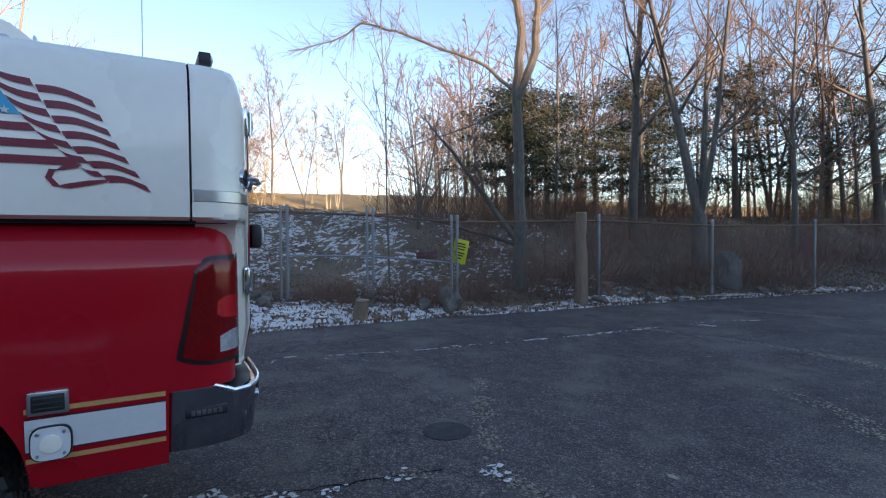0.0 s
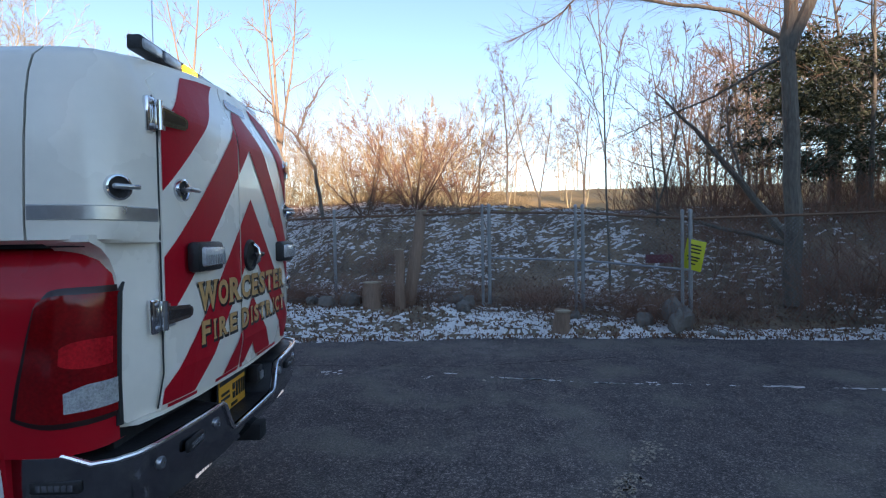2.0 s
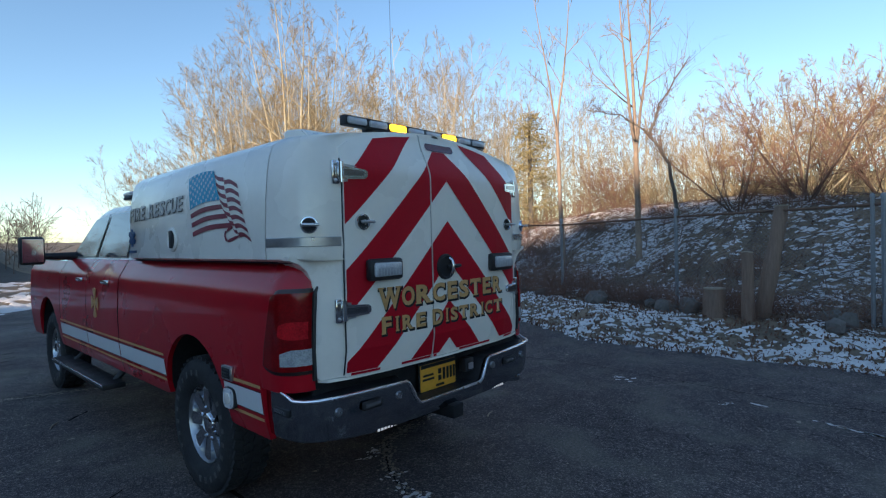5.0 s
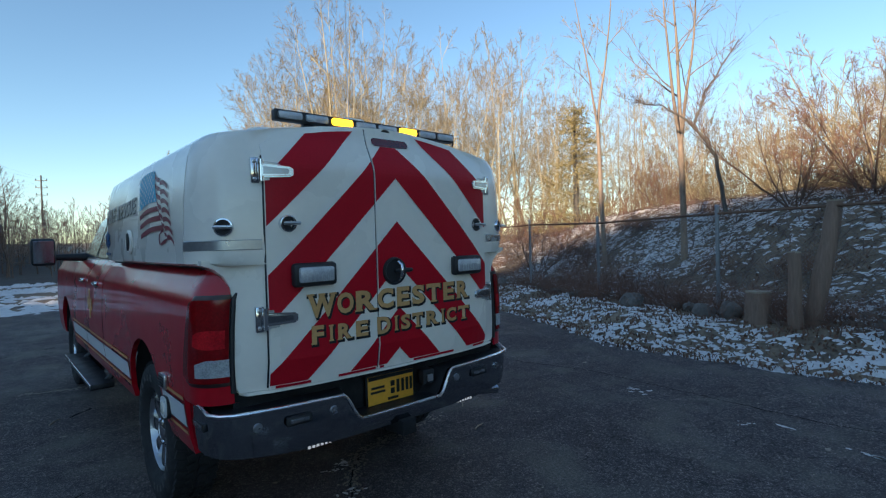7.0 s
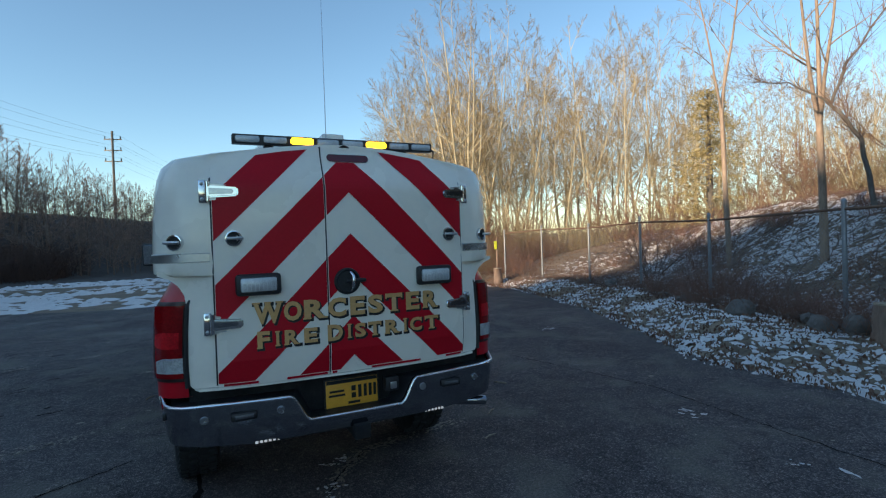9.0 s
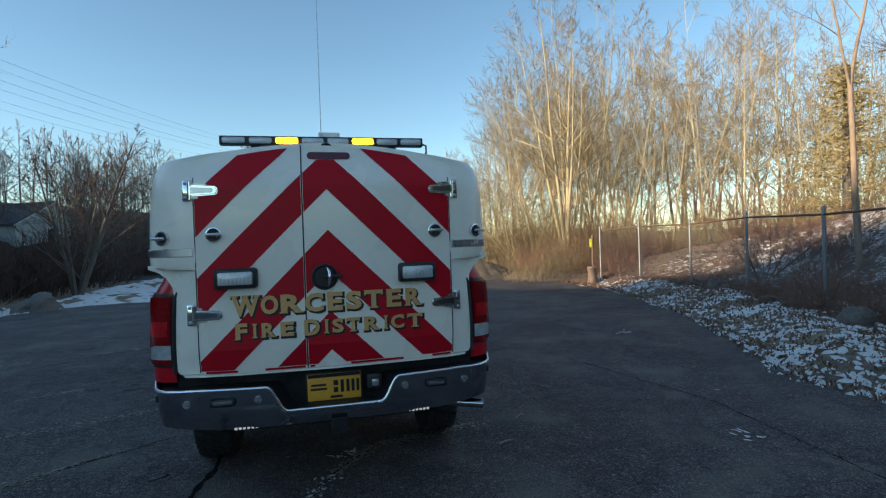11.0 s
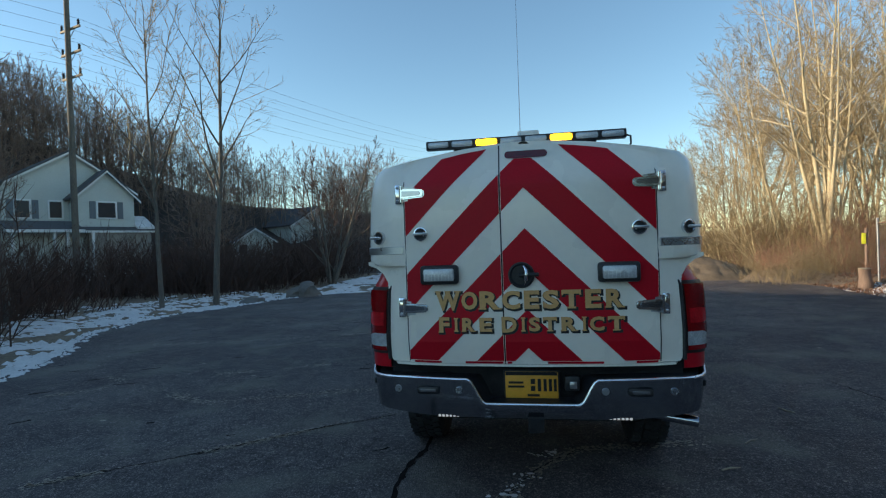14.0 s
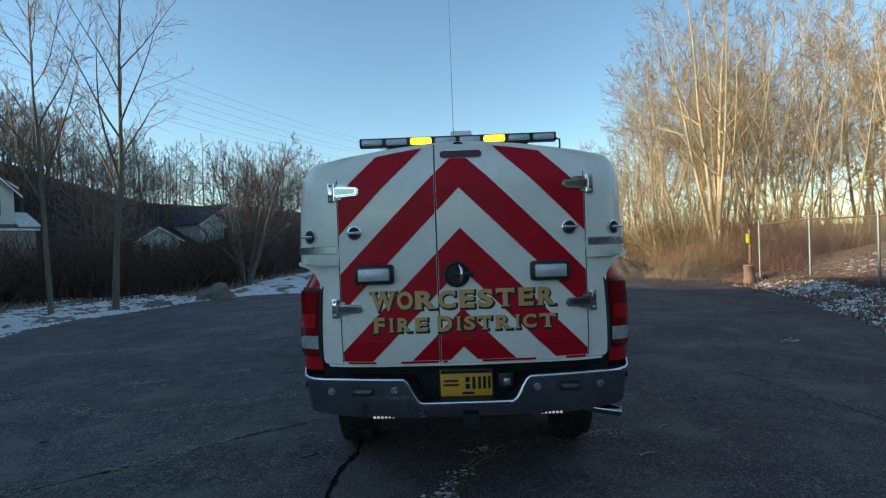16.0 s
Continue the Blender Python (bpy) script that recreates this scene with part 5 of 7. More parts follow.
BUSH = [tree_meshes(170 + k, TWIG, TWIG_RED, 3.0, 0.03, (0, 0), 8, 0.75, 0.0, 0.10, 8, 5, 6, 4, 0.45, 0.03, 0.9, 0.0042, 0.12, 4) for k in range(2)]
for k, (x, y, sc) in enumerate(((11.0, -0.3, 1.05), (10.7, 0.9, 0.85), (12.2, -7.4, 0.95), (10.2, 7.2, 0.8), (12.4, -1.6, 0.95))):
    plant(BUSH[k % 2], (x, y), 100 * k, sc, "dense rounded brown thicket on the bank", "bank thickets", "thicket")
PLAIN = [tree_meshes(250 + k, BARK, TWIG, 5.0, 0.045, (0.03, 0.02), 1 + k, 0.3, 0.9 * k, 0.22, 11, 6, 6, 4, 0.55, 0.02, 1.0, 0.0055, 0.08) for k in range(2)]
for k, (x, y, sc) in enumerate(((13.5, -3.1, 0.95), (13.2, -4.0, 0.85), (14.4, -2.2, 0.8), (8.6, -5.6, 0.8), (10.4, -6.6, 0.9), (15.5, -6.0, 1.0))):
    plant(PLAIN[k % 2], (x, y), 63 * k, sc, "small grey bare tree on the open bank", "bank trees")
plant(tree_meshes(255, BARK, TWIG, 6.0, 0.022, (0.02, 0.0), first=0.35, limbs=9, subs=5, twigs=4, sprays=3, reach=0.40, rise=0.08, open_=0.6), (6.7, -3.95), 0, 1.0, "thin whip-like sapling behind the gate")
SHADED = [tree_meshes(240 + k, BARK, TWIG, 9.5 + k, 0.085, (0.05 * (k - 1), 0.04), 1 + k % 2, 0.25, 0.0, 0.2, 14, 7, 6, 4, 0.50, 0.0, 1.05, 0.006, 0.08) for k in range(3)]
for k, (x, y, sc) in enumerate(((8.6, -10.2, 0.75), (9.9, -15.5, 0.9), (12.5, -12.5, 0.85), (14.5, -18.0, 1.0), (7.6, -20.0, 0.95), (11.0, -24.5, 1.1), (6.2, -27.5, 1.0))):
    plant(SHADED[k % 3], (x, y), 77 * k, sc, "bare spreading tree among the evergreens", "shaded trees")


def limb_thing(lines, at, label, bark=BARK, seed=0):
    """A tree given by its main limbs, each a list of places and two radii, with twigs along them."""
    rs = random.Random(seed)
    t = new("tree")
    t.matrix_world = pose(*at)
    tagged(t, label, "tree")
    o = Vector(at)
    bm = bmesh.new()
    cv, cf = [], []
    for pts, ra, rb in lines:
        pts = [Vector(q) - o for q in pts]
        fine = []
        for a, b in zip(pts, pts[1:]):
            for k in range(4):
                fine.append(a.lerp(b, k / 4) + Vector((rs.uniform(-1, 1), rs.uniform(-1, 1), rs.uniform(-1, 1))) * 0.02)
        fine.append(pts[-1])
        n = len(fine) - 1
        tube(bm, fine, [ra + (rb - ra) * k / n for k in range(n + 1)], 8)
        for k in range(n * 7):
            u = 0.25 + 0.75 * rs.random()
            i = min(int(u * n), n - 1)
            p = fine[i]
            d = ((fine[i + 1] - fine[i]).normalized() + Vector((rs.uniform(-1, 1), rs.uniform(-1, 1), rs.uniform(-0.5, 0.9)))).normalized()
            ln = rs.uniform(0.2, 1.1)
            for q in range(4):
                b0 = len(cv)
                w = 0.006 if q == 0 else 0.0035
                s0 = p if q == 0 else p + d * ln * rs.uniform(0.2, 0.8)
                dd = d if q == 0 else (d + Vector((rs.uniform(-1, 1), rs.uniform(-1, 1), rs.uniform(-0.5, 0.7)))).normalized()
                l2 = ln if q == 0 else ln * rs.uniform(0.25, 0.6)
                cv += [s0 + Vector((w, 0, 0)), s0 + Vector((-w, w, 0)), s0 + Vector((-w, -w, 0)), s0 + dd * l2]
                cf += [(b0, b0 + 1, b0 + 3), (b0 + 1, b0 + 2, b0 + 3), (b0 + 2, b0, b0 + 3)]
    part("trunk", bm, bark, t)
    raw("crown", cv, cf, TWIG, t)
    return t


limb_thing([([(5.5, -6.4, 0.3), (5.46, -6.35, 2.2), (5.45, -6.29, 4.4), (5.40, -6.35, 5.6), (5.5, -6.2, 7.0), (5.3, -6.2, 9.0)], 0.135, 0.05),
            ([(5.44, -6.30, 4.2), (5.25, -6.62, 5.2), (5.30, -6.72, 6.4), (5.1, -6.9, 8.6)], 0.10, 0.05),
            ([(5.45, -6.29, 4.3), (5.78, -5.74, 4.91), (6.19, -5.04, 5.21), (6.72, -4.14, 5.62), (7.07, -3.54, 5.78), (7.35, -3.03, 5.4), (7.82, -2.22, 5.23)], 0.042, 0.007),
            ([(5.5, -6.2, 4.1), (5.93, -5.42, 3.64), (6.68, -4.1, 3.12)], 0.03, 0.006),
            ([(5.5, -6.3, 6.2), (5.9, -5.6, 7.3), (6.6, -4.9, 8.1)], 0.045, 0.01),
            ([(5.3, -6.6, 5.8), (5.0, -7.4, 6.9), (4.8, -8.2, 7.9)], 0.045, 0.01)],
           (5.5, -6.4, 0.25), "tall forked bare tree with a long arching limb", seed=71)
limb_thing([([(6.0, -6.85, 1.1), (6.39, -6.16, 2.24), (6.78, -5.52, 3.25), (7.14, -4.94, 4.06)], 0.075, 0.012), ([(6.39, -6.16, 2.24), (6.6, -6.0, 3.1), (6.7, -6.1, 3.9)], 0.03, 0.008), ([(6.05, -6.8, 1.2), (6.7, -5.6, 1.6), (7.3, -4.7, 1.9)], 0.05, 0.01)],
           (6.0, -6.85, 1.0), "dark broken sapling leaning over the bank", seed=72)
limb_thing([([(9.23, 1.68, 1.9), (9.14, 1.81, 3.0), (8.88, 2.11, 3.62), (9.05, 1.95, 4.3), (9.5, 1.48, 5.27)], 0.045, 0.01), ([(8.9, 2.1, 3.6), (8.6, 2.6, 4.1), (8.3, 3.1, 4.2)], 0.02, 0.006)],
           (9.23, 1.68, 1.9), "thin crooked sapling on the bank", seed=73)

# sunlit wood behind the bank
rng = random.Random(21)
spots = []
while len(spots) < 84:
    y = rng.uniform(-26, 5) if rng.random() < 0.36 else rng.uniform(5, 46)
    x = fence_x(min(y, 20)) + rng.uniform(6.5, 24) - (0.16 * max(0, y - 15))
    if y < 4 and x < 15:
        continue
    if all((x - a) ** 2 + (y - b) ** 2 > 3.2 for a, b in spots):
        spots.append((x, y))
for x, y in spots:
    sc = min(max(wood_top(x, y) / 10.0, 0.35), 1.7) * rng.uniform(0.66, 1.0)
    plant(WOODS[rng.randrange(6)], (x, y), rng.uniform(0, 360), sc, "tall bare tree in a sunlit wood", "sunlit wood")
spots = []
while len(spots) < 15:
    x, y = rng.uniform(9.6, 17), rng.uniform(15.5, 34)
    if all((x - a) ** 2 + (y - b) ** 2 > 3.5 for a, b in spots):
        spots.append((x, y))
        plant(WOODS[rng.choice((1, 2, 4))], (x, y), rng.uniform(0, 360), min(wood_top(x, y) / 10.0, 1.5) * rng.uniform(0.7, 0.98), "tall golden bare tree at the lot end", "lot end wood")
BIGTREE = tree_meshes(97, BARK_SUNLIT, TWIG_SUNLIT, 12.5, 0.115, (-0.02, 0.0), 4, 0.13, 0.0, 0.34, 13, 8, 6, 4, 0.38, 0.03, 0.95, 0.0062, 0.045)
plant(BIGTREE, (11.3, 19.4), 40, 1.0, "large pale four-stemmed tree at the end of the lot")
plant(WOODS[2], (10.6, 23.5), 200, 0.85, "pale bare tree leaning from the end of the lot")
LEANER = [tree_meshes(160 + k, BARK_SUNLIT, TWIG_SUNLIT, 6.5, 0.06, (-0.55, -0.1), 5, 0.35, 0.0, 0.2, 9, 6, 6, 4, 0.45, 0.0, 0.85, 0.005, 0.07, 5) for k in range(2)]
for k, (x, y, sc) in enumerate(((9.4, 20.8, 0.85), (8.8, 23.2, 0.95), (8.6, 26.0, 0.9), (9.9, 24.6, 1.05), (8.3, 29.0, 0.9))):
    plant(LEANER[k % 2], (x, y), 12 * k, sc, "many-stemmed golden tree leaning over the gravel", "leaning golden trees")

rng = random.Random(27)
for k in range(13):  # rounded golden clumps on the open crest
    az, r = radians(-rng.uniform(70, 91)), rng.uniform(17, 25)
    plant(THICKET[rng.randrange(4)], (-1.2 - r * math.sin(az), -2.5 + r * math.cos(az)), rng.uniform(0, 360), rng.uniform(0.9, 1.35), "rounded golden thicket on the crest", "crest thickets", "thicket")
rng = random.Random(23)
for k in range(24):
    y = rng.uniform(-8, 26)
    x = fence_x(min(y, 12)) + rng.uniform(5.5, 15)
    plant(THICKET[rng.randrange(4)], (x, y), rng.uniform(0, 360), rng.uniform(0.6, 1.1), "dense many-stemmed golden thicket", "sunlit thicket", "thicket")

rs = random.Random(29)
for k in range(20):
    if k < 11:
        x, y = rs.uniform(9.4, 14.5), rs.uniform(15.2, 27)
    else:
        y = rs.uniform(5.5, 13.5)
        x = fence_x(y) + rs.uniform(5.0, 9.5)
    plant(BUSH[k % 2], (x, y), rs.uniform(0, 360), rs.uniform(0.5, 1.0), "brown tangled undergrowth before the wood", "undergrowth", "thicket")
for k in range(5):
    x, y = rng.uniform(9.5, 15), rng.uniform(16.5, 28)
    plant(THICKET[rng.randrange(4)], (x, y), rng.uniform(0, 360), rng.uniform(0.8, 1.1), "tall golden thicket at the lot end", "lot end thicket", "thicket")

# wood on the shaded hill
def joined(name, pool, spots, label, category, mats):
    """Many small copies far off, as one object."""
    vs, fs, mi, off = [], [], [], 0
    for k, m in spots:
        for slot, me in enumerate(pool[k]):
            n = len(me.vertices)
            co = np.empty(n * 3)
            me.vertices.foreach_get("co", co)
            a = np.array(m)
            vs.append(co.reshape(-1, 3) @ a[:3, :3].T + a[:3, 3])
            for p in me.polygons:
                fs.append([i + off for i in p.vertices])
                mi.append(slot)
            off += n
    me = bpy.data.meshes.new(name)
    me.from_pydata(np.concatenate(vs).tolist(), [], fs)
    for mt in mats:
        me.materials.append(mt)
    me.polygons.foreach_set("material_index", mi)
    return tagged(new(name, me), label, category, kind="stuff")


rng = random.Random(31)
hill = []
while len(hill) < 640:
    az, r = radians(rng.uniform(-8, 26) if len(hill) % 3 == 0 else rng.triangular(18, 64, 52)), rng.uniform(40, 68)
    x, y = -r * math.sin(az), r * math.cos(az)
    if math.hypot(x + 33, y - 32) < 8.0 or math.hypot(x + 23, y - 41) < 5.5 or (abs(math.degrees(az) - 29.8) < 4.5 and r < 52):
        continue
    low = 0.66 + 0.34 * min(max((math.degrees(az) - 8) / 8, 0.0), 1.0)  # the wood grows lower towards the lot's end
    hill.append((rng.randrange(5), pose(x, y, terrain(x, y), 0, 0, rng.uniform(0, 360)) @ Matrix.Scale(low * rng.uniform(0.55, 0.95), 4)))
for k in range(140):  # scrub that closes the crest
    az, r = radians(rng.uniform(-2, 60)), rng.uniform(58, 70)
    x, y = -r * math.sin(az), r * math.cos(az)
    hill.append((rng.randrange(5), pose(x, y, terrain(x, y) - 0.6, 0, 0, rng.uniform(0, 360)) @ Matrix.Scale(rng.uniform(0.25, 0.5), 4)))
rs = random.Random(32)
for k in range(60):
    az, r = radians(rs.uniform(-7, 13)), rs.uniform(36, 66)
    x, y = -r * math.sin(az), r * math.cos(az)
    hill.append((rs.randrange(5), pose(x, y, terrain(x, y), 0, 0, rs.uniform(0, 360)) @ Matrix.Scale(rs.uniform(0.32, 0.5), 4)))
joined("hillside_wood", HILLTREES, hill, "dense bare grey-brown wood on the shaded hillside", "woods", (BARK_HILL, TWIG_HILL))
far = []
while len(far) < 150:
    az, r = radians(rng.triangular(-155, -6, -60)), rng.uniform(23, 50)
    x, y = -r * math.sin(az), r * math.cos(az)
    if y > 12 and x < 11:
        continue
    far.append((rng.randrange(5), pose(x, y, terrain(x, y), 0, 0, rng.uniform(0, 360)) @ Matrix.Scale(min(max(wood_top(x, y) / 10.0, 0.3), 1.9) * rng.uniform(0.55, 0.98), 4)))
shade = []
for k in range(64):
    az, r = radians(rng.uniform(-168, -116)), rng.uniform(19, 40)
    x, y = -r * math.sin(az), r * math.cos(az)
    shade.append((rng.randrange(5), pose(x, y, terrain(x, y), 0, 0, rng.uniform(0, 360)) @ Matrix.Scale(rng.uniform(0.6, 1.1), 4)))
joined("shaded_wood", HILLTREES, shade, "dense grey wood behind the evergreens", "woods", (BARK_HILL, TWIG_HILL))
joined("distant_wood", FARWOODS, far, "dense sunlit bare wood behind the bank", "woods", (BARK_SUNLIT, TWIG_SUNLIT))


# ---- brush ----
def brush_mesh(seed, stems, height, spread, thick, material, arch=0.5):
    rs = random.Random(seed)
    vs, fs, tv, tf = [], [], [], []
    for k in range(stems):
        a, r = rs.uniform(0, math.tau), spread * math.sqrt(rs.random()) * 0.6
        p = Vector((r * math.cos(a), r * math.sin(a), -0.05))
        d = Vector((math.cos(a) * rs.uniform(0, 0.7), math.sin(a) * rs.uniform(0, 0.7), 1)).normalized()
        h = height * rs.uniform(0.5, 1.0)
        pts, e = [p], d
        for i in range(3):
            e = (e + Vector((rs.uniform(-0.5, 0.5), rs.uniform(-0.5, 0.5), rs.uniform(-arch, 0.15) * (i + 1) / 3))).normalized()
            pts.append(pts[-1] + e * h / 3)
        b0 = len(vs)
        for i, c in enumerate(pts):
            t = thick * (1 - 0.8 * i / 3)
            for s in range(3):
                an = s * math.tau / 3
                vs.append((c.x + t * math.cos(an), c.y + t * math.sin(an), c.z))
        for i in range(3):
            for s in range(3):
                fs.append((b0 + i * 3 + s, b0 + i * 3 + (s + 1) % 3, b0 + i * 3 + 3 + (s + 1) % 3, b0 + i * 3 + 3 + s))
        for j in range(7):
            i = rs.choice((0, 1, 1, 2, 2))
            q = pts[i].lerp(pts[i + 1], rs.random())
            e = ((pts[i + 1] - pts[i]).normalized() + Vector((rs.uniform(-1, 1), rs.uniform(-1, 1), rs.uniform(-0.3, 0.6)))).normalized()
            t = q + e * h * rs.uniform(0.15, 0.45)
            b0, w = len(tv), thick * 0.5
            tv += [(q.x + w, q.y, q.z), (q.x - w, q.y + w, q.z), (q.x - w, q.y - w, q.z), tuple(t)]
            tf += [(b0, b0 + 1, b0 + 3), (b0 + 1, b0 + 2, b0 + 3), (b0 + 2, b0, b0 + 3)]
    pair = []
    for name, pv, pf in (("stem", vs, fs), ("twig_spray", tv, tf)):
        me = bpy.data.meshes.new(name)
        me.from_pydata(pv, [], pf)
        me.materials.append(material)
        pair.append(me)
    return pair


PALEBRUSH = [brush_mesh(300 + k, 130, 2.0, 2.6, 0.007, TWIG_SUNLIT) for k in range(4)]
MIDBRUSH = [brush_mesh(310 + k, 50, 1.3, 1.3, 0.0075, TWIG_RED) for k in range(4)]
REDBRUSH = [brush_mesh(330 + k, 85, 1.7, 1.8, 0.0075, TWIG_RED) for k in range(3)]
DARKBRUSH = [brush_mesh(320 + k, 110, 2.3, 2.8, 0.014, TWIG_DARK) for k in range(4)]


def shrub(pair, x, y, s, rz, label, group):
    o = new("shrub")
    o.matrix_world = pose(x, y, terrain(x, y), 0, 0, rz) @ Matrix.Scale(s, 4)
    tagged(o, label, "shrub", group)
    for nm, me in zip(("stem", "twig_spray"), pair):
        tagged(new(nm, me), kind="stuff").parent = o
    return o


rs = random.Random(47)
for k in range(14):
    y = rs.uniform(-22, -7.5)
    shrub(rs.choice(REDBRUSH), fence_x(y) + rs.uniform(1.5, 9), y, rs.uniform(0.55, 1.0), rs.uniform(0, 360), "tall dark tangle under the shaded trees", "shaded undergrowth")
for k in range(9):
    y = rs.uniform(0.9, 7.0)
    shrub(rs.choice(REDBRUSH), fence_x(y) + rs.uniform(-0.5, 0.1), y, rs.uniform(0.2, 0.36), rs.uniform(0, 360), "matted brown weeds at the foot of the bank", "bank foot weeds")
rng = random.Random(41)
gold, dark = [], []
for k in range(42):
    y = rng.uniform(-30, 50)
    x = fence_x(min(y, 20)) + rng.uniform(5.0, 18) - (0.16 * max(0, y - 15))
    gold.append((rng.randrange(4), pose(x, y, terrain(x, y), 0, 0, rng.uniform(0, 360)) @ Matrix.Scale(rng.uniform(0.7, 1.4), 4)))
for k in range(18):
    x, y = rng.uniform(9.3, 16), rng.uniform(14.5, 31)
    gold.append((rng.randrange(4), pose(x, y, terrain(x, y), 0, 0, rng.uniform(0, 360)) @ Matrix.Scale(rng.uniform(1.1, 1.9), 4)))
rs = random.Random(44)
for k in range(26):
    x, y = rs.uniform(7.4, 15), rs.uniform(14.4, 18.5)
    gold.append((rs.randrange(4), pose(x, y, terrain(x, y), 0, 0, rs.uniform(0, 360)) @ Matrix.Scale(rs.uniform(0.35, 0.75), 4)))
joined("golden_brush", PALEBRUSH, gold, "dense golden leafless brush on the bank", "brush", (TWIG_SUNLIT, TWIG_SUNLIT))
for k in range(36):
    y = rng.uniform(-8, 15)
    x = fence_x(y) + rng.uniform(0.2, 5)
    if -4.5 < y < -0.5 and rng.random() < 0.75:
        continue
    if 1.5 < y < 8 and rng.random() < 0.5:
        continue
    shrub(rng.choice(MIDBRUSH), x, y, rng.uniform(0.4, 1.0), rng.uniform(0, 360), "tangled bare shrub by the fence", "fence brush")
for k in range(8):
    y = rng.uniform(0.2, 9)
    shrub(rng.choice(REDBRUSH), fence_x(y) + rng.uniform(-0.1, 3.6), y, rng.uniform(0.35, 0.65), rng.uniform(0, 360), "brown bramble tangle on the bank", "bank brambles")
for k in range(26):
    y = rng.uniform(-6, 5)
    shrub(rng.choice(REDBRUSH), fence_x(y) + rng.uniform(-0.25, 0.4), y, rng.uniform(0.22, 0.42), rng.uniform(0, 360), "low reddish brown weed clump at the fence foot", "weeds at the fence")
rs = random.Random(43)
for k in range(20):
    shrub(rs.choice(REDBRUSH), rs.uniform(8.0, 14.0), rs.uniform(14.6, 19.0), rs.uniform(0.4, 0.85), rs.uniform(0, 360), "brown weed tangle at the end of the lot", "lot end weeds")
for k in range(20):
    y = rs.uniform(2.5, 10.5)
    shrub(rs.choice(REDBRUSH), fence_x(y) + rs.uniform(-0.3, 4.4), y, rs.uniform(0.2, 0.42), rs.uniform(0, 360), "brown weed tangle on the snowy bank", "bank weeds")
for k in range(42):
    y = rng.uniform(-26, -6.2)
    x = fence_x(y) + rng.uniform(0.3, 6)
    shrub(rng.choice(REDBRUSH), x, y, rng.uniform(0.6, 1.15), rng.uniform(0, 360), "reddish brown bare shrub behind the fence", "red-brown brush")
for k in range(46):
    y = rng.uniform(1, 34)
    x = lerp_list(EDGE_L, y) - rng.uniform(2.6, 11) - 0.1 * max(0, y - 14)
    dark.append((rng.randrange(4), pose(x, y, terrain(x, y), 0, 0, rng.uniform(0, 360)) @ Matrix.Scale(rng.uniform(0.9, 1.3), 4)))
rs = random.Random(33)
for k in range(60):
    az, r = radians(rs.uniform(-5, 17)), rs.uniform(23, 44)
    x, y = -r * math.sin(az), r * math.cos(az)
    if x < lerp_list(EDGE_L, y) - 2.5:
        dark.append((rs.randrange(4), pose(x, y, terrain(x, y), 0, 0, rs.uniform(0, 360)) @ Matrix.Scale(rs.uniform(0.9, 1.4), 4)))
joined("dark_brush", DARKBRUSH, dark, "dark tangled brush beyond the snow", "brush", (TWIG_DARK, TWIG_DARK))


# ---- fence ----
def post(x, y, z0, z1, r, name="fence_post", material=GALV):
    p = thing(name, "galvanised steel fence post", "fence post", (x, y, z0), group="wire fence posts")
    part("pipe", tube(bmesh.new(), [(0, 0, -0.1), (0, 0, z1 - z0)], r, 10), material, p)
    part("post_cap", lathe(bmesh.new(), [(r * 1.15, -0.02), (r * 1.15, 0.01), (r * 0.7, 0.03), (0, 0.036)], Matrix.Translation((0, 0, z1 - z0)), 12), GALV, p)
    return p


def chain_bay(a, b, za, zb, h):
    bay = thing("fence_bay", "chain-link wire mesh with a steel top rail", "fence", group="wire fence bays")
    pa, pb = Vector((a[0], a[1], za)), Vector((b[0], b[1], zb))
    d = pb - pa
    ln = Vector((d.x, d.y)).length
    up = Vector((0, 0, 1))
    part("top_rail", tube(bmesh.new(), [pa + up * h, pb + up * h], 0.019, 8), RUST, bay)
    vs, fs = [], []
    step = 0.062
    for k in range(int((ln + h) / step)):
        for sg in (1, -1):
            s0, s1 = k * step, k * step - h
            z0, z1 = 0.03, h - 0.02
            if s1 < 0:
                z1 = z0 + (z1 - z0) * s0 / h
                s1 = 0
            if s0 > ln:
                z0 = z0 + (h - 0.05) * (s0 - ln) / h
                s0 = ln
            if z1 - z0 < 0.03:
                continue
            if sg < 0:
                s0, s1 = ln - s0, ln - s1
            p0, p1 = pa + d * (s0 / ln) + up * z0, pa + d * (s1 / ln) + up * z1
            side = Vector((-d.y, d.x, 0)).normalized() * 0.0011
            b0 = len(vs)
            for p in (p0, p1):
                vs += [p + side, p - side + up * 0.0011, p - side - up * 0.0011]
            fs += [(b0, b0 + 1, b0 + 4, b0 + 3), (b0 + 1, b0 + 2, b0 + 5, b0 + 4), (b0 + 2, b0, b0 + 3, b0 + 5)]
    raw("wire_mesh", vs, fs, GALV, bay)


GATE = (-4.6, -3.2, -1.75)
for (y0, x0), (y1, x1) in zip(FENCE, FENCE[1:]):
    z0, z1 = terrain(x0, y0), terrain(x1, y1)
    chain_bay((x0, y0), (x1, y1), z0, z1, 1.55)
for y, x in FENCE:
    post(x, y, terrain(x, y), terrain(x, y) + 1.66, 0.03)
    if y in GATE:
        post(x + 0.02, y + 0.11, terrain(x, y), terrain(x, y) + 1.66, 0.024)


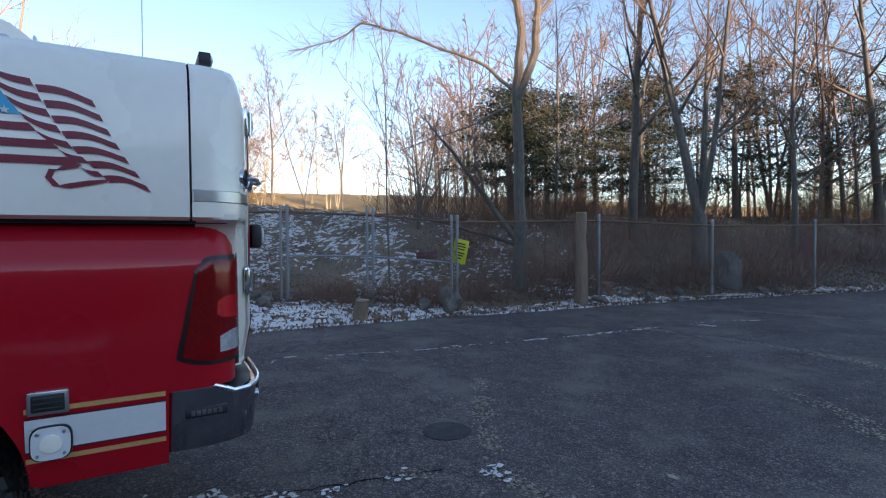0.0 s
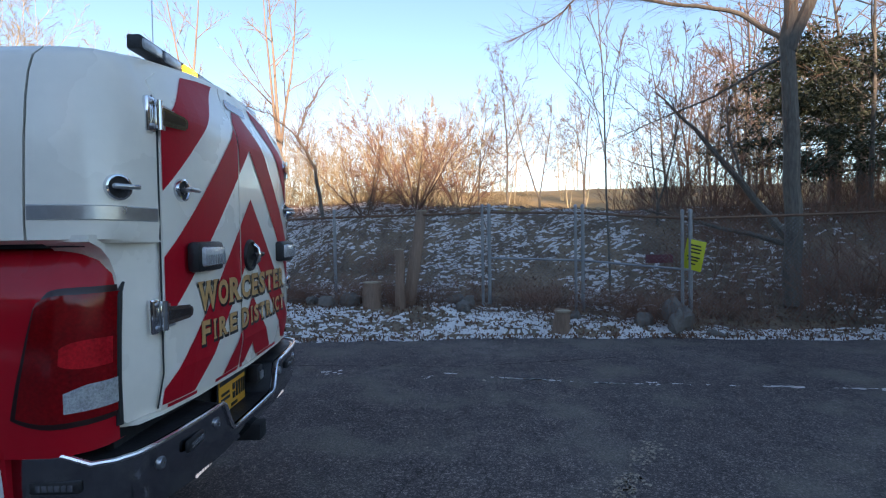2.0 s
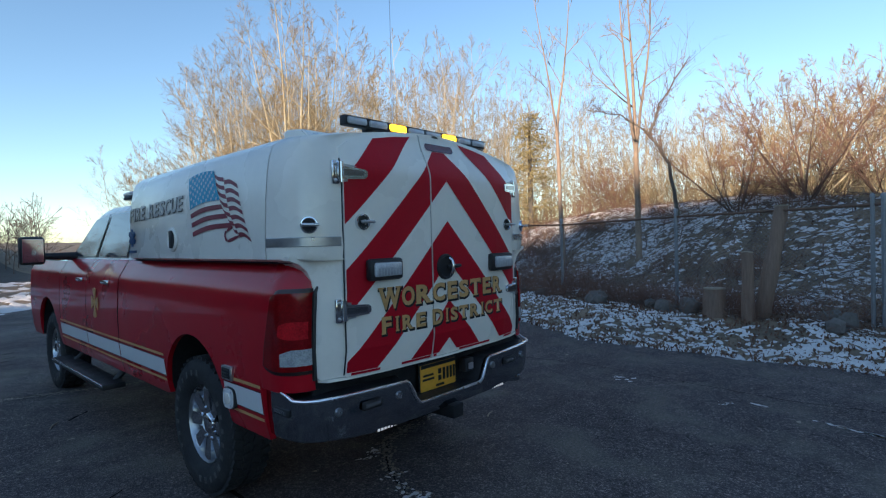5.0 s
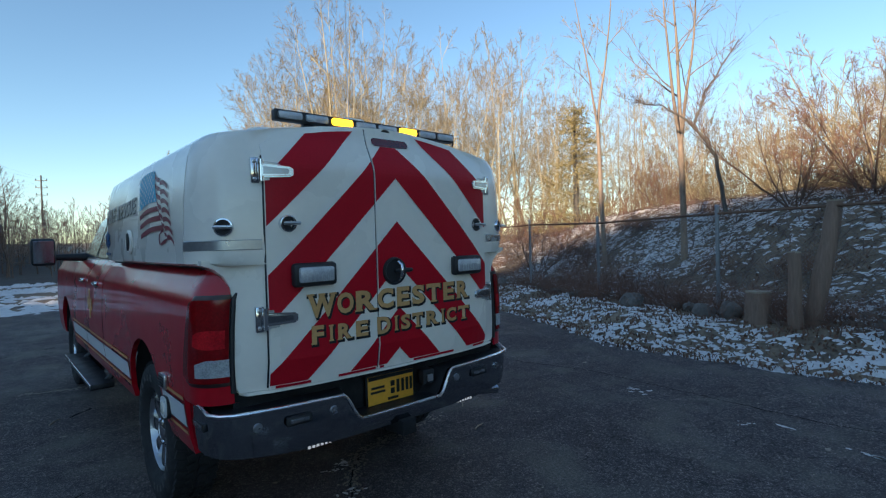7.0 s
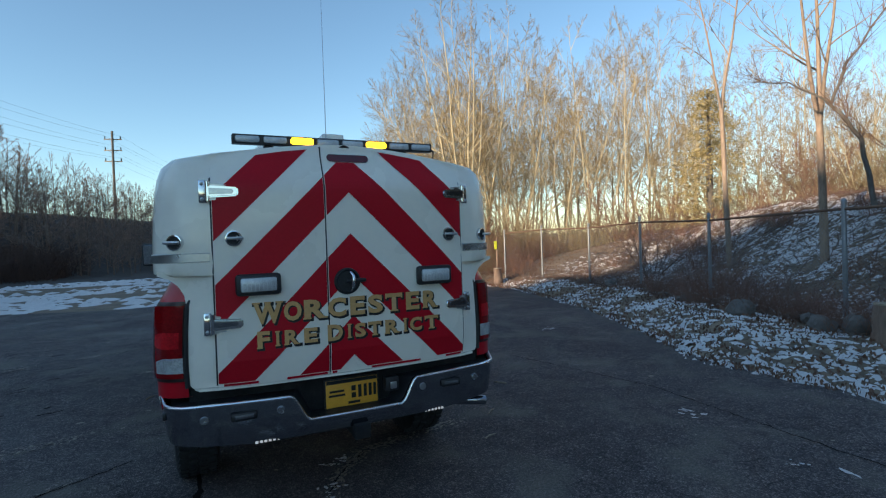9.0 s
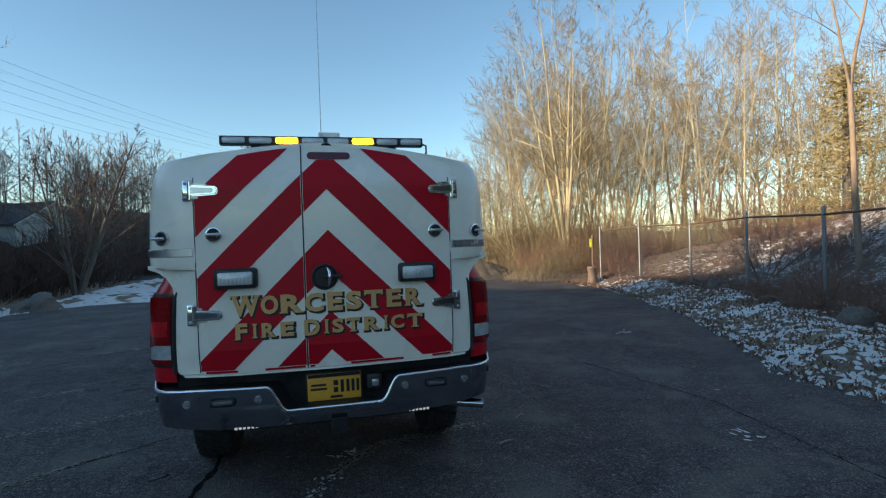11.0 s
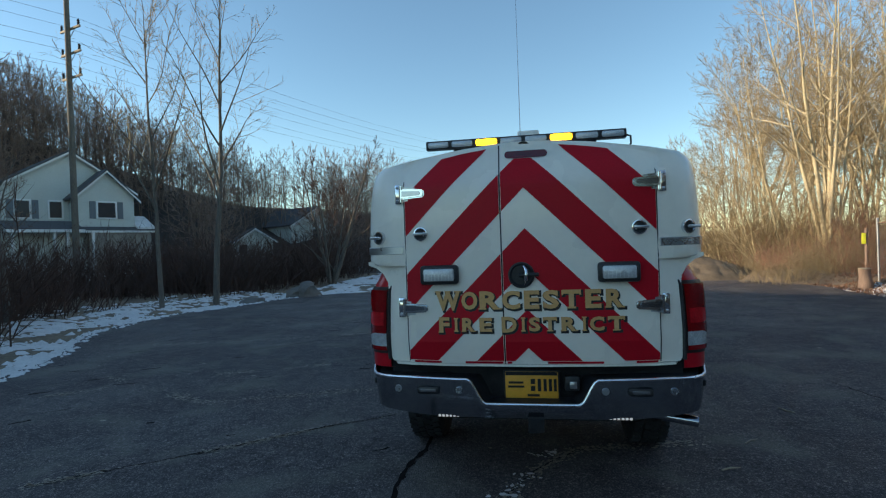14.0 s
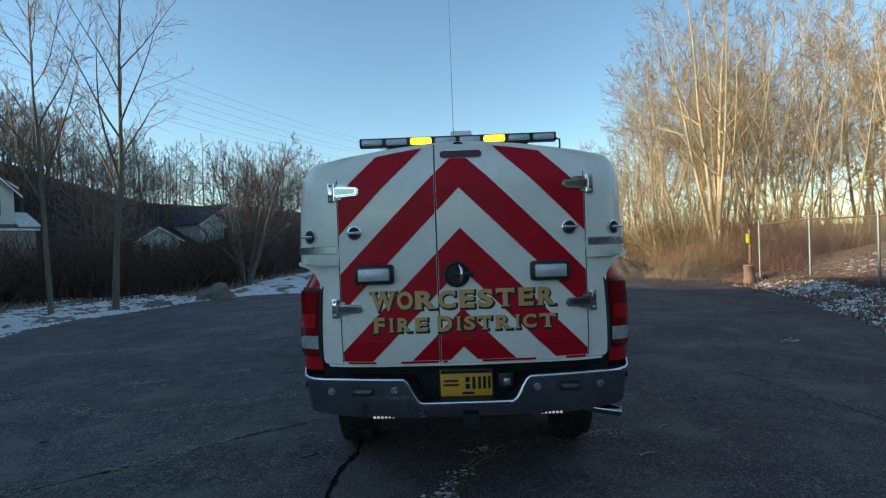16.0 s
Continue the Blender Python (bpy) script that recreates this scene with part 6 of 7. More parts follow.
for (ya, yb) in ((-4.6, -3.2), (-3.2, -1.75)):
    xa, xb = fence_x(ya), fence_x(yb)
    rail = thing("gate_rail", "thin steel mid rail of the wire gate", "rail", group="gate rails")
    part("pipe", tube(bmesh.new(), [(xa, ya, terrain(xa, ya) + 0.80), (xb, yb, terrain(xb, yb) + 0.80)], 0.017, 8), GALV, rail)

# ---- sign, posts, stumps, stones ----
fs2 = thing("marker_sign", "narrow yellow marker on a dark post at the lot end", "sign", (9.2, 13.3, terrain(9.2, 13.3)))
part("post", tube(bmesh.new(), [(0, 0, -0.1), (0.02, 0, 1.38)], 0.04, 8), POSTWOOD, fs2)
part("plate", box(bmesh.new(), (-0.05, -0.05, 1.10), (0.10, 0.012, 0.30), 0.003, Matrix.Rotation(radians(-20), 4, "Z")), SIGN, fs2)
sg = thing("warning_sign", "tilted yellow sign with dark writing on the fence", "sign")
zs = terrain(5.1, -4.62)
ms = Matrix.Translation((5.02, -4.62, 1.11)) @ Matrix.Rotation(radians(213), 4, "Z") @ Matrix.Rotation(radians(12), 4, "Y")
part("board", box(bmesh.new(), (0, 0, 0), (0.30, 0.006, 0.44), 0.002, ms), SIGN, sg)
bm = bmesh.new()
for z, w in ((0.14, 0.17), (0.09, 0.2), (0.04, 0.18), (-0.03, 0.2), (-0.075, 0.16), (-0.13, 0.10)):
    box(bm, (0, -0.005, z), (w, 0.002, 0.022), 0, ms)
part("writing", bm, BLACKVINYL, sg)


def log_post(x, y, h, r, label, name="wooden_post", tilt=(0, 0), seed=1):
    rs = random.Random(seed)
    p = thing(name, label, "post", (x, y, terrain(x, y)))
    n = 7
    b = tube(bmesh.new(), [(tilt[0] * h * k / n + rs.uniform(-0.012, 0.012), tilt[1] * h * k / n + rs.uniform(-0.012, 0.012), -0.15 + (h + 0.15) * k / n) for k in range(n + 1)], [r * (1.22 - 0.26 * k / n + rs.uniform(-0.08, 0.08)) for k in range(n + 1)], 14)
    part("log", b, POSTWOOD, p)
    part("cut_top", lathe(bmesh.new(), [(r * 1.04, -0.012), (r * 1.02, 0.006), (r * 0.5, 0.012), (0, 0.012)], Matrix.Translation((tilt[0] * h, tilt[1] * h, h)), 14), WOODCUT, p, "pale sawn top")
    return p


log_post(4.45, -7.1, 1.80, 0.105, "stout weathered wooden post by the fence", seed=3)
log_post(6.10, -0.26, 0.98, 0.075, "tall cut stump by the fence", "tree_stump", (0, 0), 4)
log_post(6.28, -0.38, 1.62, 0.095, "leaning cut trunk by the fence", "tree_stump", (0.12, -0.15), 5)
log_post(6.28, 0.22, 0.40, 0.15, "low wide tree stump with a pale top", "tree_stump", (0, 0), 6)
log_post(8.6, 12.3, 0.55, 0.14, "short wooden post at the end of the lot", "wooden_post", (0, 0), 8)
log_post(5.05, -2.65, 0.30, 0.11, "pale sawn log end in the leaves", "log", (-0.35, -0.1), 9)


def stone(x, y, s, label="grey field stone at the lot edge", seed=0, group=""):
    b = bmesh.new()
    bmesh.ops.create_icosphere(b, subdivisions=3, radius=1)
    for v in b.verts:
        k = 1 + 0.50 * noise.noise(v.co * 1.1 + Vector((seed * 7.1, 0, 0))) + 0.22 * noise.noise(v.co * 4 + Vector((seed, 3, 0)))
        v.co = Vector((v.co.x * s[0], v.co.y * s[1], v.co.z * s[2])) * k
    o = part("stone", b, STONE, None)
    o.location = (x, y, terrain(x, y) + s[2] * 0.35)
    o.rotation_euler = (0, 0, seed)
    return tagged(o, label, "stone", group)


stone(-7.6, 13.6, (0.55, 0.45, 0.38), "large grey boulder beside the snow", 1)
stone(-8.6, 11.9, (0.45, 0.4, 0.2), "flat grey boulder beside the snow", 2)
stone(4.95, -4.35, (0.25, 0.2, 0.3), seed=3)
stone(6.45, 0.62, (0.17, 0.15, 0.19), seed=4)
stone(6.9, 2.4, (0.20, 0.17, 0.18), seed=5)
stone(4.2, -11.6, (0.3, 0.3, 0.6), "upright grey stone under the trees", 6)
rng = random.Random(51)
for k in range(26):
    y = rng.uniform(-14, 9)
    stone(fence_x(y) - rng.uniform(-0.5, 0.45), y, (rng.uniform(0.07, 0.17), rng.uniform(0.07, 0.15), rng.uniform(0.05, 0.13)), seed=10 + k, group="stones along the fence")

# gravel heap
b = bmesh.new()
rows = []
for j in range(29):
    for_row = []
    for i in range(41):
        u, w = i / 20 - 1, j / 14 - 1
        r = math.hypot(u, w)
        h = 0.95 * max(0, 1 - r) ** 0.75 + (0.16 * noise.noise((u * 5, w * 5, 1)) + 0.10 * noise.noise((u * 9, w * 9, 2)) + 0.06 * noise.noise((u * 23, w * 23, 4))) * smooth(1.0, 0.7, r)
        for_row.append((6.2 + 2.3 * u, 18.4 + 1.7 * w, -0.08 + h))
    rows.append(for_row)
tagged(part("gravel_mound", grid_mesh(b, rows), GRAVEL, None), "low heap of tan gravel at the end of the lot", "gravel heap")


pn = thing("board", "small maroon board lying on the bank behind the gate", "board", (6.75, -4.85, 0.98))
part("panel", box(bmesh.new(), (0, 0, 0), (0.04, 0.48, 0.15), 0.006), FADED, pn)

# ---- evergreens ----
def evergreen(x, y, h, r, material, label, seed, conical=False):
    rs = random.Random(seed)
    t = new("evergreen_tree")
    t.matrix_world = pose(x, y, terrain(x, y))
    tagged(t, label, "tree")
    part("trunk", tube(bmesh.new(), [(0, 0, -0.2), (0.05, 0.03, h * 0.5), (0, 0, h * 0.95)], [0.13, 0.09, 0.02], 8), BARK, t)
    vs, fs = [], []
    for k in range(46 if not conical else 60):
        u = (k + rs.random()) / (46 if not conical else 60)
        z0 = h * ((0.04 + 0.93 * u) if conical else (0.16 + 0.80 * u))
        reach = r * ((1 - u) ** 0.8 if conical else 1.25 * (1.0 - 0.55 * u ** 2)) * rs.uniform(0.55, 1.15)
        a = rs.uniform(0, math.tau)
        tip = Vector((reach * math.cos(a), reach * math.sin(a), z0 + reach * rs.uniform(-0.12, 0.30)))
        b0 = len(vs)
        p0 = Vector((0, 0, z0))
        vs += [p0 + Vector((0, 0, 0.025)), p0 + Vector((0.02, 0.01, 0)), p0 + Vector((-0.02, -0.01, -0.01)), tip]
        fs += [(b0, b0 + 1, b0 + 3), (b0 + 1, b0 + 2, b0 + 3), (b0 + 2, b0, b0 + 3)]
        for j in range(4):
            c = p0.lerp(tip, 0.35 + 0.2 * j + rs.uniform(-0.06, 0.06))
            cs = (0.30 if not conical else 0.34) * rs.uniform(0.6, 1.2)
            for q in range(52 if not conical else 26):
                p = c + Vector((rs.gauss(0, 1), rs.gauss(0, 1), rs.gauss(0, 0.38))) * cs * 0.75
                d = Vector((rs.uniform(-1, 1), rs.uniform(-1, 1), rs.uniform(-0.8, 0.3))).normalized()
                e = d.cross(Vector((rs.uniform(-1, 1), rs.uniform(-1, 1), 1))).normalized()
                ln, wd = rs.uniform(0.08, 0.18), rs.uniform(0.014, 0.028)
                b0 = len(vs)
                vs += [p, p + d * ln * 0.5 + e * wd, p + d * ln, p + d * ln * 0.5 - e * wd]
                fs.append((b0, b0 + 1, b0 + 2, b0 + 3))
    raw("crown", vs, fs, material, t)


for k, (x, y, h, r) in enumerate(((9.2, -9.0, 3.8, 1.6), (11.0, -12.0, 4.5, 2.0), (9.0, -14.5, 5.0, 2.3), (7.5, -17.5, 5.2, 2.3), (6.6, -22, 5.5, 2.5), (11.5, -18, 6, 2.4), (5.5, -26, 6, 2.6), (14.0, -13.5, 5.5, 2.4), (15.5, -21.0, 6.5, 2.6))):
    evergreen(x, y, h, r, NEEDLE, "dark broad-leaved evergreen in the shade", 400 + k)
evergreen(15.3, 9.2, 4.8, 2.0, CEDAR, "golden-green cedar among the bare trees", 420, True)


# ---- houses, poles and wires ----
def gable_house(name, at, rz, w, d, eave, ridge, label, front_windows, seed=0):
    h = thing(name, label, "house", at, rz)
    b = prism(bmesh.new(), [(-w / 2, -1), (w / 2, -1), (w / 2, eave), (0, ridge), (-w / 2, eave)], 0, d, "y")
    part("wall", b, SIDING, h, smooth=False)
    b = bmesh.new()
    k = 0
    while 0.2 + k * 0.2 < eave:
        box(b, (0, -0.006, 0.2 + k * 0.2), (w, 0.012, 0.012), 0)
        k += 1
    part("siding_laps", b, SIDING, h, smooth=False)
    th, ov = 0.14, 0.35
    sl = (ridge - eave) / (w / 2)
    for s in (-1, 1):
        b = prism(bmesh.new(), [(0, ridge + 0.02), (s * (w / 2 + ov), eave - sl * ov + 0.02), (s * (w / 2 + ov), eave - sl * ov + th), (0, ridge + th)], -ov, d + ov, "y")
        part("roof", b, SHINGLE, h, smooth=False)
        b = prism(bmesh.new(), [(0, ridge - 0.12), (s * (w / 2 + ov), eave - sl * ov - 0.12), (s * (w / 2 + ov), eave - sl * ov + 0.02), (0, ridge + 0.02)], -ov - 0.02, -ov + 0.03, "y")
        part("bargeboard", b, TRIM, h, smooth=False)
    for x, z, ww, hh, shut in front_windows:
        win = part("window", box(bmesh.new(), (x, -0.03, z), (ww + 0.16, 0.06, hh + 0.16), 0.01), TRIM, h)
        n = 2 if ww > 1.2 else 1
        for i in range(n):
            part("pane", box(bmesh.new(), (x - ww / 2 + ww / n * (i + 0.5), -0.065, z), (ww / n - 0.07, 0.02, hh - 0.06), 0), PANE, win, smooth=False)
        if shut:
            for s in (-1, 1):
                part("shutter", box(bmesh.new(), (x + s * (ww / 2 + 0.30), -0.03, z), (0.36, 0.05, hh + 0.1), 0.005), SHUTTER, h, smooth=False)
    return h


hz0, HRZ = 0.8, 62
gable_house("house", (-29.5, 29.2, hz0), HRZ, 3.6, 8, 5.1, 6.85, "pale sided front gable of a two-storey house with shutters", [(0.0, 4.1, 1.15, 1.1, True)])
gable_house("house", (-31.6, 28.4, hz0), HRZ, 7.8, 9.0, 5.7, 8.2, "pale sided main block of a two-storey house, dark roof", [(-2.7, 4.15, 0.75, 1.15, True), (-0.9, 4.15, 0.75, 1.15, False)])
pr = thing("porch", "dark shingled porch roof over a stone-faced front", "porch", (-29.3, 29.0, hz0), HRZ)
part("porch_roof", prism(bmesh.new(), [(-1.6, 2.6), (0.4, 3.2), (0.4, 3.3), (-1.6, 2.7)], -5.9, -1.9, "x"), SHINGLE, pr, smooth=False)
part("skirt_roof", prism(bmesh.new(), [(-0.5, 2.6), (0.2, 2.85), (0.2, 2.93), (-0.5, 2.68)], -1.9, 2.9, "x"), SHINGLE, pr, smooth=False)
part("fascia", box(bmesh.new(), (-3.9, -1.6, 2.56), (4.1, 0.08, 0.18), 0), TRIM, pr)
part("fascia", box(bmesh.new(), (0.5, -0.5, 2.56), (4.9, 0.08, 0.14), 0), TRIM, pr)
part("front_wall", box(bmesh.new(), (0.75, -0.2, 1.1), (4.0, 0.3, 2.8), 0), BRICKISH, pr)
part("recess_wall", box(bmesh.new(), (-3.9, 0.6, 1.2), (4.6, 0.3, 2.8), 0), SIDING, pr)
for x in (-5.6, -3.5, -2.8, -1.35):
    part("porch_post", box(bmesh.new(), (x, -1.4, 1.2), (0.16, 0.16, 2.7), 0.01), TRIM, pr)
part("snowy_roof", prism(bmesh.new(), [(-0.3, 2.75), (1.6, 3.7), (1.6, 3.82), (-0.3, 2.87)], 1.85, 3.1, "x"), SNOW, pr, "snow-covered lower roof", smooth=False)
gable_house("garage", (-23.5, 38.5, 0.3), 36, 2.9, 6, 2.35, 3.3, "small pale shed with a grey roof beyond the brush", [(-1.0, 1.5, 0.7, 0.9, False)])
gable_house("house", (-22, 48, 0.8), 60, 6, 7, 3.4, 5.2, "distant pale house behind bare trees", [(0, 2.4, 1.0, 1.1, False)])


def utility_pole(x, y, z, h, rz, label, over=0.0):
    p = thing("utility_pole", label, "utility pole", (x, y, z), rz)
    part("pole", tube(bmesh.new(), [(0, 0, -0.5), (0, 0, h + over)], [0.20, 0.145], 12), BARK, p)
    ends = []
    for k in range(3):
        zz = h - 1.1 - 1.53 * k
        arm = part("crossarm", box(bmesh.new(), (0, 0.16, zz), (2.2, 0.11, 0.13), 0.01), WOODCUT, p)
        for s in (-1, 1):
            bmx = lathe(bmesh.new(), [(0.05, 0), (0.09, 0.05), (0.05, 0.1), (0.09, 0.16), (0.05, 0.22), (0.09, 0.28), (0.0, 0.42)], Matrix.Translation((s * 0.95, 0.16, zz + 0.06)), 10)
            part("insulator", bmx, BLACK, arm)
            part("brace", tube(bmesh.new(), [(s * 0.55, 0.16, zz - 0.06), (0, 0.16, zz - 0.5)], 0.02, 6), GALV, arm)
            ends.append(p.matrix_world @ Vector((s * 0.95, 0.16, zz + 0.46)))
    return ends


e1 = utility_pole(-28.4, 25.5, 0.5, 16.7, -18, "tall wooden utility pole with three crossarms", 1.1)
e2 = utility_pole(-10.0, 82.0, 1.0, 17.2, -10, "distant wooden utility pole with crossarms")
e3 = utility_pole(7.9, 137.0, 1.0, 16.7, -16, "sunlit wooden utility pole with crossarms down the road")
e0 = [v + Vector((-26, -62, 1)) for v in e1]
for k in range(6):
    for a, b, nm in ((e1[k], e2[k], "wire"), (e0[k], e1[k], "wire"), (e2[k], e3[k], "wire")):
        pts = [a.lerp(b, i / 14) - Vector((0, 0, 1.1 * 4 * (i / 14) * (1 - i / 14))) for i in range(15)]
        w = part("wire", tube(bmesh.new(), pts, 0.009, 5), BLACK, None)
        tagged(w, "thin dark overhead power line", "power line", "overhead lines")


# ---- snow and leaves ----
def scatter_patch(vs, fs, rs, x, y, z, rx, ry, rz, dome):
    n = 7
    c, s = math.cos(rz), math.sin(rz)
    b0 = len(vs)
    vs.append((x, y, z + dome))
    for k in range(n):
        a = k * math.tau / n
        r = rs.uniform(0.55, 1.15)
        px, py = rx * r * math.cos(a), ry * r * math.sin(a)
        qx, qy = x + px * c - py * s, y + px * s + py * c
        vs.append((qx, qy, (terrain(qx, qy) if z is None or dome > 0 else z)))
    for k in range(n):
        fs.append((b0, b0 + 1 + k, b0 + 1 + (k + 1) % n))


rng = random.Random(61)
vs, fs = [], []
for k in range(8200):
    y = rng.uniform(-18, 13)
    e, f = lerp_list(EDGE_R, y), fence_x(y)
    x = e + (rng.uniform(-0.05, 1.0) + 0.12 * noise.noise((0.0, y * 1.1, 7))) * (f - e) * 0.9
    d = noise.noise((x * 0.9, y * 0.9, 5))
    if d < rng.uniform(-0.45, 0.25) - (0.25 if y < 2 else -0.2 if y > 6 else 0.0):
        continue
    s = rng.uniform(0.02, 0.085) if rng.random() < 0.8 else rng.uniform(0.08, 0.17)
    z = terrain(x, y)
    scatter_patch(vs, fs, rng, x, y, max(z, 0.0) + 0.012, s, s * rng.uniform(0.25, 0.6), rng.gauss(1.57, 0.7), 0.014)
for k in range(20000):
    y = rng.uniform(-9, 12) if k < 17000 else rng.uniform(1.5, 11)
    x = fence_x(y) + rng.uniform(0.1, 5.2)
    d = noise.noise((x * 0.5, y * 0.5, 9)) + 0.5 * noise.noise((x * 1.5, y * 1.5, 2))
    if d < rng.uniform(-0.36, 0.26) or ((y < -5 or y > 8.0) and rng.random() < 0.6):
        continue
    s = rng.uniform(0.02, 0.13)
    scatter_patch(vs, fs, rng, x, y, terrain(x, y) + 0.010, s, s * rng.uniform(0.15, 0.42), rng.gauss(1.57, 0.45), 0.015)
for k in range(2600):
    y = rng.uniform(0.5, 8.5)
    x = fence_x(y) + rng.uniform(0.1, 3.4)
    if noise.noise((x * 1.1, y * 1.1, 14)) < rng.uniform(-0.25, 0.3):
        continue
    s = rng.uniform(0.02, 0.11)
    scatter_patch(vs, fs, rng, x, y, terrain(x, y) + 0.012, s, s * rng.uniform(0.15, 0.42), rng.gauss(1.57, 0.45), 0.015)
tagged(raw("snow_patches", vs, fs, SNOW, smooth=True), "thin broken snow over leaves on the bank", "snow", kind="stuff")
vs, fs = [], []
for k in range(3600):
    y = rng.uniform(1.0, 15)
    x = lerp_list(EDGE_L, y) - abs(rng.gauss(0, 0.9)) + 0.25
    if rng.random() < 0.25:
        x -= rng.uniform(0, 3)
    if noise.noise((x * 0.8, y * 0.8, 4)) < rng.uniform(-0.5, 0.2):
        continue
    s = rng.uniform(0.04, 0.22)
    scatter_patch(vs, fs, rng, x, y, max(terrain(x, y), 0.0) + 0.012, s, s * rng.uniform(0.4, 0.8), rng.uniform(0, 3.14), 0.02)
for k in range(1500):
    x, y = rng.uniform(-9, 3), rng.uniform(13.2, 30)
    if y < 13.6 + 0.25 * abs(x + 1):
        continue
    if noise.noise((x * 0.4, y * 0.4, 6)) < rng.uniform(-0.5, 0.2):
        continue
    s = rng.uniform(0.15, 0.5)
    scatter_patch(vs, fs, rng, x, y, max(terrain(x, y), 0.0) + 0.012, s, s * rng.uniform(0.4, 0.8), rng.uniform(0, 3.14), 0.02)
tagged(raw("snow_bank", vs, fs, SNOW, smooth=True), "white snow along the far edge of the lot", "snow", kind="stuff")
vs, fs = [], []
for k in range(40000):
    y = rng.uniform(-20, 14)
    e, f = lerp_list(EDGE_R, y), fence_x(y)
    x = e - 0.10 + (rng.random() ** 1.1) * (f - e + (1.5 if k % 2 else 6.0))
    z = max(terrain(x, y), 0.002) + rng.uniform(0.005, 0.03)
    a, s = rng.uniform(0, math.tau), rng.uniform(0.009, 0.026)
    t1, t2 = rng.uniform(-0.03, 0.03), rng.uniform(-0.03, 0.03)
    c, d = math.cos(a) * s, math.sin(a) * s
    b0 = len(vs)
    vs += [(x + c, y + d, z + t1), (x - d * 0.6, y + c * 0.6, z + t2), (x - c, y - d, z - t1), (x + d * 0.6, y - c * 0.6, z - t2 + 0.01)]
    fs.append((b0, b0 + 1, b0 + 2, b0 + 3))
sv, sf = [], []
for k in range(9000):
    y = rng.uniform(-16, 12)
    x = fence_x(y) + rng.uniform(-0.5, 5.5)
    a, ln = rng.uniform(0, math.pi), rng.uniform(0.10, 0.55)
    w = rng.uniform(0.003, 0.008)
    dx, dy = math.cos(a) * ln / 2, math.sin(a) * ln / 2
    p = (x - dx, y - dy, max(terrain(x - dx, y - dy), 0) + rng.uniform(0.005, 0.03))
    q = (x + dx, y + dy, max(terrain(x + dx, y + dy), 0) + rng.uniform(0.01, 0.12))
    b0 = len(sv)
    sv += [(p[0], p[1], p[2] + w), (p[0] + w, p[1] - w, p[2]), (p[0] - w, p[1] + w, p[2]), (q[0], q[1], q[2] + w), (q[0] + w, q[1] - w, q[2]), (q[0] - w, q[1] + w, q[2])]
    sf += [(b0, b0 + 1, b0 + 4, b0 + 3), (b0 + 1, b0 + 2, b0 + 5, b0 + 4), (b0 + 2, b0, b0 + 3, b0 + 5)]
tagged(raw("fallen_sticks", sv, sf, TWIG_STICK), "thin dark fallen sticks over the bank", "sticks", kind="stuff")
tagged(raw("fallen_leaves", vs, fs, LEAF), "brown fallen leaves along the verge", "leaves", kind="stuff")


# ---- marks on the asphalt ----
def crumbs(vs, fs, pts, w, per_metre, size, rs, z=0.005, stretch=1.0):
    """Small irregular flecks strewn along a line on the lot, in clusters."""
    for a, b in zip(pts, pts[1:]):
        ln = math.hypot(b[0] - a[0], b[1] - a[1])
        ux, uy = (b[0] - a[0]) / ln, (b[1] - a[1]) / ln
        for k in range(int(ln * per_metre)):
            u = rs.random()
            cx, cy = a[0] + (b[0] - a[0]) * u, a[1] + (b[1] - a[1]) * u
            if noise.noise((cx * 2.3, cy * 2.3, z * 900)) < rs.uniform(-0.4, 0.3):
                continue
            o = rs.gauss(0, w)
            cx, cy = cx - uy * o, cy + ux * o
            s = size * rs.uniform(0.3, 1.0) ** 1.5
            an = rs.uniform(0, math.tau)
            b0 = len(vs)
            for q in range(6):
                t = an + q * math.tau / 6
                r = s * rs.uniform(0.45, 1.1)
                p, v = r * math.cos(t) * stretch, r * math.sin(t)
                vs.append((cx + ux * p - uy * v, cy + uy * p + ux * v, z))
            fs.append(tuple(range(b0, b0 + 6)))


def crack(vs, fs, pts, w, rs, z=0.003):
    """A thin wandering ribbon along points on the lot."""
    line = []
    for a, b in zip(pts, pts[1:]):
        n = max(2, int(math.hypot(b[0] - a[0], b[1] - a[1]) / 0.05))
        line += [(a[0] + (b[0] - a[0]) * k / n + rs.gauss(0, 0.008), a[1] + (b[1] - a[1]) * k / n + rs.gauss(0, 0.008)) for k in range(n)]
    b0 = len(vs)
    for i, (x, y) in enumerate(line):
        p, q = line[max(i - 1, 0)], line[min(i + 1, len(line) - 1)]
        d = Vector((q[0] - p[0], q[1] - p[1])).normalized() * w * rs.uniform(0.2, 0.6)
        vs += [(x - d.y, y + d.x, z), (x + d.y, y - d.x, z)]
    for i in range(len(line) - 1):
        fs.append((b0 + 2 * i, b0 + 2 * i + 1, b0 + 2 * i + 3, b0 + 2 * i + 2))


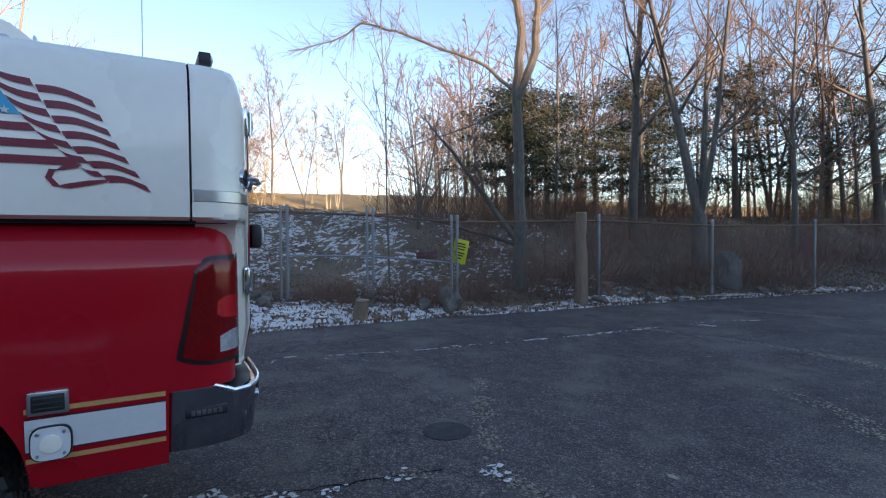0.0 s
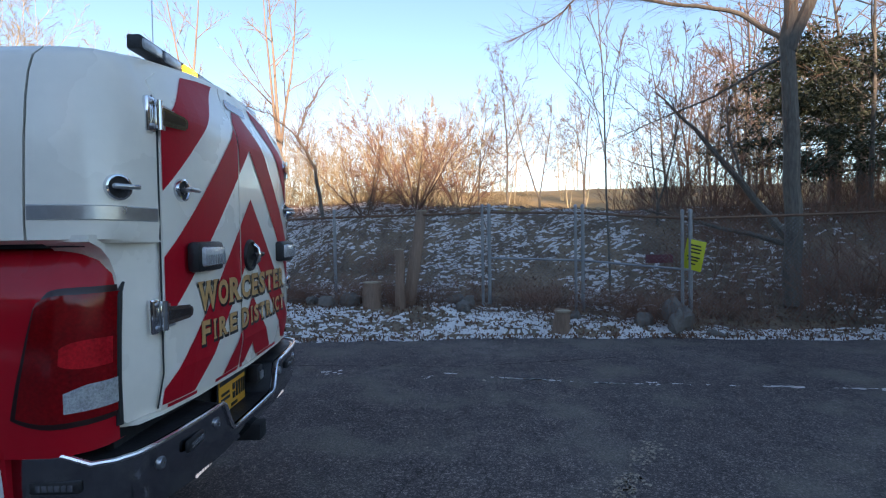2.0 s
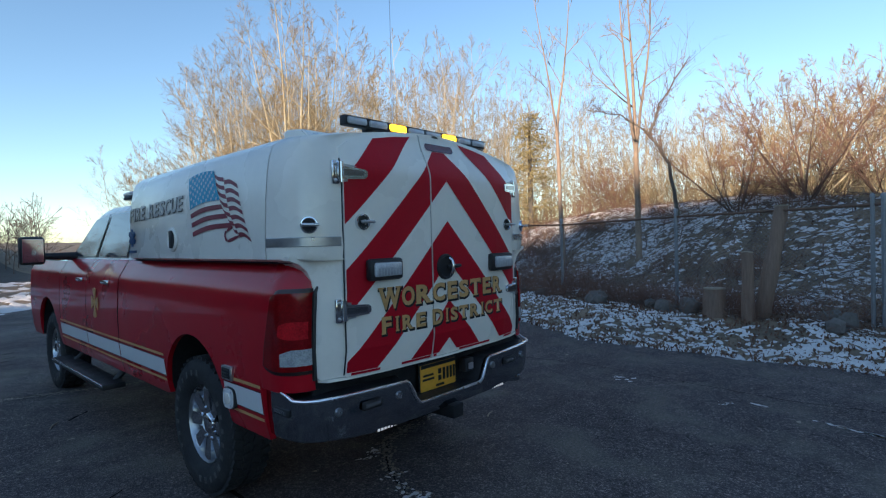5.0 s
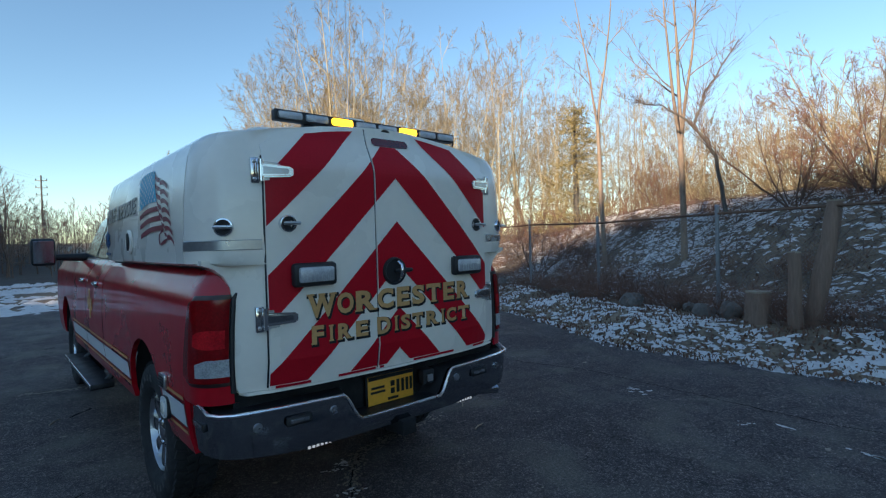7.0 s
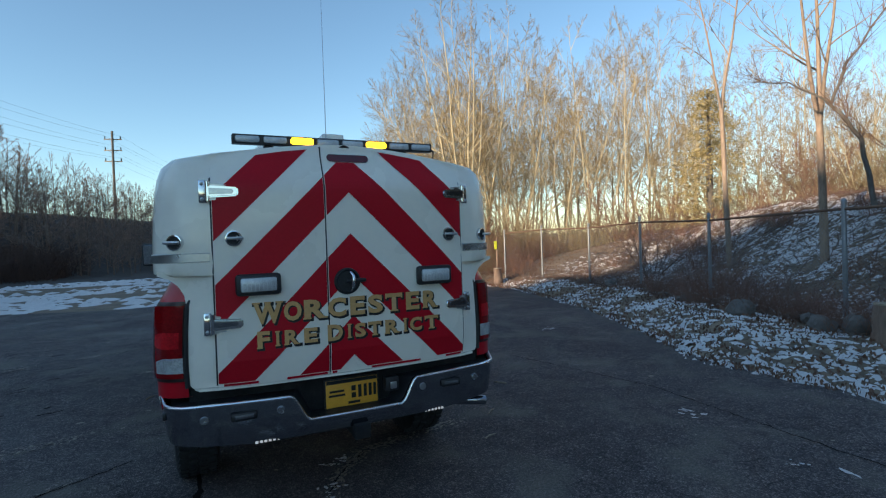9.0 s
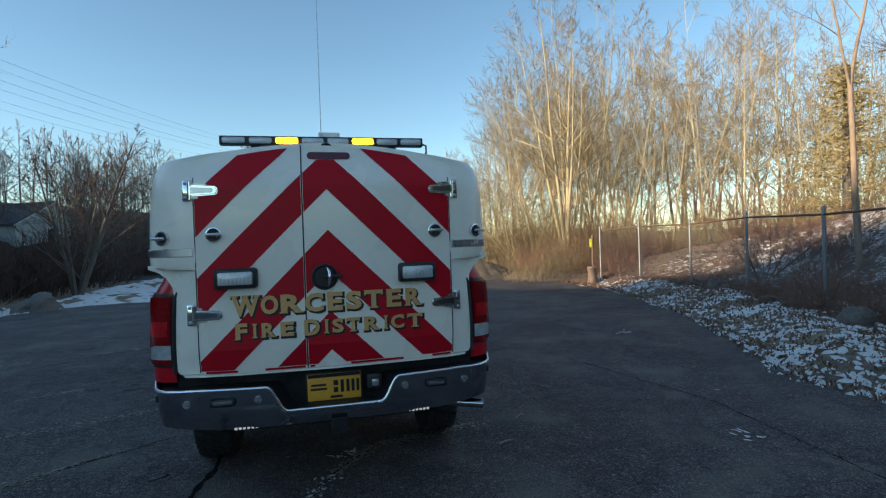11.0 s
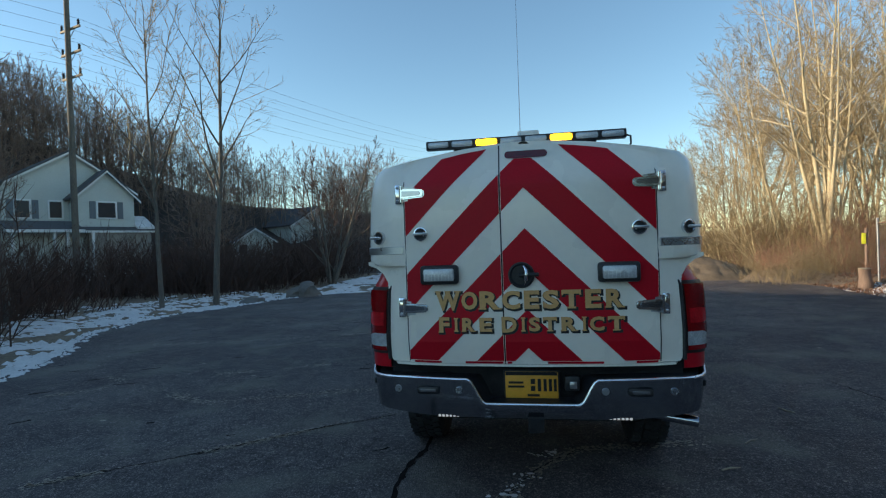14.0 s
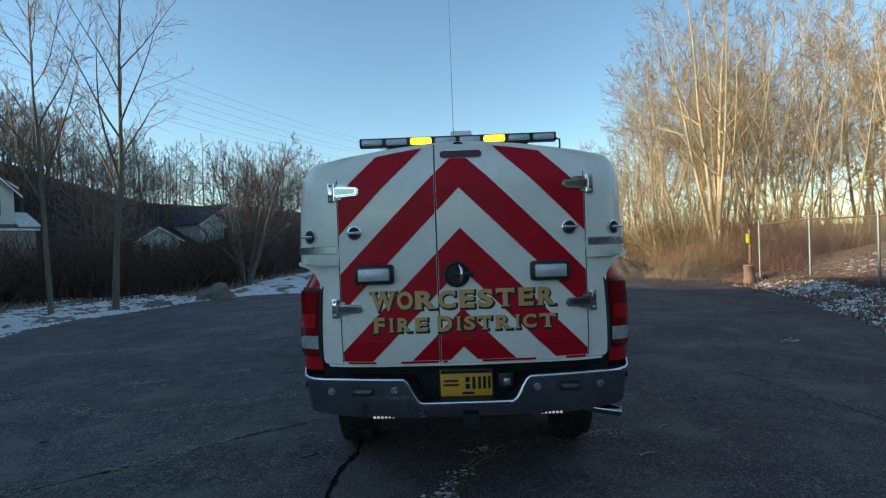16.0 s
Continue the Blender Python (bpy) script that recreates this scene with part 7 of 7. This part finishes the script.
rng = random.Random(81)
vs, fs = [], []
for pts, w, n in (([(2.94, -0.95), (2.72, -1.53), (2.46, -2.47), (2.3, -3.71)], 0.010, 90), ([(2.3, -3.7), (2.1, -5.0), (1.9, -7.5), (1.55, -8.2)], 0.014, 45)):
    crumbs(vs, fs, pts, w, n, 0.028, rng, 0.004, 2.2)
tagged(raw("faded_line", vs, fs, SNOW), "broken frosty white line across the asphalt", "road marking", kind="stuff")
vs, fs = [], []
for pts, w, n in (([(1.13, -2.43), (0.18, -1.79), (-0.42, -1.47), (-0.71, -1.34), (-1.3, -1.35), (-2.4, -1.6)], 0.045, 150), ([(-0.48, -4.46), (-0.86, -4.35), (-1.25, -4.19), (-1.61, -3.83)], 0.07, 170),
                  ([(1.3, 1.2), (0.3, 0.95), (0.02, 0.6), (-0.1, 0.3), (-0.22, 0.1), (-0.35, -0.3), (-0.5, -1.13), (-0.71, -1.34)], 0.035, 150), ([(-3.47, 0.0), (-2.69, 0.58), (-2.27, 0.91), (-1.6, 1.48)], 0.03, 120),
                  ([(-1.44, 4.85), (-1.0, 4.69), (-0.53, 4.52), (1.2, 4.1)], 0.03, 120), ([(-5.5, 2.0), (-4.4, 2.9), (-2.7, 3.64)], 0.05, 110), ([(2.3, -5.9), (0.5, -6.3), (-1.5, -6.1)], 0.06, 120), ([(4.0, -8.5), (1.0, -9.5), (-2.0, -9.0)], 0.08, 100),
                  ([(-6.5, 5.0), (-4.2, 5.6), (-1.8, 6.6)], 0.06, 80), ([(-6.0, 3.2), (-3.4, 1.9), (-1.4, 2.6)], 0.05, 70)):
    crumbs(vs, fs, pts, w, n * 3.0, 0.015, rng, 0.005, 1.5)
for k in range(2600):
    x, y = rng.uniform(-7, 5), rng.uniform(-12, 13)
    if x > lerp_list(EDGE_R, y) - 0.1 or x < lerp_list(EDGE_L, y) + 0.1:
        continue
    s = rng.uniform(0.003, 0.012) if rng.random() < 0.95 else rng.uniform(0.015, 0.035)
    b0 = len(vs)
    for q in range(5):
        a = q * math.tau / 5
        vs.append((x + s * rng.uniform(0.5, 1.6) * math.cos(a), y + s * rng.uniform(0.4, 1) * math.sin(a), 0.006))
    fs.append(tuple(range(b0, b0 + 5)))
tagged(raw("grit_and_debris", vs, fs, GRIT), "tan grit and leaf crumbs in the cracks", "debris", kind="stuff")
vs, fs = [], []
for pts in ([(-0.83, 1.14), (-0.81, 0.9), (-0.85, 0.74), (-0.89, 0.49), (-0.89, 0.23), (-0.86, 0.06), (-0.8, -0.5), (-1.0, -1.2)], [(-2.6, 0.62), (-2.0, 1.15), (-1.2, 1.7)], [(3.0, 3.0), (3.4, 1.0), (3.2, -1.2), (3.5, -3.0)], [(-4.5, 4.5), (-3.0, 6.0), (-0.5, 7.2)], [(1.6, 6.0), (3.0, 7.6), (5.0, 8.0)], [(-6.0, 0.5), (-4.2, -0.4), (-3.0, -2.0)], [(0.3, 0.95), (0.02, 0.6), (-0.22, 0.1), (-0.5, -1.13)], [(-3.47, 0.0), (-2.69, 0.58), (-1.6, 1.48)]):
    crack(vs, fs, pts, 0.042 if len(pts) == 8 else 0.013, rng)
for k in range(70):  # short broken seams, all running much the same way
    x, y, ln, a = rng.uniform(-7.5, -1.0), rng.uniform(0.5, 8.0), rng.uniform(0.08, 0.35), radians(rng.gauss(30, 9))
    if x > lerp_list(EDGE_L, y) + 0.3:
        crack(vs, fs, [(x, y), (x + ln * math.cos(a), y + ln * math.sin(a))], rng.uniform(0.015, 0.045), rng)
tagged(raw("cracks", vs, fs, TAR), "thin dark cracks in the asphalt", "crack", kind="stuff")
vs, fs = [], []
for cx, cy, s in ((-0.05, 0.43, 0.07), (-0.1, 0.32, 0.05), (-0.19, 0.18, 0.08), (0.12, 0.87, 0.06), (0.02, 0.81, 0.05), (-0.71, -1.34, 0.09), (-0.67, -1.28, 0.06), (-0.4, -0.44, 0.06), (-0.32, -0.19, 0.07), (-0.12, 0.15, 0.06), (-0.45, -0.78, 0.06), (3.0, 0.3, 0.08), (2.75, -0.76, 0.06), (4.58, 4.31, 0.12), (1.68, -6.92, 0.12), (2.4, -2.9, 0.06)):
    for q in range(9):
        x, y = cx + rng.gauss(0, s * 0.7), cy + rng.gauss(0, s * 0.7)
        scatter_patch(vs, fs, rng, x, y, 0.010, s * rng.uniform(0.12, 0.5), s * rng.uniform(0.1, 0.35), rng.uniform(0, 3), 0.0)
vs = [(x, y, max(z, 0.006)) for x, y, z in vs]
tagged(raw("snow_crumbs", vs, fs, SNOW), "small crusts of old snow on the asphalt", "snow", kind="stuff")
for x, y, a, ln in ((1.21, 0.67, 20, 0.14), (1.53, 1.15, 40, 0.16), (0.9, 1.3, 70, 0.12), (1.0, 3.1, 10, 0.2), (-1.3, 3.4, 60, 0.18), (2.2, 1.9, 120, 0.15)):
    tw = part("twig", tube(bmesh.new(), [(0, 0, 0.008), (ln * 0.5, 0.012, 0.010), (ln, 0, 0.008)], [0.005, 0.006, 0.003], 6), WOODCUT, None)
    tw.matrix_world = pose(x, y, 0, 0, 0, a)
    tagged(tw, "short pale broken twig on the asphalt", "twig", "twigs on the lot")
cv = thing("manhole_cover", "dark round iron cover set in the asphalt", "manhole cover", (0.03, -1.40, 0.0))
part("lid", lathe(bmesh.new(), [(0.17, 0.0), (0.17, 0.006), (0.155, 0.008), (0.0, 0.008)], Matrix(), 32), IRON, cv)
